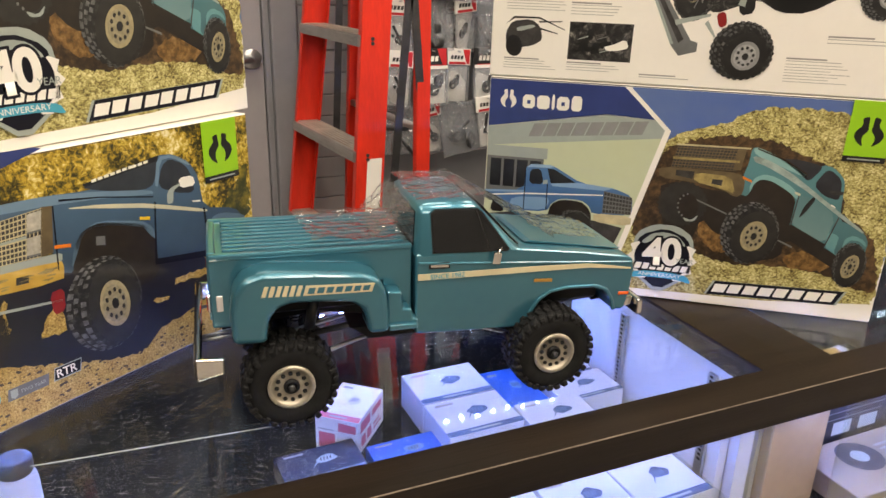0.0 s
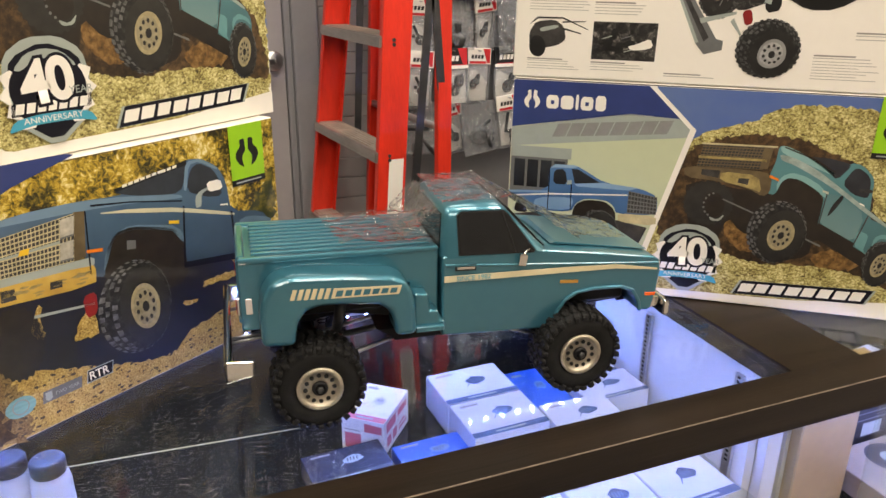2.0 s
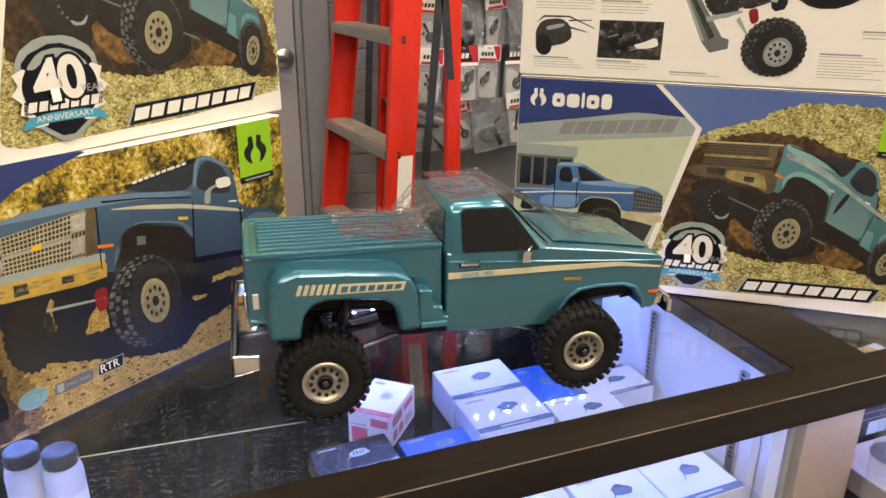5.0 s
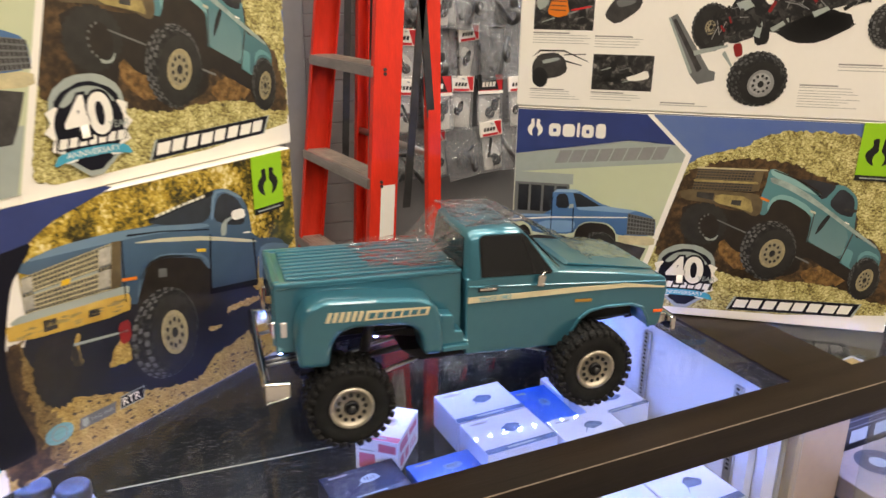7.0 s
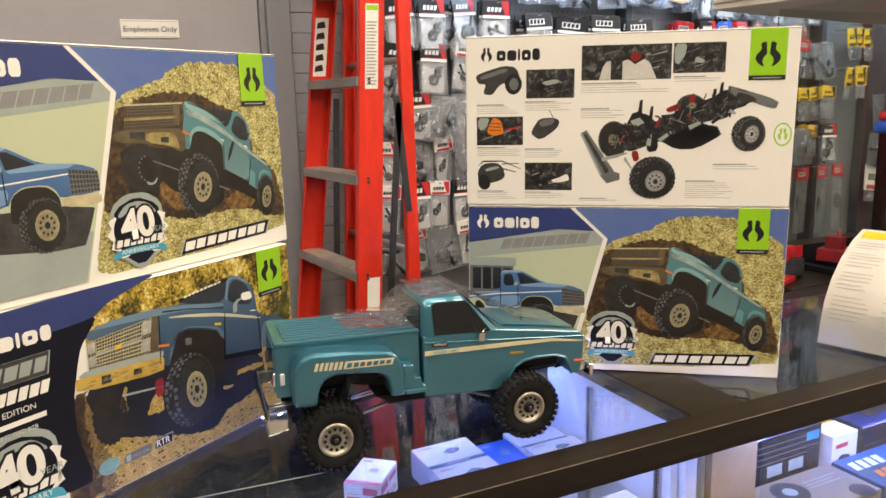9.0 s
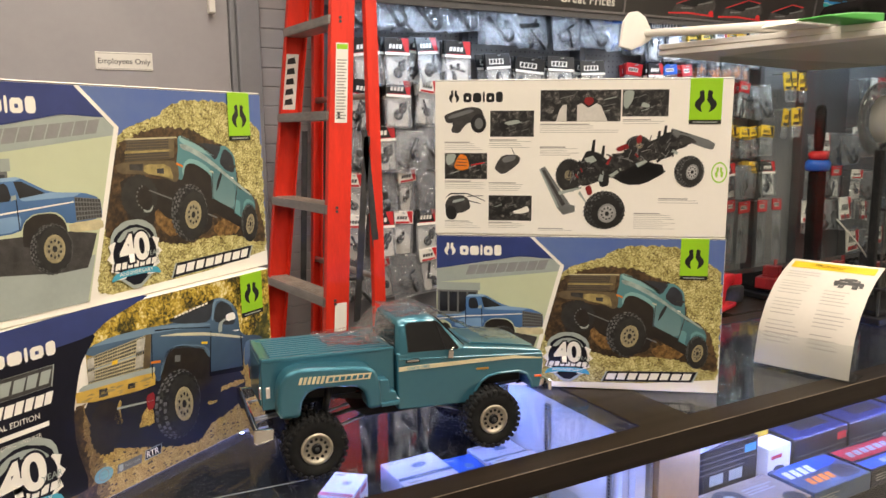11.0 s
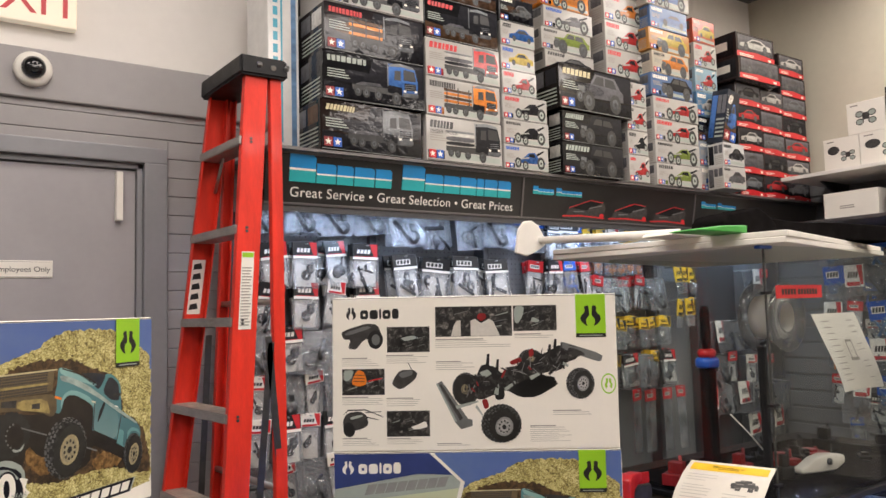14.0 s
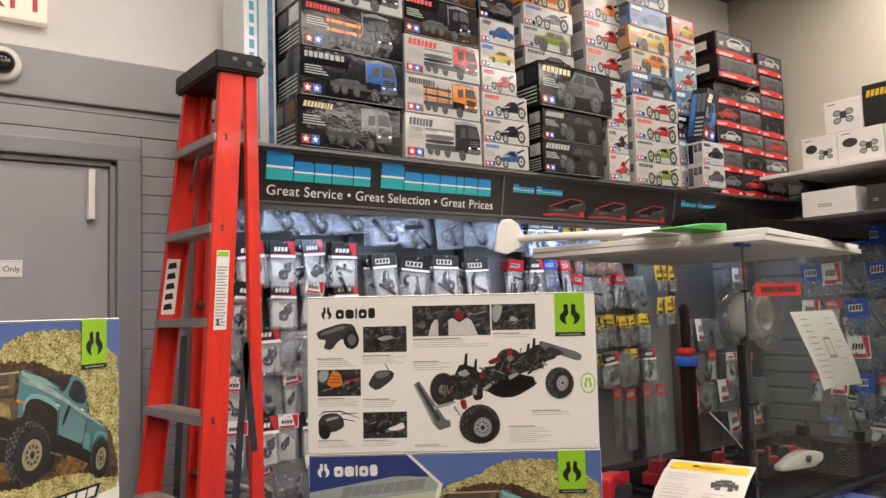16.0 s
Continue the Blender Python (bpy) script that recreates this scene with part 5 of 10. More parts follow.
    for p in blocks(0.060, 0.2445, 0.020, [0.0195] * 8, 0.0022, 0.4):
        ink(c, "printed_fascia_block", "ink_lgrey2", 23, [[(x + 0.005, z + x * 0.09) for x, z in p]])
    porch = ink(c, "printed_porch", "ink_grey", 22, [rect(0.002, 0.150, 0.092, 0.232)])
    for k in range(4):
        part("printed_porch_window", flats([rect(0.008 + k * 0.021, 0.168, 0.025 + k * 0.021, 0.212)], 23), "ink_glass", porch)
    part("printed_porch_roof", flats([rect(0.0015, 0.216, 0.097, 0.233)], 23), "ink_lgrey", porch)
    ink(c, "printed_forecourt", "ink_lgrey", 22, [[(0.001, 0.012), (half(0.012) - 0.004, 0.012), (half(0.085) - 0.004, 0.085), (0.001, 0.080)]])
    maker_logo(c, 0.016, 0.291, 0.026, 24, "ink_white")
    ink(c, "printed_blue_shadow", "ink_char", 23, [soft([(0.001, 0.085), (0.20, 0.062), (0.214, 0.090), (0.226, 0.124), (0.001, 0.128)], 1)])
    bt = ink(c, "printed_blue_truck", "paint_blue", 24, [soft([(0.001, 0.1605), (0.064, 0.1640), (0.0645, 0.2000), (0.0725, 0.2070), (0.1030, 0.2080), (0.1120, 0.2050), (0.1530, 0.1830), (0.2060, 0.1795), (0.2345, 0.1690), (0.2360, 0.1390), (0.1750, 0.1350), (0.1690, 0.1480), (0.1560, 0.1560), (0.1240, 0.1560), (0.1100, 0.1470), (0.1030, 0.1320), (0.0360, 0.1300), (0.0300, 0.1430), (0.0150, 0.1500), (0.001, 0.1460)], 1)])
    part("printed_blue_hood", flats([[(0.1040, 0.1795), (0.1530, 0.1835), (0.2040, 0.1795), (0.1900, 0.1745), (0.1100, 0.1745)]], 25), "paint_blue_light", bt)
    part("printed_blue_roof", flats([[(0.066, 0.2010), (0.0730, 0.2070), (0.1030, 0.2080), (0.1100, 0.2055), (0.1020, 0.2030), (0.0730, 0.2020)]], 25), "paint_blue_light", bt)
    part("printed_blue_bed_rail", flats([[(0.001, 0.1600), (0.064, 0.1640), (0.064, 0.1605), (0.001, 0.1565)]], 25), "paint_blue_light", bt)
    part("printed_blue_flank", flats([soft([(0.040, 0.1330), (0.100, 0.1340), (0.106, 0.1480), (0.103, 0.1560), (0.046, 0.1520)], 1)], 25), "paint_blue_light", bt)
    part("printed_blue_stripe", flats([[(0.001, 0.1520), (0.0650, 0.1600), (0.1890, 0.1680), (0.1890, 0.1662), (0.0650, 0.1575), (0.001, 0.1500)]], 26), "ink_white", bt)
    part("printed_blue_arch", flats([soft([(0.1050, 0.1290), (0.1090, 0.1450), (0.1250, 0.1545), (0.1550, 0.1540), (0.1680, 0.1450), (0.1740, 0.1340), (0.1740, 0.1120), (0.1050, 0.1080)], 1)], 25), "ink_under", bt)
    part("printed_blue_arch", flats([soft([(0.0110, 0.1250), (0.0130, 0.1400), (0.0200, 0.1440), (0.0290, 0.1380), (0.0340, 0.1250)], 1)], 25), "ink_under", bt)
    for q in ([(0.0645, 0.1960), (0.0660, 0.1960), (0.0660, 0.1330), (0.0645, 0.1330)], [(0.1000, 0.1780), (0.1015, 0.1780), (0.1025, 0.1350), (0.1010, 0.1350)]):
        part("printed_blue_seam", flats([q], 27), "ink_dark", bt)
    part("printed_blue_windscreen", flats([[(0.0990, 0.2020), (0.1100, 0.2015), (0.1450, 0.1830), (0.1060, 0.1785)]], 26), "ink_glass", bt)
    part("printed_blue_window", flats([soft([(0.0715, 0.1755), (0.0720, 0.1985), (0.0890, 0.2010), (0.0950, 0.1760)], 1)], 26), "ink_glass", bt)
    part("printed_blue_mirror", flats([[(0.0930, 0.1760), (0.1010, 0.1775), (0.1010, 0.1840), (0.0940, 0.1830)]], 28), "ink_lgrey", bt)
    grille_print(c, [(0.1905, 0.1385), (0.2350, 0.1395), (0.2340, 0.1675), (0.1900, 0.1740)], 25, 5, 9, "ink_grey")
    ink(c, "printed_blue_bumper", "ink_tan", 25, [soft([(0.1770, 0.1370), (0.2360, 0.1375), (0.2365, 0.1215), (0.1780, 0.1225)], 1)])
    wheel_print(c, 0.147, 0.103, 0.034, 0.037, 27)
    badge(c, 0.2905, 0.0735, 0.097, 34)


def side_art(c, h):
    """Steel-blue truck on sand before autumn trees, with a dark text column."""
    k = h / 0.300
    S = lambda *ps: [(x, z * k) for x, z in ps]
    ink(c, "printed_foliage", "foliage", 1, [S((0.20, 0.10), (BW - 0.001, 0.10), (BW - 0.001, 0.2985), (0.20, 0.2985))])
    ink(c, "printed_dark_foliage", "foliage_dark", 2, [soft(S((0.55, 0.17), (0.60, 0.22), (BW - 0.002, 0.235), (BW - 0.002, 0.15), (0.56, 0.14)), 1)])
    ink(c, "printed_sand", "sand", 3, [S((0.15, 0.0015), (BW - 0.001, 0.0015), (BW - 0.001, 0.150), (0.50, 0.150), (0.30, 0.135), (0.17, 0.15))])
    ink(c, "printed_blue_swoosh", "ink_navy", 5, [soft([(0.0468, 0.3035), (0.1320, 0.3073), (0.2490, 0.3102), (0.3383, 0.3090), (0.2938, 0.2960), (0.2493, 0.2818), (0.2151, 0.2579), (0.1856, 0.2332), (0.1522, 0.2268), (0.0384, 0.2478)], 1)])
    for i, (grow, tone) in enumerate(((0.050, "sand_dusk"), (0.026, "dirt"))):
        ink(c, "printed_dusk", tone, 4 + i, [soft(S((0.15, 0.0015), (0.185 + grow, 0.0015), (0.172 + grow, 0.06), (0.168 + grow, 0.11), (0.176 + grow, 0.155), (0.15, 0.155)), 1)])
    ink(c, "printed_dark_column", "ink_dark", 6, [soft([(0.0027, 0.2600), (0.1253, 0.2591), (0.1981, 0.2617), (0.2297, 0.2659), (0.2151, 0.2446), (0.2007, 0.2284), (0.1895, 0.1988), (0.1768, 0.1529), (0.1768, 0.1016), (0.1981, 0.0303), (0.1661, 0.0279), (0.0940, 0.0364), (-0.0271, 0.0632)], 1)])
    ink(c, "printed_shadow", "ink_shade", 7, [soft([(0.1967, 0.1540), (0.2197, 0.1716), (0.3281, 0.1528), (0.3642, 0.1792), (0.4419, 0.1357), (0.5329, 0.1177), (0.5385, 0.0615), (0.4842, 0.0484), (0.4419, 0.0413), (0.4224, 0.0199), (0.3711, 0.0288), (0.3046, 0.0502), (0.2329, 0.0806), (0.2166, 0.0986), (0.2099, 0.1225)], 1)])
    for p in ([(0.2922, 0.0910), (0.3030, 0.1102), (0.3155, 0.1233), (0.3265, 0.1067), (0.3218, 0.0856), (0.3046, 0.0881)], [(0.2466, 0.1158), (0.2552, 0.1415), (0.2641, 0.1486), (0.2596, 0.1305), (0.2626, 0.1075)], [(0.4743, 0.1025), (0.5315, 0.1010), (0.5329, 0.0897), (0.4892, 0.0938), (0.4707, 0.0934)], [(0.4362, 0.0843), (0.4617, 0.0818), (0.4582, 0.0751), (0.4384, 0.0796)]):
        ink(c, "printed_sunlit_patch", "sand", 8, [soft(p, 1)])
    # truck
    ink(c, "printed_body", "paint_steel", 9, [soft([(0.2071, 0.2348), (0.2154, 0.2472), (0.2552, 0.2533), (0.3237, 0.2514), (0.3715, 0.2463), (0.3893, 0.2477), (0.4653, 0.2702), (0.4879, 0.2675), (0.5131, 0.2520), (0.5253, 0.2287), (0.5291, 0.1864), (0.5821, 0.1736), (0.5985, 0.1526), (0.5914, 0.0796), (0.5486, 0.0995), (0.5385, 0.1690), (0.5305, 0.1164), (0.4458, 0.1300), (0.4454, 0.1667), (0.4349, 0.1857), (0.3831, 0.2022), (0.3613, 0.1989), (0.3479, 0.1750), (0.3431, 0.1538), (0.3249, 0.1612), (0.3218, 0.1914)], 1)])
    ink(c, "printed_bonnet", "paint_steel_light", 10, [soft([(0.2137, 0.2460), (0.2552, 0.2533), (0.3237, 0.2514), (0.3881, 0.2424), (0.4524, 0.2280), (0.4564, 0.2218), (0.3868, 0.2334), (0.3281, 0.2393), (0.2537, 0.2437)], 1)])
    ink(c, "printed_pillar", "paint_steel_light", 12, [soft([(0.4577, 0.2330), (0.4653, 0.2675), (0.4874, 0.2672), (0.5141, 0.2498), (0.5113, 0.2474), (0.4860, 0.2633), (0.4693, 0.2627), (0.4622, 0.2290)], 1)])
    ink(c, "printed_arch_light", "paint_steel_light", 10, [soft([(0.3415, 0.1595), (0.3463, 0.1806), (0.3596, 0.2008), (0.3831, 0.2077), (0.4332, 0.1940), (0.4493, 0.1794), (0.4511, 0.1628), (0.4436, 0.1710), (0.4327, 0.1874), (0.3831, 0.2022), (0.3613, 0.1989), (0.3495, 0.1737)], 1)])
    ink(c, "printed_arch_hollow", "ink_under", 10, [soft([(0.3399, 0.1376), (0.3463, 0.1806), (0.3609, 0.2019), (0.3843, 0.2056), (0.4366, 0.1898), (0.4507, 0.1672), (0.4507, 0.1107), (0.3897, 0.1085)], 1)])
    ink(c, "printed_rear_fender", "paint_steel_light", 10, [soft([(0.5385, 0.1690), (0.5587, 0.1721), (0.5991, 0.1592), (0.5979, 0.1462), (0.5601, 0.1589), (0.5448, 0.1246), (0.5342, 0.1233)], 1)])
    ink(c, "printed_windscreen", "ink_glass", 10, [soft([(0.3642, 0.2521), (0.4138, 0.2604), (0.4671, 0.2683), (0.4582, 0.2352), (0.4423, 0.2298), (0.3935, 0.2413)], 1)])
    band = ink(c, "printed_screen_band", "ink_black", 11, [[(0.3682, 0.2545), (0.4671, 0.2700), (0.4658, 0.2628), (0.3724, 0.2510)]])
    for u in range(9):
        a, b = 0.10 + u * 0.085, 0.165 + u * 0.085
        (x0, z0), (x1, z1) = [(0.3707, 0.2541), (0.4666, 0.2660)]
        part("letter_bar", flats([[(x0 + (x1 - x0) * a, z0 + (z1 - z0) * a - 0.0012), (x0 + (x1 - x0) * b, z0 + (z1 - z0) * b - 0.0012), (x0 + (x1 - x0) * b, z0 + (z1 - z0) * b + 0.0022), (x0 + (x1 - x0) * a, z0 + (z1 - z0) * a + 0.0022)]], 12), "ink_white", band)
    ink(c, "printed_window", "ink_glass", 10, [soft([(0.4622, 0.2297), (0.4707, 0.2558), (0.4838, 0.2625), (0.5062, 0.2495), (0.5150, 0.2315), (0.5168, 0.2103), (0.4892, 0.2157)], 1)])
    for q in ([(0.4542, 0.2124), (0.4564, 0.2114), (0.4489, 0.1314), (0.4458, 0.1323)], [(0.5277, 0.1866), (0.5310, 0.1858), (0.5329, 0.1177), (0.5305, 0.1185)], [(0.3300, 0.2388), (0.3316, 0.2385), (0.3268, 0.1624), (0.3249, 0.1635)]):
        ink(c, "printed_seam", "ink_dark", 11, [q])
    ink(c, "printed_sill", "ink_dark", 11, [[(0.4458, 0.1300), (0.4471, 0.1378), (0.5310, 0.1249), (0.5315, 0.1155)]])
    ink(c, "printed_bonnet_line", "ink_dark", 11, [[(0.3383, 0.2439), (0.3877, 0.2359), (0.4542, 0.2197), (0.4533, 0.2182), (0.3877, 0.2343), (0.3383, 0.2414)]])
    ink(c, "printed_stripe", "ink_stripe", 11, [soft([(0.3380, 0.2328), (0.3918, 0.2262), (0.4507, 0.2109), (0.5348, 0.1828), (0.5342, 0.1787), (0.4493, 0.2054), (0.3935, 0.2204)], 1)])
    ink(c, "printed_mirror", "ink_white", 12, [soft([(0.4933, 0.2345), (0.5160, 0.2341), (0.5192, 0.2199), (0.4952, 0.2206)], 1)])
    ink(c, "printed_mirror_arm", "ink_lgrey", 12, [soft([(0.4743, 0.2192), (0.4819, 0.2252), (0.4952, 0.2278), (0.4952, 0.2247), (0.4842, 0.2205), (0.4824, 0.2045), (0.4729, 0.2042)], 1)])
    ink(c, "printed_handle", "ink_white", 12, [[(0.5118, 0.2001), (0.5248, 0.1981), (0.5248, 0.1957), (0.5118, 0.1983)]])
    grille, at = grille_print(c, [(0.2080, 0.1908), (0.3089, 0.1847), (0.3189, 0.2394), (0.2097, 0.2308)], 11, 9, 24, "ink_tan")
    for q in ((0.0, 0.06, 0.11, 0.46), (0.0, 0.54, 0.11, 0.95), (0.84, 0.05, 0.99, 0.46), (0.84, 0.54, 0.99, 0.96)):
        part("printed_headlight", flats([[at(q[0], q[1]), at(q[2], q[1]), at(q[2], q[3]), at(q[0], q[3])]], 13), "ink_lampglass", grille)
        part("printed_headlight_rim", flats([[at(q[0], q[1]), at(q[2], q[1]), at(q[2], q[1] + 0.04), at(q[0], q[1] + 0.04)]], 14), "ink_grey", grille)
    part("printed_centre_bar", flats([[at(0.11, 0.46), at(0.84, 0.46), at(0.84, 0.52), at(0.11, 0.52)]], 13), "ink_lgrey", grille)
    part("printed_emblem", flats([[at(0.40, 0.44), at(0.50, 0.42), at(0.52, 0.56), at(0.42, 0.57)]], 14), "ink_yellow", grille)
    ink(c, "printed_grille_end", "ink_brown", 11, [[(0.3174, 0.2406), (0.3300, 0.2388), (0.3233, 0.1858), (0.3089, 0.1847)]])
    ink(c, "printed_bumper_top", "ink_lgrey", 10, [soft([(0.1881, 0.1860), (0.2040, 0.1913), (0.3108, 0.1842), (0.3332, 0.1829), (0.3319, 0.1717), (0.3092, 0.1754), (0.1998, 0.1779)], 1)])
    ink(c, "printed_bumper", "ink_bumper", 11, [soft([(0.1828, 0.1832), (0.1914, 0.1828), (0.3300, 0.1745), (0.3328, 0.1661), (0.3297, 0.1487), (0.1842, 0.1636)], 1)])
    for p in ([(0.2257, 0.1766), (0.2402, 0.1751), (0.2404, 0.1627), (0.2245, 0.1635)], [(0.2782, 0.1694), (0.2919, 0.1684), (0.2907, 0.1597), (0.2767, 0.1610)]):
        ink(c, "printed_bumper_badge", "ink_char", 12, [p])
    ink(c, "printed_marker", "ink_orange", 12, [[(0.3252, 0.1933), (0.3447, 0.1901), (0.3447, 0.1860), (0.3249, 0.1893)]])
    ink(c, "printed_red_link", "ink_darkred", 9, [soft([(0.3111, 0.1395), (0.3284, 0.1413), (0.3268, 0.1135), (0.3123, 0.1111)], 1)])
    ink(c, "printed_link", "ink_lgrey", 9, [[(0.2549, 0.1378), (0.3249, 0.1278), (0.3240, 0.1252), (0.2540, 0.1343)]])
    ink(c, "printed_script", "ink_yellow", 12, [[(0.4314, 0.1986), (0.4458, 0.1953), (0.4454, 0.1907), (0.4310, 0.1946)]])
    ink(c, "printed_arch_lamp", "ink_grey", 11, [[(0.3760, 0.1898), (0.3877, 0.1872), (0.3864, 0.1764), (0.3748, 0.1787)]])
    ink(c, "printed_far_tyre", "ink_under", 8, [gear(0.2326, 0.1120, 0.028, 0.042 * k, 24, 0.05)])
    wheel_print(c, 0.3757, 0.1030, 0.0505, 0.060 * k, 13, "ink_rim", (0.25, -0.06, 0.72, 0.93), 0.55, 6, 4)
    green_tag(c, 0.535, 0.215 * k, 0.593, h - 0.001, 20)
    rt = ink(c, "printed_plate", "ink_lgrey", 10, [S((0.2985, 0.0315), (0.3325, 0.0315), (0.3355, 0.0470), (0.3015, 0.0470))])
    part("printed_plate_inner", flats([S((0.2998, 0.0326), (0.3317, 0.0326), (0.3342, 0.0459), (0.3023, 0.0459))], 11), "ink_dark", rt)
    lettering("RTR", 0.0140, pose(0.3025, -STEP * 12, 0.0350, 90), "ink_white", rt, "lettering", 0.0, "LEFT", 1.0, 0.0002)
    sb = ink(c, "printed_small_badge", "ink_grey", 10, [S((0.2450, 0.0310), (0.2920, 0.0310), (0.2945, 0.0445), (0.2475, 0.0445))])
    part("printed_shield", flats([S((0.2490, 0.0345), (0.2530, 0.0320), (0.2570, 0.0345), (0.2575, 0.0425), (0.2495, 0.0425))], 11), "ink_lgrey", sb)
    lettering("TWO YEAR", 0.0058, pose(0.2600, -STEP * 12, 0.0360, 90), "ink_lgrey", sb, "lettering", 0.0)
    rb = ink(c, "printed_round_badge", "ink_teal2", 10, [S(*ell(0.2215, 0.0390, 0.0170, 0.0115, 28))])
    part("printed_round_ring", flats([S(*ell(0.2215, 0.0390, 0.0095, 0.0085, 22))], 11), "ink_lgrey2", rb)
    part("printed_round_core", flats([S(*ell(0.2215, 0.0390, 0.0082, 0.0072, 22))], 12), "ink_teal2", rb)
    rng = random.Random(31)
    specks = []
    for _ in range(340):
        x, z = rng.uniform(0.205, BW - 0.012), 0.004 + 0.125 * rng.random() ** 1.4
        r = rng.uniform(0.0006, 0.0026)
        specks.append(jag(ell(x, z, r * 1.5, r * 0.7, 6, rng.uniform(-20, 20)), r * 0.3, rng.randint(0, 999)))
    tagged(part("printed_gravel", flats(specks, 6), "ink_brown", c), kind="stuff")
    glints = []
    for u in range(26):
        x = 0.19 + 0.135 * rng.random()
        z = 0.181 - 0.064 * (x - 0.19) - rng.uniform(0.003, 0.017)
        glints.append(jag(ell(x, z, rng.uniform(0.003, 0.009), rng.uniform(0.0006, 0.0020), 8, -3), 0.0008, u))
    tagged(part("printed_bumper_shine", flats(glints, 12), "ink_bumper_steel", c), kind="stuff")
    maker_logo(c, 0.018, 0.246 * k, 0.028, 8, "ink_white")
    word_mark(c, 0.022, 0.208 * k, 0.118, 0.022, 8, "ink_char", "ink_lgrey", 6, rimmed=True)
    word_mark(c, 0.022, 0.178 * k, 0.118, 0.020, 8, "ink_dark", "ink_white", 8, rimmed=False)
    lettering("SPECIAL EDITION", 0.0115, pose(0.030, -STEP * 9, 0.163 * k, 90), "ink_white", c, "lettering", 0.0)
    ink(c, "printed_model_bar", "ink_white", 8, [rect(0.024, 0.148 * k, 0.132, 0.155 * k)])
    lettering("SCALE ELECTRIC 4WD RTR", 0.0080, pose(0.022, -STEP * 9, 0.136 * k, 90), "ink_white", c, "lettering", 0.0)
    badge(c, 0.086, 0.074 * k, 0.118, 9)
    ink(c, "printed_address", "ink_white", 8, [rect(0.03, 0.006, 0.13, 0.010)])


def back_art(c):
    """White back with photographs, small print and the bare chassis."""
    maker_logo(c, 0.030, 0.290, 0.024, 1, "ink_black", "ink_white")
    photos = [(0.121, 0.219, 0.213, 0.274), (0.226, 0.251, 0.391, 0.312), (0.394, 0.261, 0.487, 0.312), (0.022, 0.128, 0.115, 0.184), (0.119, 0.036, 0.211, 0.093)]
    for i, (x0, z0, x1, z1) in enumerate(photos):
        w, h = x1 - x0, z1 - z0
        p = ink(c, "printed_photo", "mech", 1, [rect(x0, z0, x1, z1)])
        rng = random.Random(i + 4)
        Q = lambda *pts: soft([(x0 + w * a, z0 + h * b) for a, b in pts], 1)
        for _ in range(6):
            a, b, s1, s2 = rng.uniform(0.14, 0.7), rng.uniform(0.12, 0.6), rng.uniform(0.10, 0.24), rng.uniform(0.10, 0.3)
            part("photo_dark", flats([Q((a, b), (a + s1, b + 0.05), (a + s1 * 1.1, b + s2), (a + s1 * 0.3, b + s2 * 1.1))], 2), "ink_black", p)
        for _ in range(5):
            a, b = rng.uniform(0.1, 0.8), rng.uniform(0.15, 0.8)
            part("photo_line", flats([[(x0 + w * a, z0 + h * b), (x0 + w * min(0.98, a + 0.16), z0 + h * (b + 0.08)), (x0 + w * min(0.98, a + 0.16), z0 + h * (b + 0.11)), (x0 + w * a, z0 + h * (b + 0.02))]], 3), ("ink_grey", "ink_lgrey")[rng.random() < 0.4], p)
        if i == 1:
            part("photo_light", flats([[(x0 + w * a, z0 + h * b) for a, b in ((0.20, 0.01), (0.24, 0.40), (0.28, 0.56), (0.33, 0.58), (0.33, 0.01))]], 4), "ink_haze", p)
            part("photo_light", flats([[(x0 + w * a, z0 + h * b) for a, b in ((0.46, 0.01), (0.46, 0.56), (0.52, 0.62), (0.60, 0.46), (0.70, 0.62), (0.76, 0.52), (0.84, 0.01))]], 4), "ink_haze", p)
            part("photo_accent", flats([Q((0.54, 0.66), (0.60, 0.52), (0.67, 0.66), (0.65, 0.80), (0.56, 0.80))], 5), "ink_darkred", p)
        elif i == 2:
            part("photo_light", flats([Q((0.02, 0.98), (0.26, 0.98), (0.22, 0.62), (0.10, 0.3), (0.02, 0.4))], 4), "ink_lgrey", p)
            part("photo_light", flats([Q((0.40, 0.40), (0.55, 0.34), (0.62, 0.44), (0.44, 0.6))], 4), "ink_lgrey", p)
        elif i == 3:
            part("photo_light", flats([Q((0.02, 0.96), (0.30, 0.97), (0.22, 0.62), (0.06, 0.5))], 4), "ink_lgrey", p)
            part("photo_accent", flats([Q((0.22, 0.44), (0.40, 0.32), (0.60, 0.42), (0.54, 0.86), (0.40, 0.98), (0.30, 0.80))], 5), "ink_orange", p)
            for u in range(3):
                part("photo_fin", flats([Q((0.27, 0.52 + u * 0.12), (0.54, 0.50 + u * 0.12), (0.54, 0.53 + u * 0.12), (0.27, 0.55 + u * 0.12))], 6), "ink_char", p)
            part("photo_accent", flats([Q((0.62, 0.5), (0.95, 0.62), (0.95, 0.66), (0.62, 0.56))], 5), "ink_red", p)
        elif i == 0:
            part("photo_light", flats([Q((0.30, 0.55), (0.60, 0.66), (0.72, 0.58), (0.44, 0.42))], 4), "ink_lgrey", p)
        else:
            part("photo_light", flats([Q((0.56, 0.40), (0.70, 0.46), (0.90, 0.62), (0.96, 0.40), (0.80, 0.32), (0.62, 0.30))], 4), "ink_white", p)
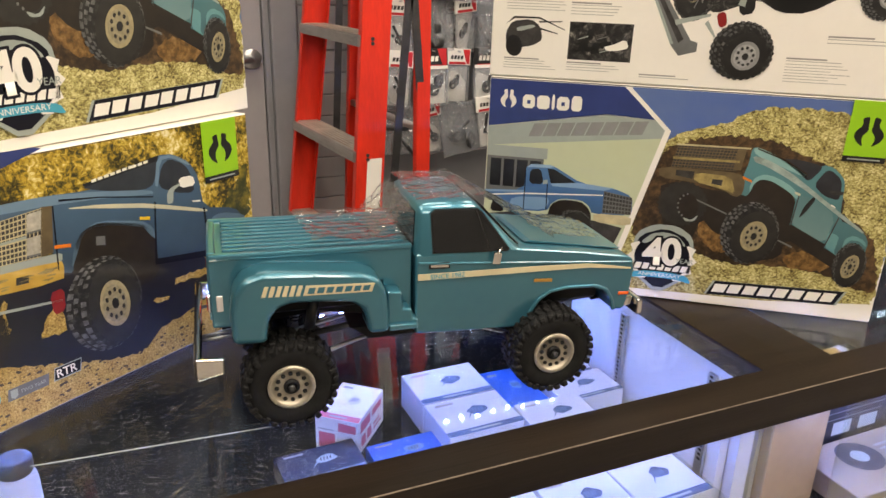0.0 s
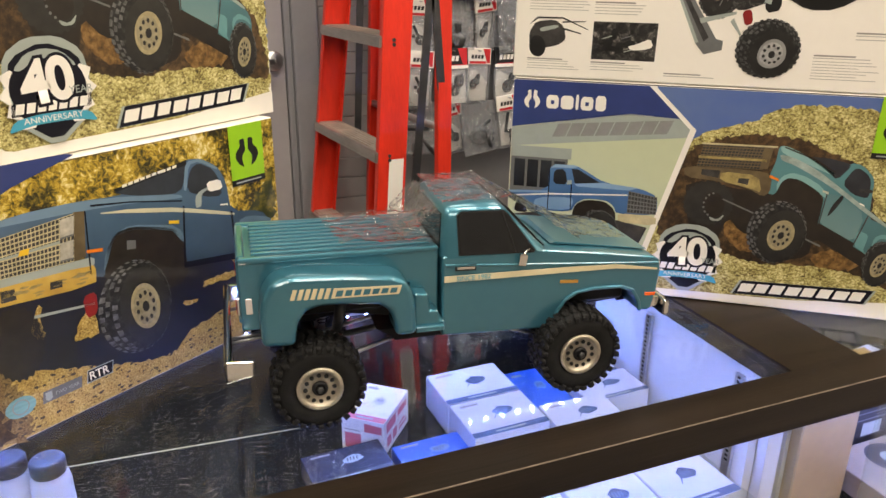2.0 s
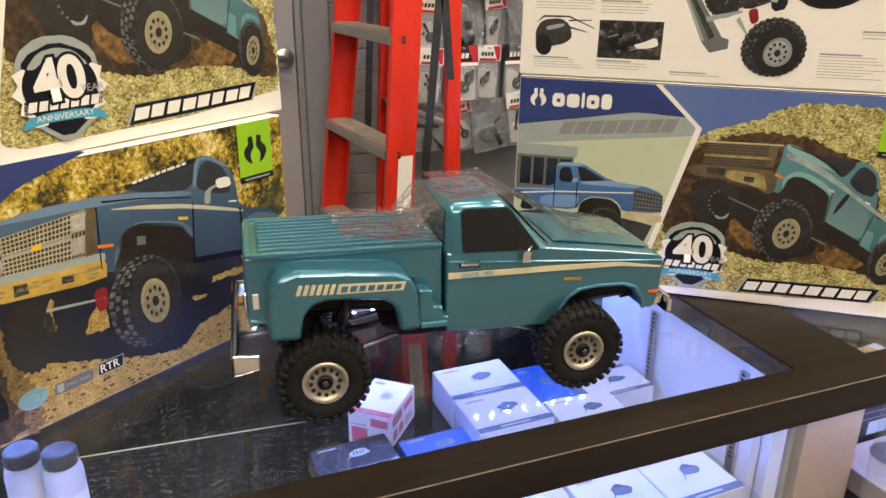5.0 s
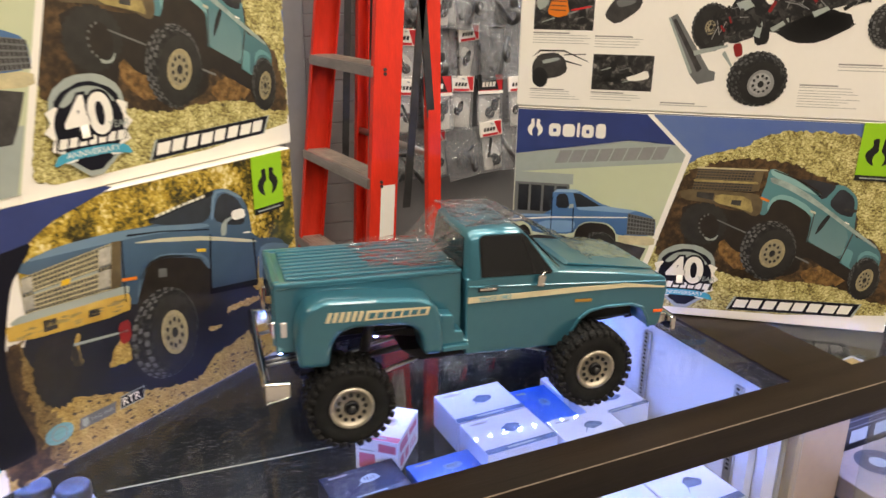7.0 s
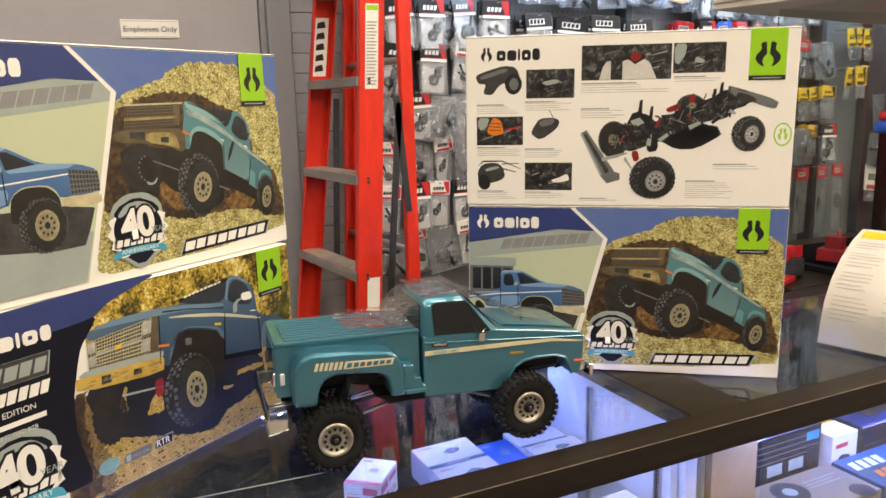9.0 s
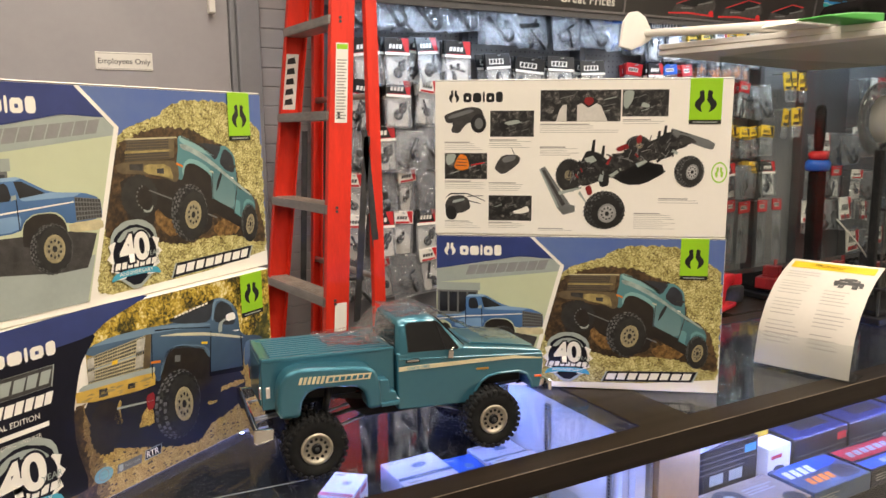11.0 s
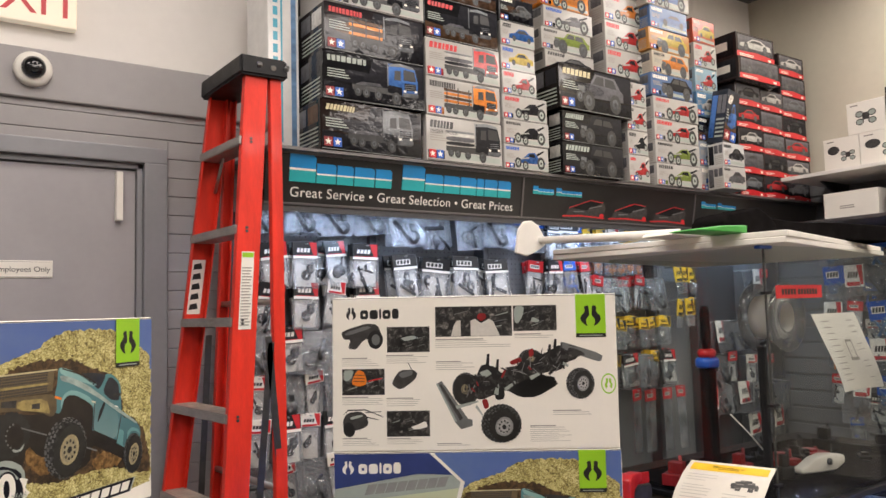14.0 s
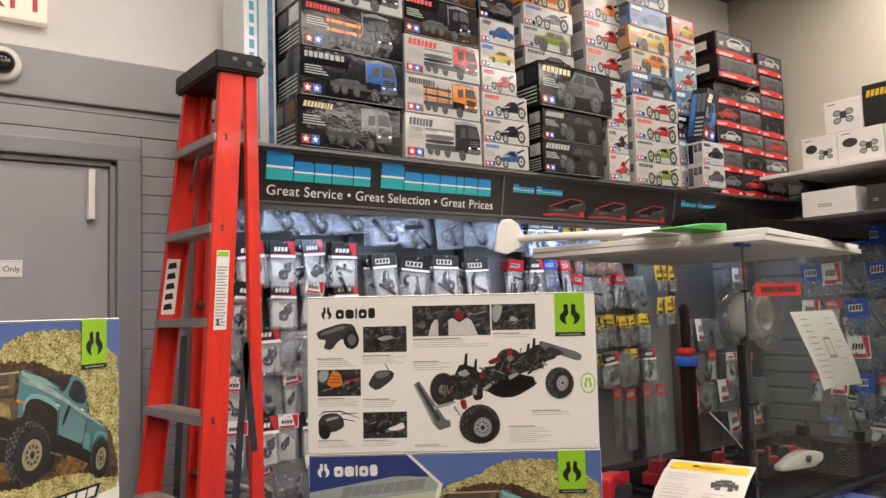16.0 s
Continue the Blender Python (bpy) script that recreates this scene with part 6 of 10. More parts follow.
    ctl = ink(c, "printed_transmitter", "ink_char", 1, [soft([(0.0197, 0.2632), (0.0330, 0.2700), (0.0772, 0.2830), (0.1015, 0.2796), (0.1108, 0.2534), (0.0947, 0.2439), (0.0769, 0.2495), (0.0667, 0.2427), (0.0545, 0.2259), (0.0352, 0.2288), (0.0426, 0.2479), (0.0256, 0.2485)], 1)])
    part("printed_steering_wheel", flats([ell(0.096, 0.247, 0.0165, 0.020, 20)], 2), "ink_black", ctl)
    part("printed_wheel_face", flats([ell(0.097, 0.247, 0.009, 0.012, 16)], 3), "ink_grey", ctl)
    part("printed_grip_shine", flats([soft([(0.0281, 0.2624), (0.0772, 0.2779), (0.0891, 0.2731), (0.0327, 0.2556)], 1)], 2), "ink_grey", ctl)
    rc = ink(c, "printed_receiver", "ink_char", 1, [soft([(0.1302, 0.1494), (0.1492, 0.1369), (0.1809, 0.1596), (0.1864, 0.1739), (0.1768, 0.1812), (0.1478, 0.1802), (0.1356, 0.1633)], 1)])
    part("printed_receiver_top", flats([soft([(0.1456, 0.1702), (0.1526, 0.1772), (0.1765, 0.1792), (0.1743, 0.1693), (0.1523, 0.1627)], 1)], 2), "ink_grey", rc)
    part("printed_aerial", flats([[(0.1721, 0.1816), (0.1655, 0.1959), (0.1666, 0.1959), (0.1743, 0.1817)]], 2), "ink_black", rc)
    mo = ink(c, "printed_motor", "ink_char", 1, [soft([(0.0227, 0.0738), (0.0324, 0.0900), (0.0615, 0.0939), (0.0757, 0.0843), (0.0802, 0.0651), (0.0676, 0.0557), (0.0389, 0.0499), (0.0243, 0.0549)], 1)])
    part("printed_motor_face", flats([ell(0.037, 0.053, 0.013, 0.017, 18, 10)], 2), "ink_black", mo)
    part("printed_motor_shine", flats([soft([(0.0392, 0.0809), (0.0660, 0.0865), (0.0685, 0.0823), (0.0414, 0.0746)], 1)], 2), "ink_lgrey", mo)
    for q in ([(0.0227, 0.0853), (0.0348, 0.0971), (0.0736, 0.0974), (0.1117, 0.0810), (0.1117, 0.0797), (0.0736, 0.0950), (0.0361, 0.0944)], [(0.0733, 0.0913), (0.1073, 0.0926), (0.1070, 0.0913), (0.0733, 0.0892)], [(0.0757, 0.0820), (0.1018, 0.0750), (0.1018, 0.0737), (0.0757, 0.0793)]):
        part("printed_wire", flats([q], 2), "ink_black", mo)
    for i, (x0, z0, x1, z1, rows) in enumerate(((0.022, 0.189, 0.112, 0.206, 4), (0.119, 0.194, 0.213, 0.211, 4), (0.226, 0.226, 0.391, 0.244, 4), (0.396, 0.244, 0.487, 0.253, 2), (0.022, 0.106, 0.115, 0.122, 4), (0.119, 0.102, 0.211, 0.119, 4), (0.022, 0.014, 0.110, 0.032, 4), (0.119, 0.016, 0.20, 0.030, 3), (0.226, 0.178, 0.312, 0.196, 4), (0.425, 0.018, 0.512, 0.056, 8), (0.474, 0.078, 0.57, 0.088, 2), (0.226, 0.010, 0.31, 0.016, 1))):
        t = tagged(ink(c, "printed_text", "ink_text2", 1, bars(x0, z0, x1, z1, rows, 0.22, 0.35, i)), kind="stuff")
        part("printed_heading", flats([rect(x0, z1, x0 + (x1 - x0) * 0.62, z1 + 0.0022)], 1), "ink_text", t)
    # the chassis
    bp = ink(c, "printed_bumper_bar", "ink_grey", 2, [[(0.2256, 0.1492), (0.2376, 0.1561), (0.2925, 0.0745), (0.3021, 0.0720), (0.3024, 0.0592), (0.2782, 0.0521), (0.2646, 0.0673)]])
    part("printed_bumper_dark", flats([[(0.2322, 0.1470), (0.2367, 0.1490), (0.2822, 0.0761), (0.2756, 0.0703)]], 3), "ink_char", bp)
    part("printed_bumper_shine", flats([[(0.2256, 0.1492), (0.2285, 0.1510), (0.2690, 0.0690), (0.2646, 0.0673)]], 3), "ink_lgrey", bp)
    frame_ob = ink(c, "printed_chassis", "mech", 3, [soft([(0.2987, 0.1395), (0.3142, 0.1705), (0.3247, 0.1916), (0.3556, 0.1837), (0.3649, 0.1690), (0.3955, 0.1849), (0.4330, 0.2031), (0.4636, 0.2138), (0.4941, 0.2273), (0.5260, 0.2146), (0.5306, 0.1997), (0.5045, 0.1915), (0.4981, 0.1791), (0.4619, 0.1709), (0.4374, 0.1624), (0.4786, 0.1510), (0.4892, 0.1462), (0.4417, 0.1186), (0.4053, 0.1176), (0.3737, 0.1356), (0.3491, 0.1242), (0.3208, 0.1133), (0.3034, 0.1215)], 1)])
    ink(c, "printed_tail_bar", "ink_grey", 4, [soft([(0.4932, 0.2372), (0.5125, 0.2315), (0.5839, 0.2079), (0.5794, 0.1917), (0.5591, 0.1969), (0.5117, 0.2150), (0.4949, 0.2229)], 1)])
    ink(c, "printed_tail_dark", "ink_char", 5, [soft([(0.5118, 0.2248), (0.5361, 0.2171), (0.5477, 0.2070), (0.5259, 0.2026), (0.5069, 0.2126)], 1)])
    for p in ([(0.3850, 0.1330), (0.4150, 0.1155), (0.4840, 0.1460), (0.4780, 0.1640), (0.4220, 0.1610)], [(0.3142, 0.1705), (0.3247, 0.1916), (0.3536, 0.1836), (0.3676, 0.1692), (0.3640, 0.1453), (0.3398, 0.1340), (0.3160, 0.1394)], [(0.3758, 0.1348), (0.4374, 0.1692), (0.4587, 0.1663), (0.4899, 0.1485), (0.4417, 0.1186), (0.4053, 0.1199)], [(0.3919, 0.1825), (0.4237, 0.1958), (0.4381, 0.1809), (0.4035, 0.1579)], [(0.4636, 0.2138), (0.4941, 0.2319), (0.5069, 0.2148), (0.4981, 0.1822), (0.4719, 0.1805)], [(0.3472, 0.1382), (0.3693, 0.1495), (0.3729, 0.1166), (0.3536, 0.1117)]):
        part("printed_dark_block", flats([soft(p, 1)], 4), "ink_black", frame_ob)
    for p in ([(0.3190, 0.1730), (0.3368, 0.1792), (0.3455, 0.1691), (0.3285, 0.1605)], [(0.3711, 0.1378), (0.3936, 0.1537), (0.3981, 0.1492), (0.3757, 0.1324)], [(0.4253, 0.1626), (0.4450, 0.1710), (0.4494, 0.1666), (0.4297, 0.1550)], [(0.3491, 0.1264), (0.3547, 0.1480), (0.3609, 0.1475), (0.3584, 0.1238)], [(0.2663, 0.1024), (0.3150, 0.1130), (0.3150, 0.1093), (0.2689, 0.0951)], [(0.3122, 0.1040), (0.3256, 0.0816), (0.3235, 0.0800), (0.3083, 0.0989)], [(0.4989, 0.1935), (0.5102, 0.1864), (0.5077, 0.1818), (0.4957, 0.1866)]):
        part("printed_bright_link", flats([p], 6), "ink_lgrey", frame_ob)
    for p in ([(0.3314, 0.1798), (0.3361, 0.2125), (0.3415, 0.2127), (0.3398, 0.1792)], [(0.3536, 0.1812), (0.3566, 0.2003), (0.3612, 0.2005), (0.3603, 0.1782)], [(0.4660, 0.2139), (0.4686, 0.2308), (0.4736, 0.2309), (0.4728, 0.2141)], [(0.4778, 0.2210), (0.4811, 0.2424), (0.4859, 0.2425), (0.4851, 0.2226)], [(0.4140, 0.1839), (0.4263, 0.1960), (0.4288, 0.1925), (0.4159, 0.1793)]):
        part("printed_post", flats([p], 6), "ink_black", frame_ob)
    for p in ([(0.3820, 0.1947), (0.4051, 0.2051), (0.4122, 0.1964), (0.3900, 0.1871)], [(0.3219, 0.1132), (0.3342, 0.1171), (0.3387, 0.0982), (0.3285, 0.0936)], [(0.4246, 0.2175), (0.4348, 0.2247), (0.4365, 0.2079), (0.4269, 0.2029)]):
        part("printed_red_piece", flats([soft(p, 1)], 7), "ink_darkred", frame_ob)
    rng = random.Random(77)
    links = {"ink_black": [], "ink_char": [], "ink_lgrey2": [], "ink_darkred": []}
    for _ in range(190):
        t = rng.random()
        x, z = 0.290 + 0.215 * t + rng.gauss(0, 0.008), 0.138 + 0.068 * t + max(-0.022, min(0.022, rng.gauss(0, 0.011)))
        a, r, w = rng.uniform(0, math.pi), rng.uniform(0.003, 0.011), rng.uniform(0.0008, 0.0030)
        dx, dz = r * math.cos(a), r * math.sin(a)
        color = rng.choices(list(links), (9, 5, 1.2, 0.25))[0]
        if color == "ink_lgrey2":
            w = 0.0006
        links[color].append([(x - dx - w * math.sin(a), z - dz + w * math.cos(a)), (x + dx - w * math.sin(a), z + dz + w * math.cos(a)), (x + dx + w * math.sin(a), z + dz - w * math.cos(a)), (x - dx + w * math.sin(a), z - dz - w * math.cos(a))])
    for i, (color, polys) in enumerate(links.items()):
        tagged(part("printed_linkage", flats(polys, 7 + i * 0.3), color, frame_ob), kind="stuff")
    wheel_print(c, 0.2890, 0.1373, 0.029, 0.036, 2, "ink_char", (-0.05, 0.0, 0.82, 0.9), 0.4, 0, 8)
    wheel_print(c, 0.4288, 0.2006, 0.026, 0.021, 2, "ink_char", (0.1, 0.0, 0.8, 0.85), 0.4, 0, 9)
    wheel_print(c, 0.5338, 0.1466, 0.0305, 0.0335, 9, "ink_lgrey2", (0.20, -0.02, 0.66, 0.80), 0.62, -12, 10)
    wheel_print(c, 0.3635, 0.0612, 0.0435, 0.0440, 9, "ink_lgrey2", (0.14, -0.12, 0.72, 0.82), 0.60, -12, 11)
    green_tag(c, 0.528, 0.245, 0.592, BH - 0.001, 5)
    ci = ink(c, "printed_round_mark", "ink_green", 2, [ell(0.594, 0.145, 0.016, 0.022, 26)])
    part("printed_round_inner", flats([ell(0.594, 0.145, 0.0135, 0.019, 26)], 3), "ink_white", ci)
    for s in (-1, 1):
        part("printed_round_bar", flats([soft([(0.594 + s * a, 0.145 + b) for a, b in ((0.001, 0.012), (0.006, 0.010), (0.005, 0.002), (0.009, 0.0), (0.006, -0.012), (0.002, -0.006), (0.004, -0.001), (0.001, 0.003))], 1)], 4), "ink_green", ci)


AR = math.degrees(math.atan2(1.047 - 1.404, 2.405 - 1.908))
ROLL = 0.6
SEAT = BW * math.sin(radians(ROLL))
c1 = carton(pose(1.905, 1.4062, TOP - 0.0015 + SEAT, 0, ROLL, AR) @ Matrix.Diagonal((1, 1, 1.018, 1)), "glossy model truck carton printed with two pickup trucks")
front_art(c1)
nudge(c1, lambda x, z: (x, z - 0.0055 * min(1, max(0, z / 0.05)) * min(1, max(0, (0.327 - z) / 0.03))))
c2 = carton(pose(1.906, 1.4050, TOP - 0.0003 + BH * 1.018 + SEAT, 0, ROLL, AR) @ Matrix.Diagonal((1, 1, 0.988, 1)), "white model truck carton showing a bare printed chassis")
back_art(c2)
nudge(c2, lambda x, z: (x - 0.003 * min(1, max(0, x / 0.05)), z - 0.0075 * min(1, max(0, z / 0.05)) * min(1, max(0, (0.325 - z) / 0.03))))
LH = 0.304
AL = 33.5
c3 = carton(pose(1.534 - BW * math.cos(radians(AL)), 1.409 - BW * math.sin(radians(AL)), TOP - 0.0015, 0, 0, AL), "glossy model truck carton printed with a blue truck on sand", LH)
side_art(c3, LH)
nudge(c3, lambda x, z: (x - (0.009 if x < 0.43 else 0.004) * min(1, max(0, (x - 0.14) / 0.06)), z + 0.003 * min(1, max(0, z / 0.05)) * min(1, max(0, (0.296 - z) / 0.03))))
AL2 = 34.2
copy_thing(c1, pose(1.542 - BW * math.cos(radians(AL2)), 1.438 - BW * math.sin(radians(AL2)), TOP - 0.0005 + LH, 0, 0, AL2))

# ---- the model truck on the counter ----
TH = math.degrees(math.atan2(-0.035, 0.315))
truck = thing("model_truck", "teal stepside model pickup truck with cream stripes on big knobbly tyres", "model truck", pose(1.515, 1.083, TOP - 0.0015, 0, 0, TH))
# local axes: x ahead from the rear axle, y away from the shown side, z up; the middle plane is y = 0.104
MID = 0.104
mir = lambda y: 2 * MID - y


def both(fn):
    """Builds a piece on the shown side and its mirror image."""
    for y_of, s in ((lambda y: y, 1), (mir, -1)):
        fn(y_of, s)


# wheels
def tyre_mesh():
    bm = lathe([(0.0262, 0.005), (0.031, 0.0005), (0.044, 0.0), (0.0505, 0.0035), (0.0530, 0.010), (0.0535, 0.024), (0.0530, 0.038), (0.0505, 0.0445), (0.044, 0.048), (0.031, 0.0475), (0.0262, 0.044)], 40, caps=False)
    return mesh_of(bm, "tyre", "rubber")


def tread_mesh():
    """Staggered tread blocks and shoulder lugs."""
    bm, n = bmesh.new(), 30
    for k in range(n):
        a = 360.0 * k / n
        for j, (y0, y1, da) in enumerate(((-0.0005, 0.0115, 0), (0.0125, 0.0235, 6), (0.0245, 0.0355, 0), (0.0365, 0.0485, 6))):
            m = pose(0, 0, 0, 0, a + da, 0)
            add_box(bm, -0.0036, y0, 0.0495, 0.0036, y1, 0.0562 if j in (1, 2) else 0.0550, 0.0010, 1, m @ pose(0, 0, 0, 0, 0, (-14, 10, -10, 14)[j]))
        for y0, y1 in ((-0.0018, 0.002), (0.046, 0.0498)):
            low = 0.0462 if k % 2 else 0.0485
            add_box(bm, -0.0030, y0, low, 0.0030, y1, 0.0535, 0.0009, 1, pose(0, 0, 0, 0, a + (0 if y0 < 0 else 6), 0))
    return mesh_of(bm, "tread", "rubber")


def rim_mesh():
    prof = [(0.0295, 0.046), (0.0295, 0.006), (0.0308, 0.003), (0.0308, -0.0005), (0.0262, -0.0008), (0.0248, 0.0010), (0.0242, 0.0036), (0.0132, 0.0030), (0.0100, 0.0046), (0.0005, 0.0046)]
    bm = lathe(prof, 40, caps=False)
    for k in range(20):
        a = 2 * math.pi * k / 20
        rod((0.0285 * math.cos(a), -0.0018, 0.0285 * math.sin(a)), (0.0285 * math.cos(a), 0.0005, 0.0285 * math.sin(a)), 0.0011, 6, bm)
    bmesh.ops.scale(bm, vec=(0.89, 1, 0.89), verts=bm.verts)
    return mesh_of(bm, "rim", "rim")


def holes_mesh():
    bm = bmesh.new()
    for k in range(12):
        a = 2 * math.pi * (k + 0.5) / 12
        rod((0.0190 * math.cos(a), 0.0020, 0.0190 * math.sin(a)), (0.0190 * math.cos(a), 0.0050, 0.0190 * math.sin(a)), 0.0029, 14, bm)
    bmesh.ops.scale(bm, vec=(0.89, 1, 0.89), verts=bm.verts)
    return mesh_of(bm, "rim_hole", "hole")


ty, td, ri, ho = tyre_mesh(), tread_mesh(), rim_mesh(), holes_mesh()
hub_me = mesh_of(lathe([(0.0092, 0.0062), (0.0092, 0.0008), (0.0080, -0.0006), (0.0058, -0.001), (0.0054, 0.001), (0.0, 0.001)], 16), "hub", "black_plastic")
nut_me = mesh_of(lathe([(0.0042, 0.002), (0.0042, -0.0035), (0.0030, -0.0042), (0.0, -0.0042)], 6), "wheel_nut", "grey_metal")
for ax in (0.0, 0.321):
    for side in (0, 1):
        w = part("wheel", lathe([(0.012, 0.010), (0.012, 0.040), (0.0, 0.040)], 16), "black_plastic", truck, "knobbly black tyre on a satin beadlock rim")
        w.matrix_basis = (pose(ax, 0.0035, 0.0541, 0, 13 * (1 + ax * 3)) if side == 0 else pose(ax, 2 * MID - 0.0035, 0.0541, 0, 20, 180)) @ Matrix.Diagonal((0.972, 0.90, 0.972, 1))
        part("tyre", ty, None, w, "black rubber tyre with tall lugs")
        tagged(part("tread_block", td, None, w), kind="stuff")
        r = part("rim", ri, None, w, "satin chrome rim")
        part("rim_hole", ho, None, w)
        part("hub", hub_me, None, w)
        part("wheel_nut", nut_me, None, w)

# cab, bonnet and front wings: one moulded shell with an arch cut in it
lower = [(0.1495, 0.089), (0.200, 0.086), (0.288, 0.082), (0.294, 0.090), (0.299, 0.104), (0.308, 0.117), (0.322, 0.1255), (0.345, 0.1285), (0.380, 0.1270), (0.396, 0.121), (0.405, 0.108), (0.409, 0.093), (0.424, 0.090), (0.429, 0.094), (0.434, 0.118), (0.436, 0.146), (0.434, 0.159), (0.426, 0.1645), (0.360, 0.1755), (0.280, 0.1865), (0.262, 0.1890), (0.1495, 0.1900)]
bm = prism(lower, 0.030, mir(0.030), 0.0045, 3)
body = part("body_shell", bm, "teal", truck, "glossy metallic teal polycarbonate shell")
# raised lip round each front arch
def arch_lip(y_of, s):
    lip = [(0.286, 0.082), (0.294, 0.104), (0.305, 0.120), (0.320, 0.1295), (0.345, 0.1325), (0.382, 0.131), (0.400, 0.124), (0.410, 0.108), (0.414, 0.092), (0.409, 0.092), (0.405, 0.108), (0.396, 0.121), (0.380, 0.127), (0.345, 0.1285), (0.322, 0.1255), (0.308, 0.117), (0.299, 0.104), (0.292, 0.085)]
    a, b = sorted((y_of(0.0272), y_of(0.0315)))
    part("arch_lip", prism(lip, a, b, 0.001, 1), "teal", body)
    a, b = sorted((y_of(0.0285), y_of(0.0305)))
    part("belt_crease", prism([(0.152, 0.1775), (0.432, 0.1545), (0.432, 0.1575), (0.152, 0.181)], a, b, 0.0008, 1), "teal", body)
    # stripe down the side, tapering to the nose
    a, b = sorted((y_of(0.0287), y_of(0.0279)))
    st = part("side_stripe", prism([(0.1515, 0.1585), (0.300, 0.1560), (0.372, 0.1545), (0.430, 0.1475), (0.430, 0.1495), (0.372, 0.1600), (0.300, 0.1630), (0.1515, 0.1662)], a, b), "cream", body, "cream painted stripe")
    hd = part("door_handle", prism([(0.166, 0.1735), (0.188, 0.1725), (0.188, 0.1765), (0.166, 0.1775)], *sorted((y_of(0.0285), y_of(0.0262))), 0.0006, 1), "chrome", body, "chrome door handle")
    part("handle_recess", prism([(0.1645, 0.1715), (0.190, 0.1705), (0.190, 0.1782), (0.1645, 0.1792)], *sorted((y_of(0.0290), y_of(0.0286)))), "ink_black", body)
    part("fender_script", prism([(0.298, 0.1425), (0.322, 0.1405), (0.322, 0.1445), (0.298, 0.1462)], *sorted((y_of(0.0289), y_of(0.0281)))), "decal_gold", body, "small gold script badge")
    part("side_marker", prism([(0.416, 0.113), (0.4305, 0.112), (0.431, 0.1165), (0.416, 0.1172)], *sorted((y_of(0.0289), y_of(0.0274))), 0.0005, 1), "amber", body, "amber side marker")
    part("corner_lamp", prism([(0.4260, 0.094), (0.4370, 0.096), (0.4385, 0.108), (0.4300, 0.107)], *sorted((y_of(0.030), y_of(0.036))), 0.0008, 1), "chrome", body, "chrome bumper end")
    mr = part("wing_mirror", prism([(0.2400, 0.1730), (0.2500, 0.1715), (0.2520, 0.1860), (0.2420, 0.1875)], *sorted((y_of(0.0215), y_of(0.0255))), 0.001, 2), "chrome", truck, "chrome wing mirror")
    part("mirror_arm", rod((0.247, y_of(0.0235), 0.1865), (0.2555, y_of(0.0300), 0.1905), 0.0014, 8), "chrome", mr)
    part("mirror_arm", rod((0.247, y_of(0.0235), 0.1740), (0.2540, y_of(0.0300), 0.1770), 0.0012, 8), "chrome", mr)
    # side window, set in the leaning upper side
    yl = lambda z: 0.0305 + (z - 0.188) * 0.205
    wn = [(0.1700, 0.1905), (0.2600, 0.1865), (0.2625, 0.1890), (0.2300, 0.2335), (0.2250, 0.2375), (0.1750, 0.2390), (0.1695, 0.2350)]
    for nm, grow, off, mt in (("window_surround", 1.06, 0.0000, "teal"), ("window_seal", 1.03, 0.0006, "ink_black"), ("side_window", 0.985, 0.0012, "smoke")):
        b = bmesh.new()
        cx, cz = 0.2095, 0.2115
        ring = [(cx + (x - cx) * grow, cz + (z - cz) * grow) for x, z in wn]
        vo = [b.verts.new((x, y_of(yl(z) - 0.0006 - off), z)) for x, z in ring]
        vi = [b.verts.new((x, y_of(yl(z) + 0.002), z)) for x, z in ring]
        b.faces.new(vo)
        for i in range(len(ring)):
            b.faces.new((vo[i], vo[(i + 1) % len(ring)], vi[(i + 1) % len(ring)], vi[i]))
        bmesh.ops.recalc_face_normals(b, faces=b.faces)
        part(nm, b, mt, body, "smoked side window" if mt == "smoke" else "")
    b = bmesh.new()
    b.faces.new([b.verts.new((x, y_of(yl(z) - 0.0022), z)) for x, z in ((0.2385, 0.1880), (0.2398, 0.1880), (0.2242, 0.2365), (0.2228, 0.2365))])
    part("quarter_light_bar", b, "ink_black", body)


both(arch_lip)
lettering("SINCE 1982", 0.0085, pose(0.166, 0.0274, 0.1588, 90), "ink_cyan", body, "lettering", 0.0001)
# upper cab
b = bmesh.new()
zs = [(0.1865, 0.1495, 0.2790, 0.0300), (0.2100, 0.1515, 0.2560, 0.0345), (0.2330, 0.1530, 0.2345, 0.0395), (0.2420, 0.1545, 0.2260, 0.0430), (0.2462, 0.1590, 0.2190, 0.0480), (0.2480, 0.1680, 0.2080, 0.0560)]
rings = []
for z, xa, xb, y in zs:
    r = 0.006
    pts = [(xa + r, y), (xb - r, y), (xb, y + r), (xb + 0.0015, MID), (xb, mir(y) - r), (xb - r, mir(y)), (xa + r, mir(y)), (xa, mir(y) - r), (xa, y + r)]
    rings.append([b.verts.new((px, py, z)) for px, py in pts])
for r0, r1 in zip(rings, rings[1:]):
    for i in range(len(r0)):
        b.faces.new((r0[i], r0[(i + 1) % len(r0)], r1[(i + 1) % len(r0)], r1[i]))
b.faces.new(rings[-1])
bmesh.ops.recalc_face_normals(b, faces=b.faces)
part("cab_roof", b, "teal", truck, "metallic teal cab roof", True)
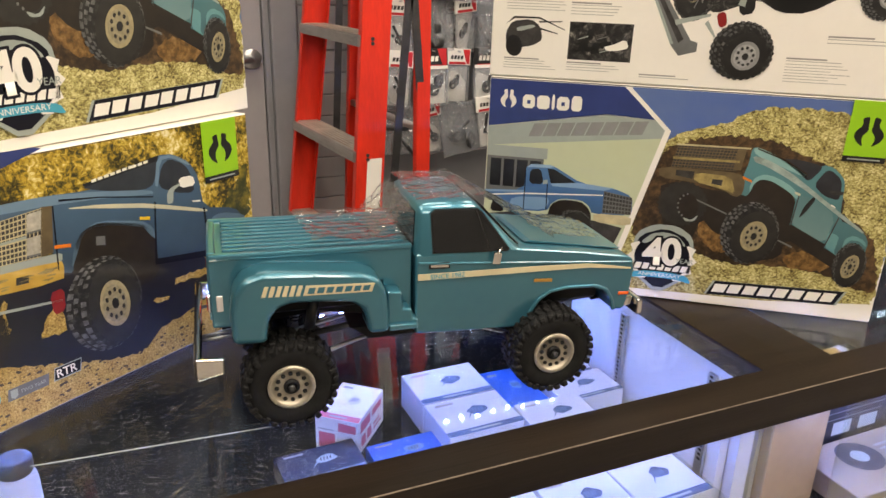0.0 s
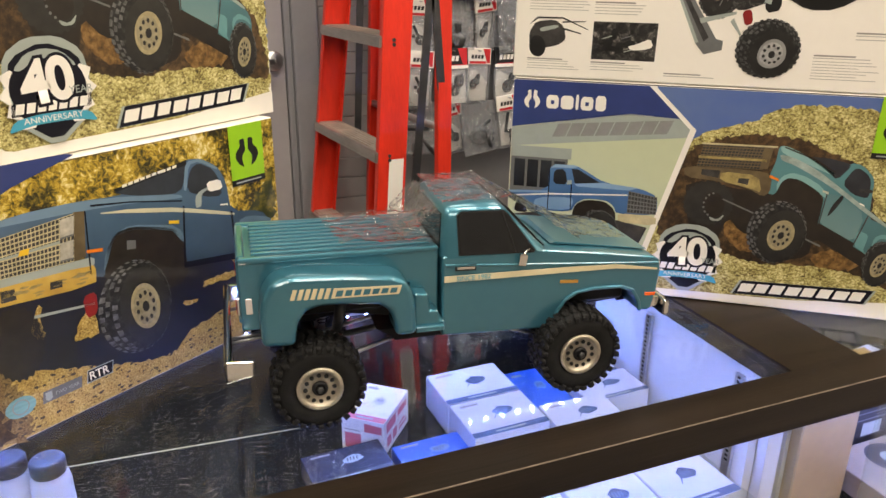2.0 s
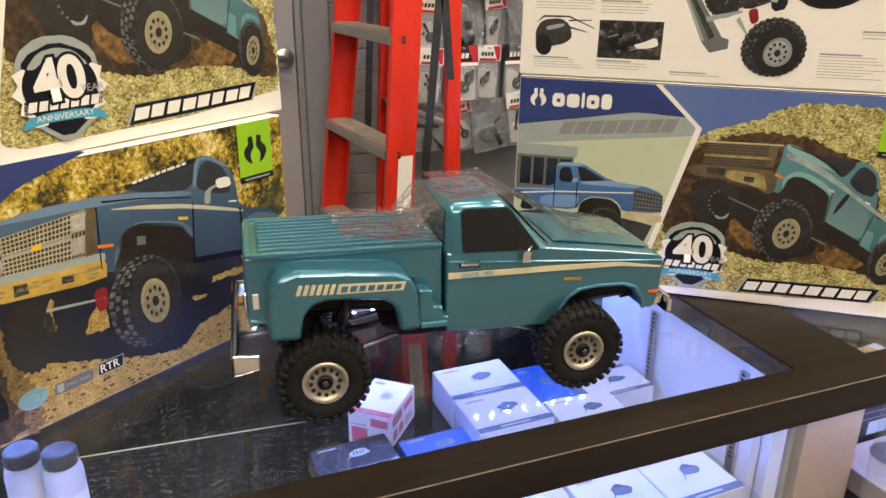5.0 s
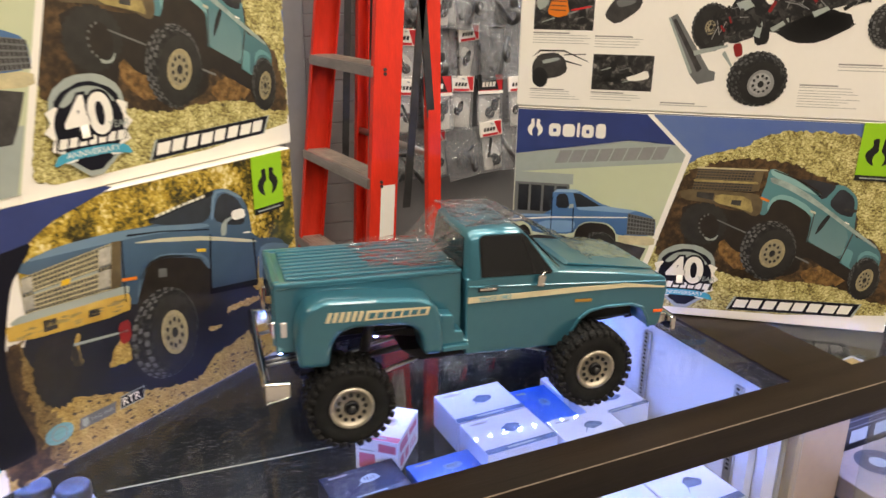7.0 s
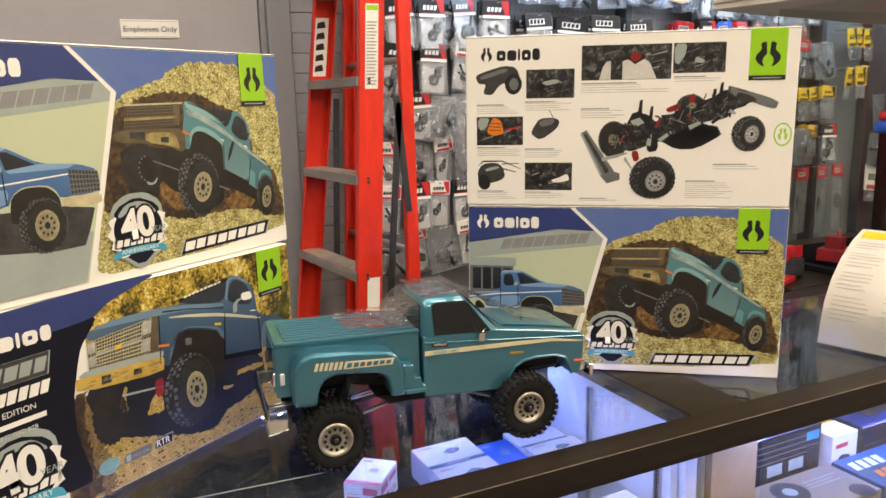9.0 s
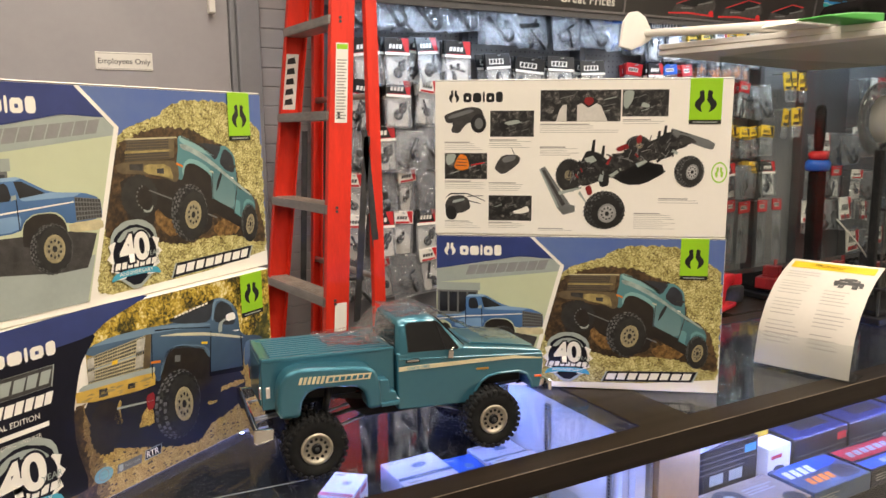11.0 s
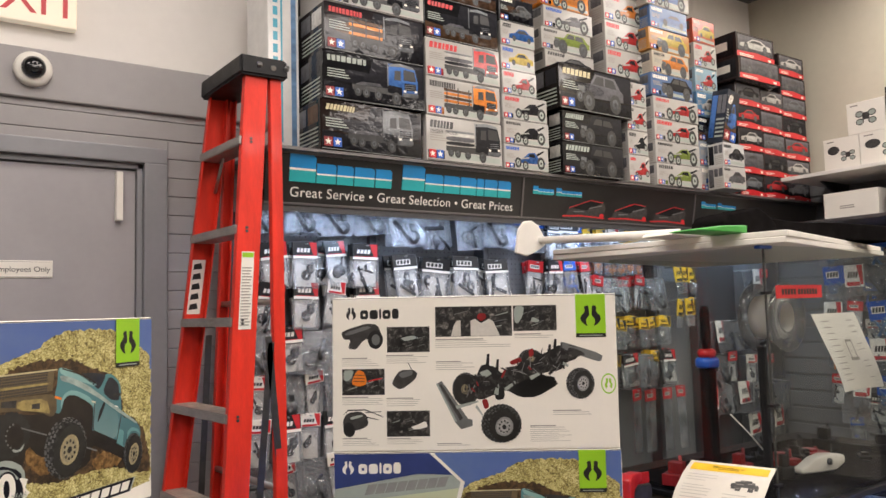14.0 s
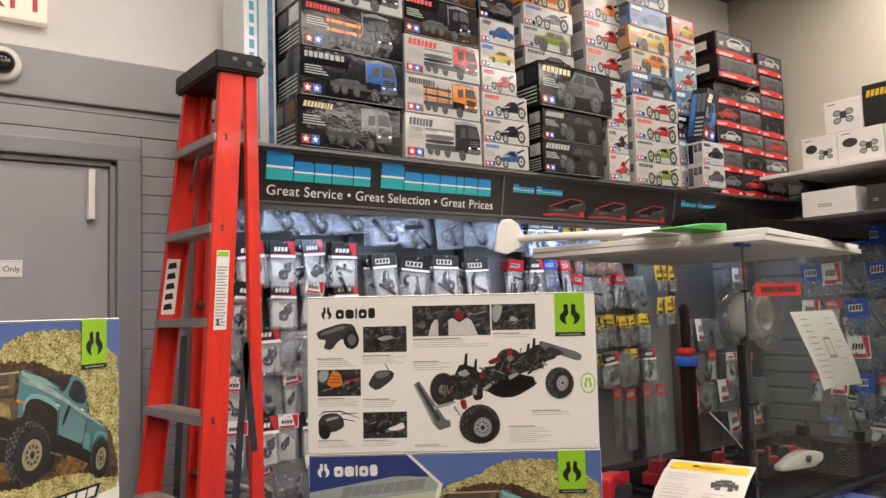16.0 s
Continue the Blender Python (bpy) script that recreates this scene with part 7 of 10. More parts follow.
# windscreen and rear window
def leaning_pane(nm, xa, za, xb, zb, ya0, yb0, lift, lab):
    b = bmesh.new()
    d = Vector((-(zb - za), 0, xb - xa)).normalized() * lift
    q = [(xa, ya0, za), (xa, mir(ya0), za), (xb, mir(yb0), zb), (xb, yb0, zb)]
    vo = [b.verts.new(Vector(p) + d) for p in q]
    vi = [b.verts.new(Vector(p) - d) for p in q]
    b.faces.new(vo)
    b.faces.new(vi[::-1])
    for i in range(4):
        b.faces.new((vo[i], vo[(i + 1) % 4], vi[(i + 1) % 4], vi[i]))
    bmesh.ops.recalc_face_normals(b, faces=b.faces)
    part(nm, b, "smoke", truck, lab)


leaning_pane("windscreen", 0.2755, 0.1905, 0.2330, 0.2370, 0.0420, 0.0490, 0.0016, "smoked windscreen")
leaning_pane("rear_window", 0.1502, 0.1960, 0.1532, 0.2360, 0.0460, 0.0500, 0.0012, "smoked rear window")
# bonnet: raised centre panel, cowl line
part("bonnet_panel", prism([(0.292, 0.1862), (0.424, 0.1665), (0.426, 0.1672), (0.300, 0.1880)], 0.052, mir(0.052), 0.0012, 2), "teal", truck)
part("cowl_line", box(0.2800, 0.046, 0.1868, 0.2818, mir(0.046), 0.1880), "ink_black", truck)
# front: grille, headlights, bumper
gr = part("grille", box(0.4352, 0.056, 0.122, 0.4378, mir(0.056), 0.156, 0.0006), "chrome", truck, "chrome mesh grille")
bm = bmesh.new()
for i in range(9):
    for j in range(3):
        add_box(bm, 0.4379, 0.0585 + i * 0.0103, 0.125 + j * 0.0102, 0.4384, 0.0670 + i * 0.0103, 0.1332 + j * 0.0102)
part("grille_mesh", bm, "hole", gr)
for y in (0.036, mir(0.054)):
    part("headlight", box(0.4350, y, 0.124, 0.4385, y + 0.018, 0.138, 0.001), "lens", truck, "rectangular headlight")
    part("headlight", box(0.4350, y, 0.140, 0.4385, y + 0.018, 0.154, 0.001), "lens", truck, "rectangular headlight")
part("front_bumper", box(0.4395, 0.018, 0.086, 0.4475, mir(0.018), 0.108, 0.003, 3), "chrome", truck, "chrome front bumper")
for y in (0.07, mir(0.07)):
    part("bumper_mount", rod((0.40, y, 0.092), (0.441, y, 0.097), 0.003, 8), "black_plastic", truck)

# cargo bed with a ribbed cover
bed = part("cargo_bed", prism([(-0.0790, 0.119), (-0.0560, 0.1185), (-0.0550, 0.158), (0.1120, 0.158), (0.1130, 0.113), (0.1470, 0.112), (0.1470, 0.1985), (-0.0760, 0.2030), (-0.0790, 0.2005)], 0.0405, mir(0.0405), 0.0030, 3), "teal", truck, "teal cargo bed")
rim_bm = bmesh.new()
for y0, y1 in ((0.0385, 0.0475), (mir(0.0475), mir(0.0385))):
    prism([(-0.0790, 0.1985), (0.1470, 0.1950), (0.1470, 0.2010), (-0.0775, 0.2055)], y0, y1, 0.002, 2, bm=rim_bm)
part("bed_rail", rim_bm, "teal", bed)
part("bed_rail", prism([(-0.0800, 0.1995), (-0.0700, 0.1993), (-0.0700, 0.2052), (-0.0790, 0.2054)], 0.0478, mir(0.0478), 0.002, 2), "teal", bed)
for k in range(9):
    y = 0.0545 + k * (2 * MID - 2 * 0.0545) / 8
    part("cover_rib", prism([(-0.0640, 0.2032), (0.1400, 0.1995), (0.1400, 0.2022), (-0.0620, 0.2062)], y - 0.0030, y + 0.0030, 0.0012, 2), "teal", bed)
part("tailgate", prism([(-0.0815, 0.124), (-0.0788, 0.124), (-0.0775, 0.196), (-0.0800, 0.196)], 0.052, mir(0.052), 0.0008, 1), "teal", bed)
for y in (0.0430, mir(0.0490)):
    tl = part("tail_lamp", box(-0.0825, y, 0.137, -0.0792, y + 0.006, 0.158, 0.0008), "chrome", bed, "chrome framed tail lamp")
    part("tail_lens", box(-0.0832, y + 0.001, 0.139, -0.0826, y + 0.005, 0.156), "red_metal", tl)
part("tail_lamp", box(-0.0730, 0.0388, 0.139, -0.0660, 0.0404, 0.158, 0.0008), "lens", bed, "clear side lamp")


# stepside rear fenders
def fender(y_of, s):
    prof = [(-0.0590, 0.1130), (-0.0605, 0.1480), (-0.0560, 0.1720), (-0.0450, 0.1875), (-0.0250, 0.1930), (0.0300, 0.1895), (0.0850, 0.1835), (0.1010, 0.1760), (0.1090, 0.1610), (0.1120, 0.1400), (0.1130, 0.1080), (0.0880, 0.1090), (0.0870, 0.1250), (0.0820, 0.1410), (0.0700, 0.1500), (0.0350, 0.1540), (0.0050, 0.1555), (-0.0100, 0.1510), (-0.0190, 0.1390), (-0.0220, 0.1250), (-0.0230, 0.1110)]
    f = part("rear_fender", prism(prof, *sorted((y_of(0.0030), y_of(0.0440))), 0.0085, 4), "teal", truck, "teal stepside rear fender")
    for x in range(6):
        xx = -0.0270 + x * 0.0072
        zz = 0.1745 - x * 0.0004
        part("decal_bar", prism([(xx, zz - 0.007), (xx + 0.0045, zz - 0.0073), (xx + 0.0085, zz + 0.0045), (xx + 0.0040, zz + 0.0048)], *sorted((y_of(0.0029), y_of(0.0022)))), "cream", f)
    part("decal_word", prism([(0.0170, 0.1650), (0.0920, 0.1625), (0.0955, 0.1725), (0.0205, 0.1765)], *sorted((y_of(0.0029), y_of(0.0022)))), "cream", f, "cream word mark with plain dark blocks")
    for k in range(7):
        xx = 0.0215 + k * 0.0100
        part("decal_block", prism([(xx, 0.1668 - k * 0.0003), (xx + 0.0072, 0.1666 - k * 0.0003), (xx + 0.0094, 0.1735 - k * 0.0005), (xx + 0.0022, 0.1738 - k * 0.0005)], *sorted((y_of(0.0021), y_of(0.0018)))), "teal", f)
    stp = part("side_step", prism([(0.1130, 0.1065), (0.1500, 0.1060), (0.1500, 0.1150), (0.1440, 0.1165), (0.1420, 0.1290), (0.1320, 0.1300), (0.1300, 0.1510), (0.1130, 0.1530)], *sorted((y_of(0.0180), y_of(0.0410))), 0.003, 3), "teal", truck, "teal side step")
    part("step_lip", prism([(0.1140, 0.1060), (0.1480, 0.1055), (0.1480, 0.1120), (0.1140, 0.1125)], *sorted((y_of(0.0120), y_of(0.0200))), 0.0015, 2), "teal", stp)


both(fender)
# rear bumper: a chrome bar that wraps round at its ends
rb = part("rear_bumper", prism([(-0.1010, 0.083), (-0.0935, 0.081), (-0.0915, 0.105), (-0.0960, 0.108), (-0.1010, 0.105)], -0.0060, mir(-0.0060), 0.002, 2), "chrome", truck, "chrome step bumper")
for y0, y1 in ((-0.0070, 0.0000), (mir(0.0), mir(-0.0070))):
    part("bumper_end", prism([(-0.1000, 0.081), (-0.0700, 0.0865), (-0.0690, 0.104), (-0.0995, 0.107)], y0, y1, 0.002, 2), "chrome", rb, "wrapped chrome end")
for y in (0.055, 0.066, mir(0.060)):
    part("bumper_mount", rod((-0.094, y, 0.098), (-0.045, y, 0.104), 0.0022, 8), "steel", truck)
# chassis, axles, shocks
for y in (0.073, mir(0.083)):
    part("frame_rail", prism([(-0.070, 0.100), (0.040, 0.112), (0.100, 0.102), (0.130, 0.088), (0.300, 0.085), (0.420, 0.092), (0.420, 0.101), (0.300, 0.096), (0.140, 0.100), (0.100, 0.114), (0.040, 0.124), (-0.070, 0.112)], y, y + 0.010, 0.001, 1), "black_plastic", truck, "black chassis rail")
part("skid_plate", prism([(0.100, 0.074), (0.215, 0.074), (0.245, 0.088), (0.075, 0.092)], 0.060, mir(0.060), 0.002, 2), "black_plastic", truck)
for ax in (0.0, 0.315):
    a = part("axle", rod((ax, 0.040, 0.0562), (ax, mir(0.040), 0.0562), 0.0085, 14), "black_plastic", truck, "black axle housing")
    part("differential", lathe([(0.0, -0.014), (0.012, -0.013), (0.019, -0.006), (0.019, 0.006), (0.012, 0.013), (0.0, 0.014)], 18, m=pose(ax, MID + 0.01, 0.057)), "black_plastic", a, "", True)
    part("driveshaft", rod((ax + (0.018 if ax == 0 else -0.018), MID + 0.01, 0.060), (0.150 if ax == 0 else 0.19, MID, 0.084), 0.0040, 10), "grey_metal", truck)
    for y in (0.060, mir(0.060)):
        part("suspension_link", rod((ax, y, 0.050), (0.110 if ax == 0 else 0.215, y + (0.010 if y < MID else -0.010), 0.078), 0.0028, 8), "steel", truck, "bright suspension link")
        sh = part("shock_absorber", rod((ax + 0.020, y, 0.064), (ax + 0.028, y, 0.098), 0.0032, 10), "steel", truck, "alloy shock absorber")
        part("shock_body", rod((ax + 0.028, y, 0.098), (ax + 0.036, y, 0.138), 0.0065, 12), "grey_metal", sh)
        sp, ring = bmesh.new(), None
        for k in range(71):
            a, u = 2 * math.pi * k / 10, k / 70
            mid, out = Vector((ax + 0.0205 + u * 0.0090, y, 0.066 + u * 0.034)), Vector((math.cos(a), math.sin(a), 0))
            new_ring = [sp.verts.new(mid + out * (0.0074 + 0.0009 * math.cos(b)) + Vector((0, 0, 0.0009 * math.sin(b)))) for b in (0, math.pi / 2, math.pi, 1.5 * math.pi)]
            if ring:
                for i in range(4):
                    sp.faces.new((ring[i], ring[(i + 1) % 4], new_ring[(i + 1) % 4], new_ring[i]))
            ring = new_ring
        part("spring", sp, "black_plastic", sh)
    part("link_mount", box(ax - 0.008, 0.052, 0.060, ax + 0.010, 0.066, 0.082, 0.002), "red_metal" if ax == 0 else "black_plastic", truck)
part("gearbox", box(0.140, 0.085, 0.090, 0.205, 0.130, 0.125, 0.004, 2), "black_plastic", truck)
part("inner_arch", box(0.298, 0.052, 0.100, 0.400, mir(0.052), 0.124, 0.004), "black_plastic", truck, "black inner guard")
part("battery_tray", box(-0.020, 0.060, 0.120, 0.085, mir(0.060), 0.140, 0.003), "black_plastic", truck)


# loose protective film on roof, bonnet and bed
def film_sheet(nm, corners, nx, ny, amp, seed, m_thing):
    """A crumpled clear sheet laid over four corner points."""
    rng = random.Random(seed)
    off = Vector((rng.uniform(0, 50), rng.uniform(0, 50), rng.uniform(0, 50)))
    a, b_, c, d = [Vector(p) for p in corners]
    bm = bmesh.new()
    g = []
    for i in range(nx + 1):
        row = []
        for j in range(ny + 1):
            u, v = i / nx, j / ny
            p = (a * (1 - u) + b_ * u) * (1 - v) + (d * (1 - u) + c * u) * v
            e = 1.0 + 1.2 * max(abs(u - 0.5), abs(v - 0.5))
            q = noise.noise(p * 17 + off) * 0.7 + abs(noise.noise(Vector((p.x * 26, p.y * 48, p.z * 30)) + off)) * 0.9
            edge = noise.noise(Vector((u * 9, v * 9, seed))) * 0.006
            row.append(bm.verts.new(p + Vector((edge, edge, 0.0016 + abs(q) * amp * e))))
        g.append(row)
    for i in range(nx):
        for j in range(ny):
            bm.faces.new((g[i][j], g[i + 1][j], g[i + 1][j + 1], g[i][j + 1]))
    return part(nm, bm, "film", m_thing, "", True)


film = thing("protective_film", "crumpled clear plastic film over the model truck", "plastic film", truck.matrix_world.copy())
film_sheet("roof_sheet", ((0.152, 0.045, 0.2475), (0.236, 0.045, 0.2475), (0.228, mir(0.040), 0.2490), (0.150, mir(0.040), 0.2490)), 30, 30, 0.0045, 3, film)
film_sheet("screen_sheet", ((0.236, 0.048, 0.2460), (0.335, 0.050, 0.1850), (0.345, mir(0.045), 0.1840), (0.228, mir(0.045), 0.2470)), 40, 30, 0.0050, 5, film)
film_sheet("bonnet_sheet", ((0.330, 0.062, 0.1860), (0.410, 0.075, 0.1740), (0.405, mir(0.05), 0.1740), (0.335, mir(0.045), 0.1860)), 24, 24, 0.0040, 7, film)
film_sheet("bed_sheet", ((0.035, 0.042, 0.2070), (0.150, 0.036, 0.2050), (0.148, mir(0.050), 0.2060), (0.022, mir(0.055), 0.2080)), 40, 36, 0.0060, 9, film)
film_sheet("rear_window_sheet", ((0.100, 0.040, 0.2065), (0.1475, 0.042, 0.2420), (0.1475, mir(0.045), 0.2440), (0.110, mir(0.045), 0.2070)), 26, 30, 0.0050, 11, film)

# ---- folded step ladder ----
LB = Vector((2.02, 2.50, 0.0))
near_y = lambda z: 2.285 + (z - 1.28) * 0.055
far_y = lambda z: 2.755 - (z - 1.28) * 0.055
near_x = lambda z: 1.990 + (z - 1.5) * 0.075
far_x = lambda z: 1.946 + (z - 1.5) * 0.102
rear_near_x = lambda z: 2.132 + (z - 1.5) * 0.016
rear_far_x = lambda z: 2.078 + (z - 1.5) * 0.024


def rail(x_of, y_of, w, t, z0, z1, side, bm):
    """A channel rail: a web with two flanges turned inwards. side: +1 if the inside is towards +y."""
    f = 0.030
    ring = [(0, 0), (w, 0), (w, f), (w - 0.006, f), (w - 0.006, t), (0.006, t), (0.006, f), (0, f)]
    b = bmesh.new()
    ends = [[b.verts.new(Vector((x_of(z) + x, y_of(z) + side * y, z)) - LB) for x, y in ring] for z in (z0, z1)]
    b.faces.new(ends[0])
    b.faces.new(ends[1][::-1])
    for i in range(8):
        b.faces.new((ends[0][i], ends[1][i], ends[1][(i + 1) % 8], ends[0][(i + 1) % 8]))
    bmesh.ops.recalc_face_normals(b, faces=b.faces)
    bmesh.ops.bevel(b, geom=[e for e in b.edges if abs(e.verts[0].co.z - e.verts[1].co.z) > 1], offset=0.0018, segments=2, affect="EDGES")
    return absorb(bm, b)


ladder = thing("step_ladder", "tall red fibreglass step ladder, folded, with aluminium treads", "ladder", Matrix.Translation(LB))
part("front_rail", rail(near_x, near_y, 0.080, 0.005, 0.02, 2.42, 1, bmesh.new()), "fiberglass", ladder, "red fibreglass rail")
part("front_rail", rail(far_x, far_y, 0.080, 0.005, 0.02, 2.42, -1, bmesh.new()), "fiberglass", ladder, "red fibreglass rail")
part("rear_rail", rail(rear_near_x, near_y, 0.040, 0.005, 0.02, 2.42, 1, bmesh.new()), "fiberglass", ladder, "red fibreglass rear rail")
part("rear_rail", rail(rear_far_x, far_y, 0.040, 0.005, 0.02, 2.42, -1, bmesh.new()), "fiberglass", ladder, "red fibreglass rear rail")
for k in range(7):
    z = 0.364 + 0.305 * k
    nx, fx, ny, fy = near_x(z), far_x(z), near_y(z) + 0.006, far_y(z) - 0.006
    b = bmesh.new()
    pts = [(nx - 0.008, ny), (nx + 0.078, ny), (fx + 0.078, fy), (fx - 0.008, fy)]
    lo = [b.verts.new(Vector((x, y, z - 0.030)) - LB) for x, y in pts]
    hi = [b.verts.new(Vector((x, y, z)) - LB) for x, y in pts]
    b.faces.new(lo[::-1])
    b.faces.new(hi)
    for i in range(4):
        b.faces.new((lo[i], lo[(i + 1) % 4], hi[(i + 1) % 4], hi[i]))
    bmesh.ops.bevel(b, geom=b.edges[:], offset=0.003, segments=2, affect="EDGES")
    tr = part("tread", b, "aluminium", ladder, "worn aluminium tread")
    g = bmesh.new()
    for j in range(6):
        u = 0.004 + j * 0.012
        vs = [g.verts.new(Vector((x, y, z + 0.0008)) - LB) for x, y in ((nx + u, ny + 0.012), (nx + u + 0.008, ny + 0.012), (fx + u + 0.008, fy - 0.012), (fx + u, fy - 0.012))]
        g.faces.new(vs)
    part("grip", g, "tread_wear", tr, "worn ribbed top")
    rv = bmesh.new()
    for dz in (-0.009, -0.021):
        rod(Vector((nx + 0.030, ny - 0.0095, z + dz)) - LB, Vector((nx + 0.030, ny - 0.004, z + dz)) - LB, 0.005, 8, rv)
    part("rivet", rv, "grey_metal", tr)
    # rear cross bars
    if k % 2 == 0:
        zz = z + 0.05
        part("rear_bar", rod(Vector((rear_near_x(zz) + 0.02, near_y(zz) + 0.008, zz)) - LB, Vector((rear_far_x(zz) + 0.02, far_y(zz) - 0.008, zz)) - LB, 0.011), "aluminium", ladder, "aluminium cross bar")
# knee braces under the top tread, folded spreaders
for xa, za, xb, zb in ((2.115, 1.50, 2.060, 0.88), (2.105, 1.52, 2.150, 0.98)):
    ya = near_y(1.3) - 0.004
    part("spreader", prism([(xa - 0.011 - LB.x, za), (xa + 0.011 - LB.x, za), (xb + 0.011 - LB.x, zb), (xb - 0.011 - LB.x, zb)], ya - 0.004 - LB.y, ya + 0.001 - LB.y), "grey_metal", ladder, "dark steel spreader bar")
ya = far_y(1.3) - 0.02
part("spreader", prism([(2.04 - LB.x, 1.52), (2.062 - LB.x, 1.52), (2.03 - LB.x, 0.9), (2.008 - LB.x, 0.9)], ya - 0.004 - LB.y, ya - LB.y), "grey_metal", ladder, "dark steel spreader bar")
for s, y0 in ((1, near_y(2.1) + 0.01), (-1, far_y(2.1) - 0.01)):
    xx = near_x(2.1) + 0.03
    part("knee_brace", rod(Vector((xx, y0, 2.05)) - LB, Vector((xx, y0 + s * 0.10, 2.17)) - LB, 0.006, 6), "aluminium", ladder)
# cap
cap = bmesh.new()
capp = [(near_x(2.42) - 0.025, near_y(2.42) - 0.022), (rear_near_x(2.42) + 0.060, near_y(2.42) - 0.022), (rear_far_x(2.42) + 0.060, far_y(2.42) + 0.022), (far_x(2.42) - 0.025, far_y(2.42) + 0.022)]
lo = [cap.verts.new(Vector((x, y, 2.405)) - LB) for x, y in capp]
hi = [cap.verts.new(Vector((x * 0.985 + 2.11 * 0.015, y * 0.97 + 2.52 * 0.03, 2.475)) - LB) for x, y in capp]
cap.faces.new(lo[::-1])
cap.faces.new(hi)
for i in range(4):
    cap.faces.new((lo[i], lo[(i + 1) % 4], hi[(i + 1) % 4], hi[i]))
bmesh.ops.bevel(cap, geom=cap.edges[:], offset=0.008, segments=3, affect="EDGES")
cp = part("cap", cap, "black_plastic", ladder, "black plastic top cap")
rv = bmesh.new()
for i in range(3):
    xx = near_x(2.44) + 0.04 + i * 0.05
    rod(Vector((xx, near_y(2.44) - 0.027, 2.44 + (0.008 if i != 1 else -0.004))) - LB, Vector((xx, near_y(2.44) - 0.016, 2.44)) - LB, 0.009, 10, rv)
part("rivet", rv, "steel", cp)
part("maker_plate", prism([(0.0, 0.0), (0.02, 0.0), (0.02, 0.018), (0.0, 0.018)], 0, 0.001, m=pose(far_x(2.44) - 0.0225 - LB.x, 2.66 - LB.y, 2.428, 0, 0, -86) @ Matrix.Diagonal((6.5, 1, 1, 1))), "ink_yellow", cp, "yellow maker's plate")
# stickers
z0, z1 = 1.545, 1.80
stk = bmesh.new()
vs = [stk.verts.new(Vector((near_x(z) + u, near_y(z) - 0.0012, z)) - LB) for z, u in ((z0, 0.018), (z0, 0.060), (z1, 0.060), (z1, 0.018))]
stk.faces.new(vs)
sp = part("sticker", stk, "paper", ladder, "white safety sticker")
tx = bmesh.new()
for i in range(22):
    z = z0 + 0.012 + i * 0.0098
    if i < 20:
        tx.faces.new([tx.verts.new(Vector((near_x(zz) + u, near_y(zz) - 0.0018, zz)) - LB) for zz, u in ((z, 0.022), (z, 0.052 + 0.004 * math.sin(i * 2.1)), (z + 0.004, 0.052 + 0.004 * math.sin(i * 2.1)), (z + 0.004, 0.022))])
part("small_print", tx, "ink_text", sp)
hd = bmesh.new()
hd.faces.new([hd.verts.new(Vector((near_x(zz) + u, near_y(zz) - 0.0018, zz)) - LB) for zz, u in ((z1 - 0.02, 0.020), (z1 - 0.02, 0.058), (z1 - 0.004, 0.058), (z1 - 0.004, 0.020))])
part("sticker_band", hd, "ink_green", sp)
# white label low on the near rail, sticker on the far rail's front flange
for zz0, zz1, ux0, ux1 in ((0.80, 0.955, 0.030, 0.072),):
    b = bmesh.new()
    b.faces.new([b.verts.new(Vector((near_x(z) + u, near_y(z) - 0.0012, z)) - LB) for z, u in ((zz0, ux0), (zz0, ux1), (zz1, ux1), (zz1, ux0))])
    part("sticker", b, "paper", ladder, "plain white sticker")
b = bmesh.new()
b.faces.new([b.verts.new(Vector((far_x(z) + u, far_y(z) - 0.0065, z)) - LB) for z, u in ((1.60, 0.012), (1.60, 0.060), (1.80, 0.060), (1.80, 0.012))])
fs = part("sticker", b, "paper", ladder, "white pictogram sticker")
g = bmesh.new()
for i in range(5):
    z = 1.615 + i * 0.037
    g.faces.new([g.verts.new(Vector((far_x(zz) + u, far_y(zz) - 0.0072, zz)) - LB) for zz, u in ((z, 0.018), (z + 0.004, 0.05), (z + 0.026, 0.044), (z + 0.020, 0.020))])
part("pictogram", g, "ink_black", fs)

# ---- pegboard shelving with the header signs ----
BAYS = (2.176, 3.398, 4.620, 5.842)
PEG_Y = 2.84
shelving = thing("shelving_run", "grey pegboard wall shelving with dark uprights", "shelving", pose(2.176, PEG_Y, 0))
bx = -2.176
for i, (a, b_) in enumerate(zip(BAYS, BAYS[1:])):
    pnl = part("pegboard", box(a + bx + 0.02, 0, 0.25, b_ + bx - 0.02, 0.012, 1.99, 0.001), "pegboard", shelving, "grey perforated panel")
    verts, faces = [], []
    nx, nz = int((b_ - a - 0.06) / 0.0254), int(1.15 / 0.0254)
    for ix in range(nx):
        for iz in range(nz):
            x, z = a + bx + 0.035 + ix * 0.0254, 0.82 + iz * 0.0254
            n = len(verts)
            verts += [(x - 0.003, -0.0006, z), (x, -0.0006, z - 0.003), (x + 0.003, -0.0006, z), (x, -0.0006, z + 0.003)]
            faces.append((n, n + 1, n + 2, n + 3))
    me = bpy.data.meshes.new("peg_holes")
    me.from_pydata(verts, [], faces)
    me.materials.append(M["hole"])
    tagged(part("peg_holes", me, None, pnl), kind="stuff")
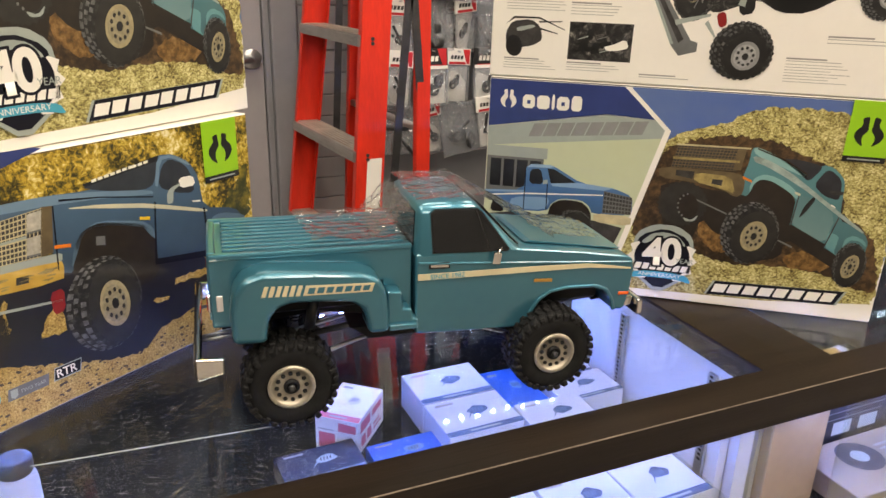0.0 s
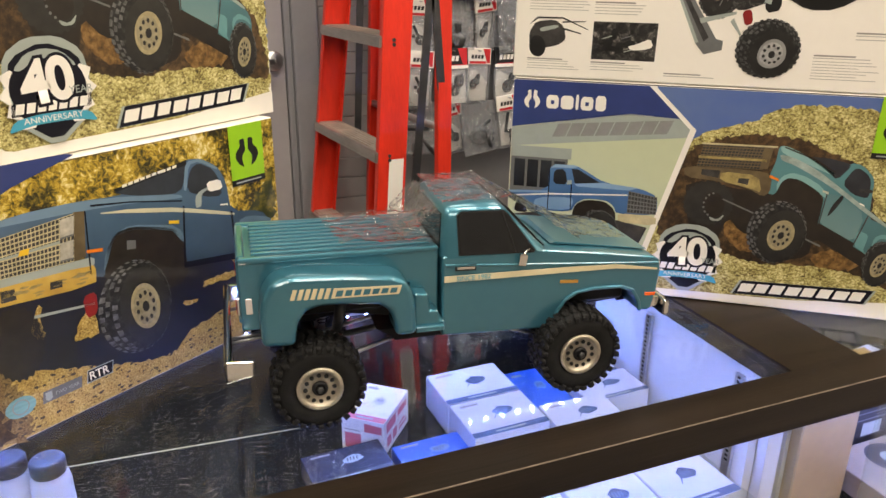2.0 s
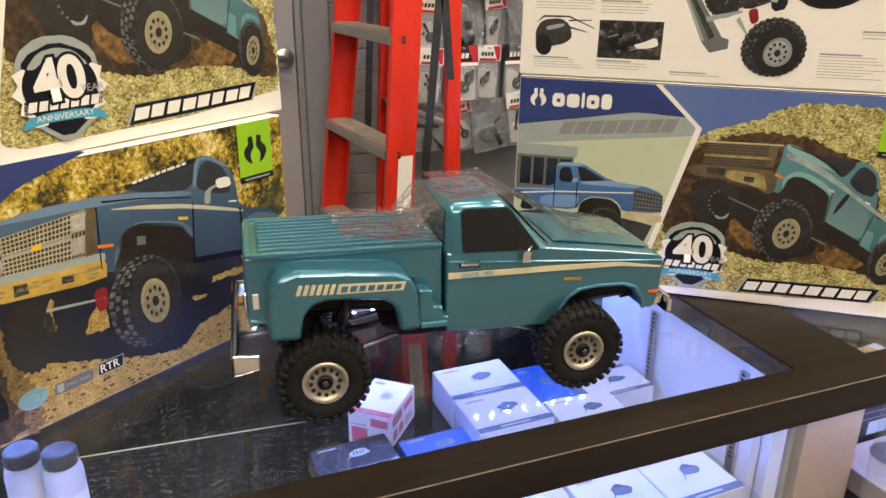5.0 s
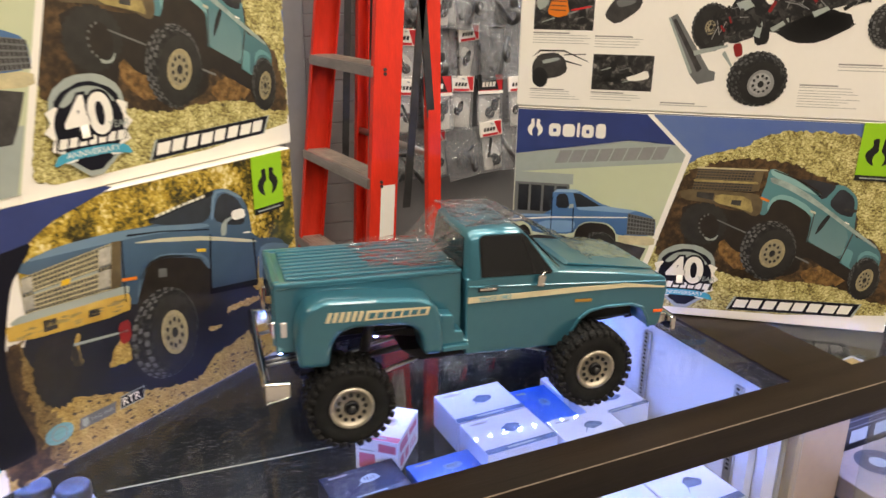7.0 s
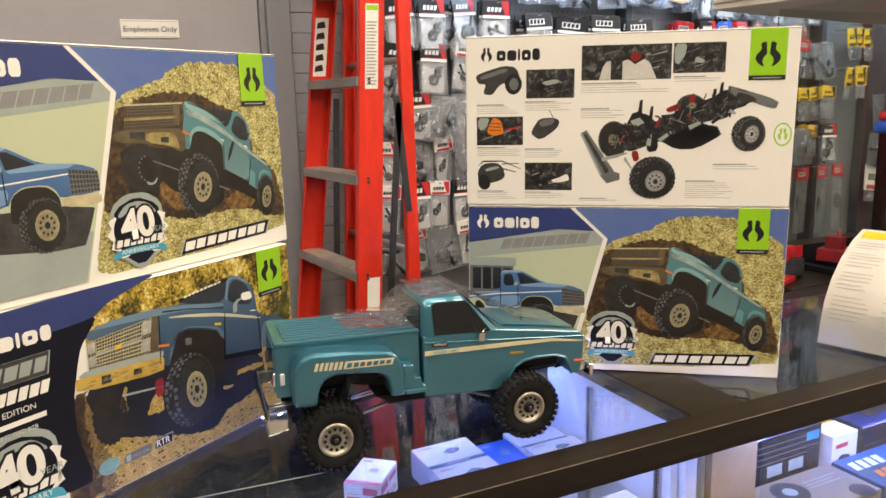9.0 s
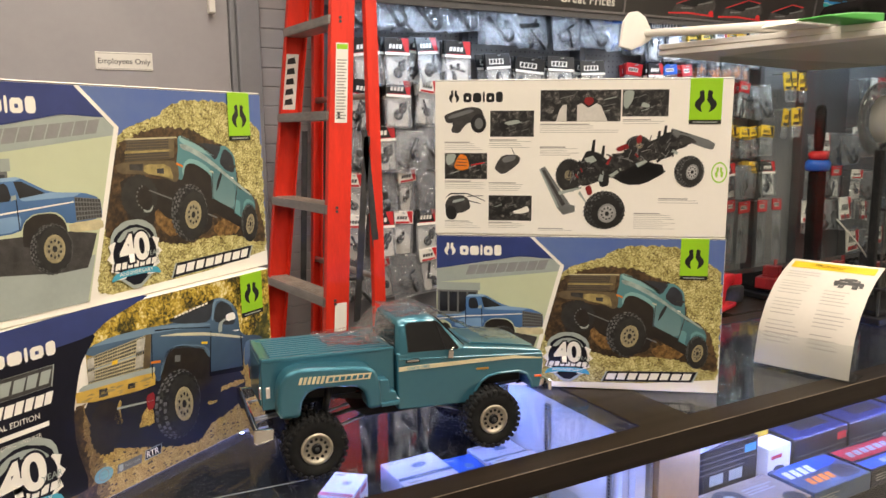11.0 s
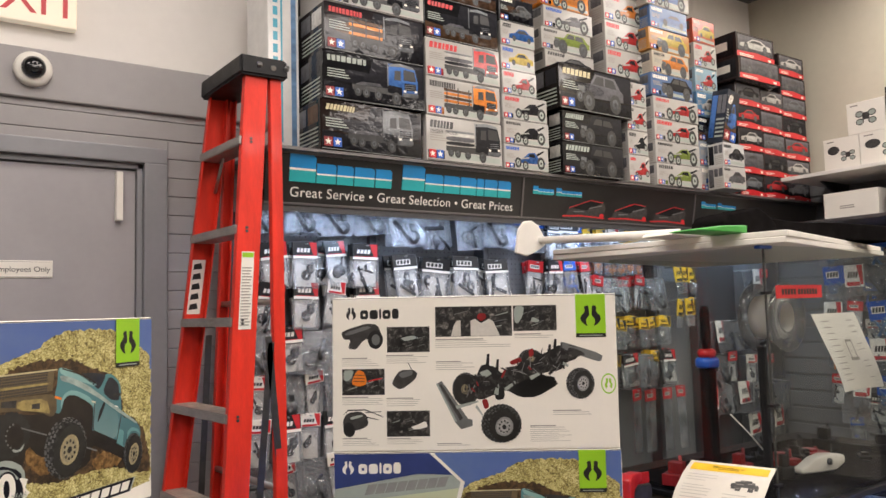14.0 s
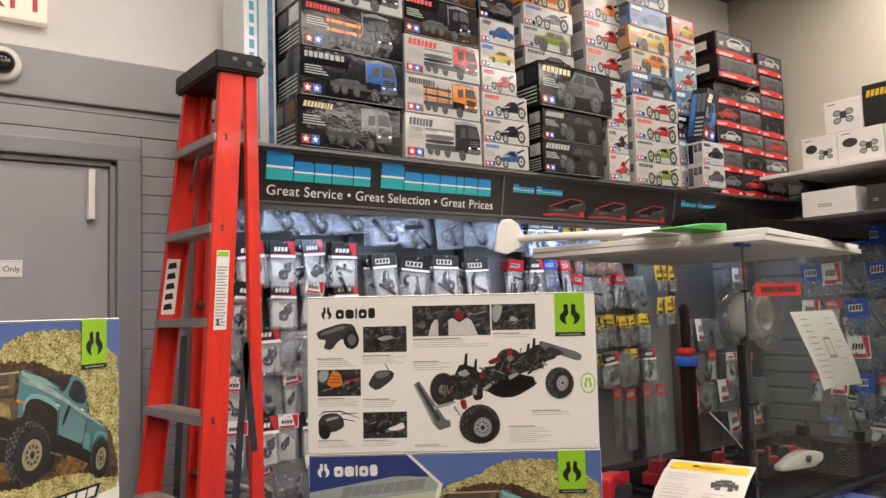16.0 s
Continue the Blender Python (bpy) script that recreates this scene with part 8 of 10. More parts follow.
for x in (*BAYS, 2.80, 4.02):
    d = 0.035 if x in BAYS else 0.03
    part("upright", box(x + bx - 0.016, -0.07 if x in BAYS and x > 2.3 else -0.03, 0.02, x + bx + 0.016, -0.001 if x not in BAYS else 0.02, 2.0, 0.002), "upright", shelving, "dark slotted steel upright")
part("end_panel", box(4.985 + bx, -0.06, 0.15, 5.375 + bx, -0.002, 1.99, 0.002), "upright", shelving, "dark steel end panel")
part("base_shelf", box(0, -0.42, 0.12, BAYS[-1] + bx, 0, 0.15, 0.002), "upright", shelving)
part("kick_plate", box(0, -0.40, 0.0, BAYS[-1] + bx, -0.39, 0.12), "upright", shelving)
part("top_deck", box(0, -0.405, 2.186, BAYS[-1] + bx, 0.08, 2.199, 0.001), "sign_trim", shelving, "grey top deck")
part("light_trough", box(0, -0.30, 1.993, BAYS[-1] + bx, -0.20, 2.004), "upright", shelving)
part("trough_lip", box(0, -0.338, 1.968, BAYS[-1] + bx, -0.328, 1.990), "upright", shelving)
led = part("light_strip", box(0.03, -0.262, 1.9895, BAYS[-1] + bx - 0.03, -0.252, 1.9925), glow_mat("header_tube", (0.75, 0.86, 1.0), 1.2), shelving, "cool white light strip")

for i, (a, b_) in enumerate(zip(BAYS, BAYS[1:])):
    lab = ("black header sign with blue block lettering and a white motto", "black header sign with a small blue word mark and battery pictures", "black header sign with a small blue word mark")[i]
    # sign face leans forward at its top
    s = thing("header_sign", lab, "sign", pose(a, 2.500, 1.998) @ Matrix.Shear("XZ", 4, (0, 0)) @ pose(0, 0, 0, 9.6), "header signs")
    w = b_ - a
    part("panel", box(0.003, 0, 0, w - 0.003, 0.008, 0.192), "sign_black", s)
    part("trim", box(0.0, -0.004, 0.184, w, 0.010, 0.196, 0.001), "sign_trim", s, "grey metal trim")
    part("trim", box(0.0, -0.004, -0.006, w, 0.010, 0.004, 0.001), "sign_trim", s, "grey metal trim")
    part("trim", box(w - 0.010, -0.0045, 0.004, w, 0.0, 0.184), "sign_trim", s, "grey metal trim")

    def word(x, z, size, caps, widths):
        """The shop's name as plain two-tone blocks."""
        up, low, mid = [], [], []
        for big, wd in zip(caps, widths):
            h = size * (1.0 if big else 0.72)
            ww = wd * size
            up.append([(x, z + h * 0.50), (x + ww, z + h * 0.50), (x + ww, z + h * 0.90), (x + ww * 0.88, z + h), (x, z + h)])
            mid.append(rect(x, z + h * 0.42, x + ww, z + h * 0.50))
            low.append([(x, z), (x + ww, z), (x + ww, z + h * 0.42), (x, z + h * 0.42)])
            x += ww + size * 0.05
        for nm, polys, mt in (("letter_upper", up, "logo_blue"), ("letter_lower", low, "logo_teal"), ("letter_line", mid, "ink_white")):
            for p in polys:
                part(nm, prism(p, -0.004, 0.0005), mt, s, "raised block lettering")
        return x
    if i == 0:
        x = word(0.094, 0.082, 0.102, (1, 0, 0, 0, 0), (1.02, 0.78, 0.68, 0.86, 0.72))
        word(x + 0.045, 0.082, 0.102, (1, 0, 0, 0, 0, 0, 0), (1.04, 0.86, 0.80, 0.80, 0.36, 0.68, 0.70))
        lettering("Great Service \u2022 Great Selection \u2022 Great Prices", 0.0530, pose(0.098, -0.0012, 0.026, 90), "paper", s, "motto", 0.0004, spacing=1.06)
    else:
        x = word(0.055, 0.112, 0.036, (1, 0, 0, 0, 0), (0.85, 0.62, 0.55, 0.7, 0.6))
        word(x + 0.015, 0.112, 0.036, (1, 0, 0, 0, 0, 0, 0), (0.9, 0.7, 0.65, 0.65, 0.28, 0.55, 0.55))
    if i == 1:
        for k in range(3):
            x = 0.26 + k * 0.31
            bt = part("battery_picture", flats([[(x, 0.012), (x + 0.10, 0.004), (x + 0.26, 0.012), (x + 0.275, 0.070), (x + 0.255, 0.096), (x + 0.17, 0.104), (x + 0.03, 0.060)]], 2), "ink_char", s, "printed battery pack")
            part("battery_top", flats([[(x + 0.045, 0.060), (x + 0.17, 0.100), (x + 0.25, 0.092), (x + 0.14, 0.052)]], 3), "black_plastic", bt, "glossy black top")
            part("battery_label", flats([[(x + 0.06, 0.040), (x + 0.13, 0.044), (x + 0.13, 0.050), (x + 0.06, 0.046)], [(x + 0.16, 0.060), (x + 0.25, 0.078), (x + 0.25, 0.084), (x + 0.16, 0.066)]], 4), "ink_grey", bt, "pale label strips")
            part("battery_edge", flats([[(x + 0.03, 0.058), (x + 0.17, 0.101), (x + 0.255, 0.093), (x + 0.255, 0.097), (x + 0.17, 0.105), (x + 0.03, 0.062)]], 4), "ink_red", bt, "red printed edge")
            part("battery_wire", flats([[(x - 0.01, 0.016), (x + 0.11, 0.022), (x + 0.27, 0.016), (x + 0.27, 0.022), (x + 0.11, 0.029), (x - 0.01, 0.023)], ell(x + 0.25, 0.03, 0.015, 0.012, 12)], 4), "ink_red", bt)


# ---- hanging packs ----
def pillow(w, h, d, seed, nx=5, nz=7):
    """A crumpled bag front and back."""
    rng = random.Random(seed)
    b = bmesh.new()
    grids = []
    for s in (-1, 1):
        g = []
        for iz in range(nz):
            row = []
            for ix in range(nx):
                u, v = ix / (nx - 1), iz / (nz - 1)
                bulge = math.sin(math.pi * u) ** 0.6 * math.sin(math.pi * min(1, v * 1.25 + 0.02)) ** 0.6 if 0 < u < 1 and 0 < v < 1 else 0
                y = s * d / 2 * bulge * (1.25 - v * 0.8) + (rng.uniform(-1, 1) * d * 0.16 if 0 < u < 1 else 0)
                row.append(b.verts.new(((u - 0.5) * w + rng.uniform(-1, 1) * w * 0.015, y, -h + v * h)))
            g.append(row)
        grids.append(g)
        for iz in range(nz - 1):
            for ix in range(nx - 1):
                q = [g[iz][ix], g[iz][ix + 1], g[iz + 1][ix + 1], g[iz + 1][ix]]
                b.faces.new(q if s < 0 else q[::-1])
    return b


def blob(seed, r, squash=(1, 0.4, 1)):
    rng = random.Random(seed)
    b = bmesh.new()
    bmesh.ops.create_icosphere(b, subdivisions=1, radius=r)
    for v in b.verts:
        v.co *= rng.uniform(0.65, 1.25)
        v.co = Vector((v.co.x * squash[0], v.co.y * squash[1], v.co.z * squash[2]))
    return b


PACKS = {}


def make_pack(kind, seed):
    w, h, head, ink_name, ink2, inside, label = {
        "black_red": (0.114, 0.178, 0.056, "ink_black", "ink_red", "black_plastic", "clear parts bag with a black and red header card"),
        "black": (0.140, 0.185, 0.054, "ink_black", "ink_white", "grey_metal", "clear parts bag with a black header card"),
        "white_red": (0.088, 0.175, 0.042, "ink_white", "ink_red", "black_plastic", "clear parts bag with a white and red header card"),
        "clear": (0.165, 0.175, 0.0, None, None, "grey_metal", "clear parts bag with small dark parts"),
        "blue": (0.078, 0.160, 0.038, "ink_royal", "ink_white", "ink_royal", "small blue carded parts pack"),
        "yellow": (0.056, 0.135, 0.048, "ink_yellow", "ink_black", "steel", "clear pack with a yellow header card"),
        "yellow_card": (0.060, 0.150, 0.085, "ink_yellow", "ink_black", "black_plastic", "yellow and black carded bottle pack"),
        "yellow_wide": (0.088, 0.150, 0.048, "ink_yellow", "ink_black", "grey_metal", "clear parts bag with a yellow header card"),
        "blue_card": (0.125, 0.190, 0.100, "ink_royal", "ink_white", "ink_blue", "large blue carded parts pack"),
        "white_card": (0.115, 0.180, 0.120, "ink_white", "ink_red", "grey_metal", "large white carded parts pack"),
        "orange_card": (0.090, 0.170, 0.070, "ink_orange", "ink_white", "ink_orange", "orange carded parts pack"),
        "red": (0.090, 0.175, 0.044, "ink_red", "ink_white", "black_plastic", "clear pack with a red header card"),
        "red_long": (0.085, 0.330, 0.050, "ink_red", "ink_white", "black_plastic", "long black shock pack with a red header card"),
        "orange": (0.065, 0.10, 0.0, None, None, "ink_orange", "orange part in a clear bag"),
        "yellow_tube": (0.045, 0.085, 0.0, None, None, "ink_yellow", "small yellow bottle pack"),
    }[kind]
    t = thing("hanging_pack", label, "parts pack", pose(0, 0, 0), "hanging parts packs")
    body = part("bag", pillow(w, h - head * 0.6, 0.022, seed), "bag", t, "clear crumpled plastic bag", True)
    body.location.z = -head * 0.6
    rng = random.Random(seed * 7 + 1)
    bm = bmesh.new()
    for k in range(rng.randint(3, 5)):
        at = (rng.uniform(-0.26, 0.26) * w, rng.uniform(-0.003, 0.003), -h * rng.uniform(0.45, 0.86) if kind != "red_long" else -h * 0.55)
        shape = rng.random()
        if kind == "red_long" or shape < 0.35:
            absorb(bm, blob(seed + k * 13, w * rng.uniform(0.10, 0.20), (rng.uniform(0.5, 1.2), 0.35, rng.uniform(0.5, 1.3) if kind != "red_long" else 3.6)), Matrix.Translation(at))
        elif shape < 0.65:
            lathe([(w * 0.08, -0.003), (w * 0.19, -0.003), (w * 0.19, 0.003), (w * 0.08, 0.003), (w * 0.08, -0.003)], 14, bm=bm, m=Matrix.Translation(at) @ pose(0, 0, 0, 0, 0, rng.uniform(-30, 30)), caps=False)
        else:
            a = rng.uniform(0, math.pi)
            dx, dz = w * 0.30 * math.cos(a), w * 0.42 * math.sin(a)
            rod((at[0] - dx, at[1], at[2] - dz), (at[0] + dx, at[1], at[2] + dz), w * rng.uniform(0.03, 0.07), 8, bm)
    tagged(part("inner_part", bm, inside, t), kind="stuff")
    if head:
        hd = part("header_card", box(-w / 2, -0.004, -head, w / 2, 0.004, 0.012, 0.001), ink_name, t, "printed header card")
        part("header_mark", flats([rect(-w * 0.36, -head * 0.62, w * 0.22, -head * 0.20)] if ink2 == "ink_white" else [[(w * 0.16, 0.010), (w * 0.46, 0.010), (w * 0.46, -head * 0.9), (w * 0.34, -head * 0.9)], rect(-w * 0.4, -head * 0.95, w * 0.3, -head * 0.75)], 1, -0.004), ink2, hd)
        part("header_print", flats(blocks(-w * 0.34, -head * 0.55, head * 0.3, [w * 0.10] * 4, w * 0.035, 0.2), 2, -0.004), "ink_white" if ink_name in ("ink_black", "ink_red", "ink_royal") and ink2 != "ink_white" else "ink_black", hd)
    if kind in ("black", "black_red"):
        part("header_strip", flats([rect(-w * 0.49, -head, w * 0.49, -head * 0.80)], 3, -0.004), "ink_white", t, "white strip under the header")
    if kind in ("black", "white_red", "red", "black_red"):
        part("insert_card", box(-w * 0.42, 0.004, -h * 0.95, w * 0.42, 0.005, -head), "paper", t, "white insert card")
    return t


def hang(kind, x, y, z, tilt=0.0, n=2, turn=0):
    """A peg with packs hung one behind the other."""
    peg = tagged(part("peg_hook", rod((0, 0, 0), (0, PEG_Y - y + 0.02, 0), 0.0025, 6), "steel"), "thin bright steel peg hook", "hook", "peg hooks")
    place = Matrix.Translation((x, y, z)) @ pose(0, 0, 0, 0, 0, turn)
    peg.matrix_world = place @ Matrix.Translation((0, -0.022, 0.004))
    for k in range(n):
        seed = HANG_RNG.randint(0, 4)
        key = (kind, seed)
        m = place @ pose(HANG_RNG.uniform(-0.004, 0.004), k * 0.030, 0, tilt + HANG_RNG.uniform(-5, 7), HANG_RNG.uniform(-8, 8), HANG_RNG.uniform(-14, 14))
        if key not in PACKS:
            PACKS[key] = make_pack(kind, seed + len(PACKS) * 3)
            PACKS[key].matrix_world = m
        else:
            copy_thing(PACKS[key], m)


HANG_RNG = random.Random(11)
ROWS = [
    # x from, x to, spacing, height, kinds
    (2.26, 2.76, 0.165, 2.085, ("clear",)),
    (2.30, 2.74, 0.138, 1.872, ("black_red",)),
    (2.30, 2.74, 0.142, 1.700, ("black_red", "black_red", "white_red")),
    (2.24, 2.70, 0.125, 1.525, ("clear", "black_red", "clear")),
    (2.24, 2.70, 0.120, 1.350, ("white_red", "clear")),
    (2.24, 2.70, 0.110, 1.180, ("white_red", "black_red")),
    (2.24, 2.70, 0.110, 1.010, ("clear", "white_red")),
    (2.91, 3.46, 0.178, 2.045, ("clear",)),
    (3.555, 3.60, 0.09, 2.030, ("blue",)),
    (2.915, 3.45, 0.168, 1.818, ("black",)),
    (3.70, 4.00, 0.095, 2.020, ("blue", "black", "black")),
    (3.70, 4.00, 0.100, 1.815, ("red", "black_red", "blue")),
    (4.06, 4.58, 0.088, 1.985, ("yellow_wide", "yellow_wide", "white_red")),
    (4.14, 4.44, 0.075, 1.850, ("orange",)),
    (4.10, 4.62, 0.120, 1.735, ("red", "clear", "red")),
    (4.78, 4.92, 0.060, 1.800, ("yellow_card",)),
    (4.78, 4.92, 0.060, 1.600, ("yellow_card",)),
    (4.20, 4.66, 0.084, 1.505, ("yellow_wide",)),
    (4.12, 4.66, 0.105, 1.320, ("clear", "yellow_wide", "black_red")),
    (4.36, 4.74, 0.12, 1.115, ("red_long",)),
    (5.43, 5.70, 0.10, 1.78, ("clear", "white_card", "red")),
    (5.43, 5.70, 0.11, 1.50, ("white_red", "clear", "white_card")),
    (5.43, 5.70, 0.11, 1.24, ("white_red", "clear", "red")),
    (5.03, 5.34, 0.100, 1.47, ("clear", "white_card", "clear")),
    (5.03, 5.34, 0.105, 1.28, ("clear", "clear", "red")),
    (5.03, 5.34, 0.100, 1.09, ("white_card", "clear", "clear")),
    (5.43, 5.74, 0.10, 1.07, ("clear", "white_card", "clear")),
    (5.43, 5.74, 0.10, 0.90, ("white_card", "clear", "black_red")),
]
for xa, xb, sp, z, kinds in ROWS:
    k, x = 0, xa
    while x <= xb:
        hang(kinds[k % len(kinds)], x, 2.735 + HANG_RNG.uniform(-0.02, 0.02), z + HANG_RNG.uniform(-0.010, 0.010), -3, 1 if xa > 4.7 or z < 1.3 else 2 if kinds == ("clear",) else 3)
        x += sp
        k += 1
# packs on the slotted panel of the side wall
for r, (z, kinds) in enumerate(((1.98, ("blue_card", "clear", "blue_card")), (1.78, ("blue_card", "white_card", "clear", "blue_card")), (1.56, ("white_card", "red", "blue_card", "clear")), (1.34, ("orange_card", "blue_card", "white_card", "clear")), (1.12, ("red", "white_card", "blue_card")), (1.89, ("clear", "clear", "black_red")), (1.67, ("clear", "blue", "clear")), (1.45, ("clear", "white_red", "clear")), (1.23, ("black_red", "clear", "blue")), (1.01, ("clear", "black_red", "clear")), (0.86, ("blue", "clear", "black_red")))):
    for k in range(14):
        hang(kinds[k % len(kinds)], (5.80 if r < 5 else 5.86) + HANG_RNG.uniform(-0.02, 0.01), 2.38 - k * 0.135 - (0.06 if r > 4 else 0), z, -3, 1, -90)

# ---- model kit cartons on top of the shelving ----
PHOTO = {}


def photo_ink(name, rgb):
    """A printed photograph's ink: one colour broken into shade and shine."""
    if name not in PHOTO:
        lift = 0.05 * min(1, max(rgb) * 2.5)
        PHOTO[name] = photo_mat("photo_" + name, tuple(v * 0.30 for v in rgb), tuple(min(1, v * 1.25 + lift) for v in rgb), 0.0, 0.17, 0.0, 1.1, 46, 0.0, 0.06, 0.20)
    return PHOTO[name]


INKS = {"red": (0.50, 0.02, 0.02), "orange": (0.70, 0.22, 0.02), "blue": (0.03, 0.12, 0.38), "grey": (0.12, 0.12, 0.13), "dark": (0.020, 0.020, 0.024), "green": (0.26, 0.34, 0.06), "yellow": (0.60, 0.44, 0.04), "white": (0.52, 0.51, 0.48), "silver": (0.17, 0.18, 0.19), "brown": (0.10, 0.055, 0.03)}
for nm, c in INKS.items():
    photo_ink(nm, c)


def vehicle(k, style, paint, cx, cz, w, h, layer, rng):
    """A printed vehicle: lorry, buggy, offroad or car, in several inks."""
    P = lambda pts: [(cx + x * w, cz + z * h) for x, z in pts]
    body = PHOTO[paint]
    if style == "lorry":
        t = part("printed_vehicle", flats([P([(-0.50, -0.24), (0.46, -0.26), (0.50, -0.16), (0.10, -0.10), (-0.50, -0.12)])], layer), "ink_black", k)
        load = rng.choice(("tank", "logs", "bare"))
        if load == "tank":
            for z0, z1, tone in ((-0.10, 0.00, "dark"), (0.00, 0.12, "grey"), (0.12, 0.20, "white"), (0.20, 0.26, "silver")):
                part("printed_tank", flats([soft(P([(-0.50, z0), (0.00, z0 + 0.01), (0.01, z1), (-0.49, z1 - 0.01)]), 1)], layer + 1), PHOTO[tone], t)
        elif load == "logs":
            for u in range(4):
                z0 = -0.10 + u * 0.10
                part("printed_log", flats([P([(-0.50, z0 + 0.01), (0.00, z0), (0.00, z0 + 0.075), (-0.50, z0 + 0.085)])], layer + 1), PHOTO["brown" if u % 2 else "orange"], t)
            for u in range(3):
                x0 = -0.46 + u * 0.20
                part("printed_stake", flats([P([(x0, -0.12), (x0 + 0.018, -0.12), (x0 + 0.022, 0.34), (x0 + 0.004, 0.34)])], layer + 2), "ink_black", t)
        else:
            part("printed_fifth_wheel", flats([P([(-0.46, -0.12), (-0.06, -0.10), (-0.10, -0.03), (-0.36, -0.04)])], layer + 1), PHOTO["grey"], t)
        part("printed_cab_side", flats([P([(0.02, -0.20), (0.24, -0.22), (0.25, 0.46), (0.20, 0.52), (0.04, 0.48)])], layer + 2), body, t)
        part("printed_cab_front", flats([P([(0.24, -0.24), (0.48, -0.20), (0.49, 0.12), (0.44, 0.44), (0.25, 0.48)])], layer + 2), body, t)
        part("printed_roof", flats([P([(0.06, 0.48), (0.22, 0.53), (0.42, 0.48), (0.44, 0.42), (0.24, 0.45), (0.04, 0.42)])], layer + 3), PHOTO["silver"], t)
        part("printed_screen", flats([P([(0.265, 0.14), (0.465, 0.14), (0.435, 0.38), (0.265, 0.40)])], layer + 3), "ink_black", t)
        part("printed_side_window", flats([P([(0.12, 0.12), (0.225, 0.12), (0.225, 0.36), (0.13, 0.34)])], layer + 3), "ink_black", t)
        part("printed_shade", flats([P([(0.02, -0.20), (0.24, -0.22), (0.24, -0.04), (0.02, -0.02)])], layer + 3), PHOTO["dark"], t)
        g = part("printed_grille", flats([P([(0.28, -0.10), (0.46, -0.08), (0.46, 0.08), (0.28, 0.08)])], layer + 3), PHOTO["dark"], t)
        for u in range(3):
            part("printed_grille_bar", flats([P([(0.285, -0.07 + u * 0.05), (0.455, -0.05 + u * 0.05), (0.455, -0.035 + u * 0.05), (0.285, -0.055 + u * 0.05)])], layer + 4), PHOTO["silver"], t)
        part("printed_bumper", flats([P([(0.25, -0.26), (0.49, -0.22), (0.49, -0.14), (0.25, -0.16)])], layer + 3), PHOTO["silver"], t)
        for x0, z0 in ((0.265, -0.14), (0.435, -0.12)):
            part("printed_lamp", flats([P([(x0, z0), (x0 + 0.04, z0), (x0 + 0.04, z0 + 0.05), (x0, z0 + 0.05)])], layer + 4), "ink_white", t)
        part("printed_stack", flats([P([(0.015, -0.05), (0.035, -0.05), (0.035, 0.50), (0.015, 0.50)])], layer + 4), PHOTO["silver"], t)
        wheels = [(-0.42, -0.27, 0.066), (-0.30, -0.28, 0.068), (-0.12, -0.29, 0.070), (0.15, -0.31, 0.082)]
    elif style == "buggy":
        t = part("printed_vehicle", flats([P([(-0.48, -0.12), (-0.20, 0.02), (-0.02, 0.26), (0.16, 0.30), (0.26, 0.10), (0.46, -0.05), (0.48, -0.18), (-0.40, -0.22)])], layer), body, k)
        part("printed_cage", flats([P([(-0.06, 0.10), (0.00, 0.22), (0.14, 0.24), (0.18, 0.06)]), P([(0.20, 0.24), (0.42, 0.42), (0.46, 0.38), (0.24, 0.16)])], layer + 1), PHOTO["dark"], t)
        part("printed_wing", flats([P([(0.28, 0.36), (0.50, 0.44), (0.50, 0.52), (0.26, 0.44)])], layer + 2), PHOTO["white"], t)
        part("printed_nose", flats([P([(-0.30, -0.06), (-0.02, 0.02), (-0.04, 0.08), (-0.26, 0.00)])], layer + 2), PHOTO["white"], t)
        wheels = [(-0.36, -0.20, 0.12), (0.34, -0.14, 0.15), (-0.14, -0.30, 0.11)]
    elif style == "offroad":
        t = part("printed_vehicle", flats([P([(-0.48, -0.05), (-0.48, 0.14), (-0.22, 0.20), (-0.12, 0.46), (0.30, 0.44), (0.42, 0.16), (0.48, 0.10), (0.48, -0.14), (-0.30, -0.16)])], layer), body, k)
        part("printed_glass", flats([P([(-0.17, 0.20), (-0.09, 0.41), (0.06, 0.41), (0.06, 0.19)]), P([(0.09, 0.19), (0.09, 0.40), (0.27, 0.39), (0.34, 0.17)])], layer + 1), "ink_black", t)
        part("printed_grille", flats([P([(-0.475, -0.04), (-0.34, -0.07), (-0.34, 0.10), (-0.475, 0.11)])], layer + 1), PHOTO["silver"], t)
        wheels = [(-0.26, -0.24, 0.15), (0.30, -0.22, 0.15), (-0.44, -0.16, 0.09)]
    else:
        t = part("printed_vehicle", flats([P([(-0.50, -0.16), (-0.48, 0.02), (-0.26, 0.10), (-0.10, 0.30), (0.16, 0.32), (0.34, 0.14), (0.48, 0.10), (0.50, -0.12), (0.10, -0.20)])], layer), body, k)
        part("printed_glass", flats([P([(-0.20, 0.11), (-0.08, 0.26), (0.14, 0.27), (0.27, 0.12)])], layer + 1), "ink_black", t)
        wheels = [(-0.30, -0.14, 0.09), (0.30, -0.13, 0.09)]
    for x, z, r in wheels:
        wr = r * w
        part("printed_wheel", flats([ell(cx + x * w, cz + z * h, wr * 0.8, wr, 14)], layer + 4), "tyre_print", t)
        part("printed_hub", flats([ell(cx + x * w, cz + z * h, wr * 0.44, wr * 0.56, 12)], layer + 5), PHOTO["silver"] if style != "buggy" else "ink_lgrey", t)
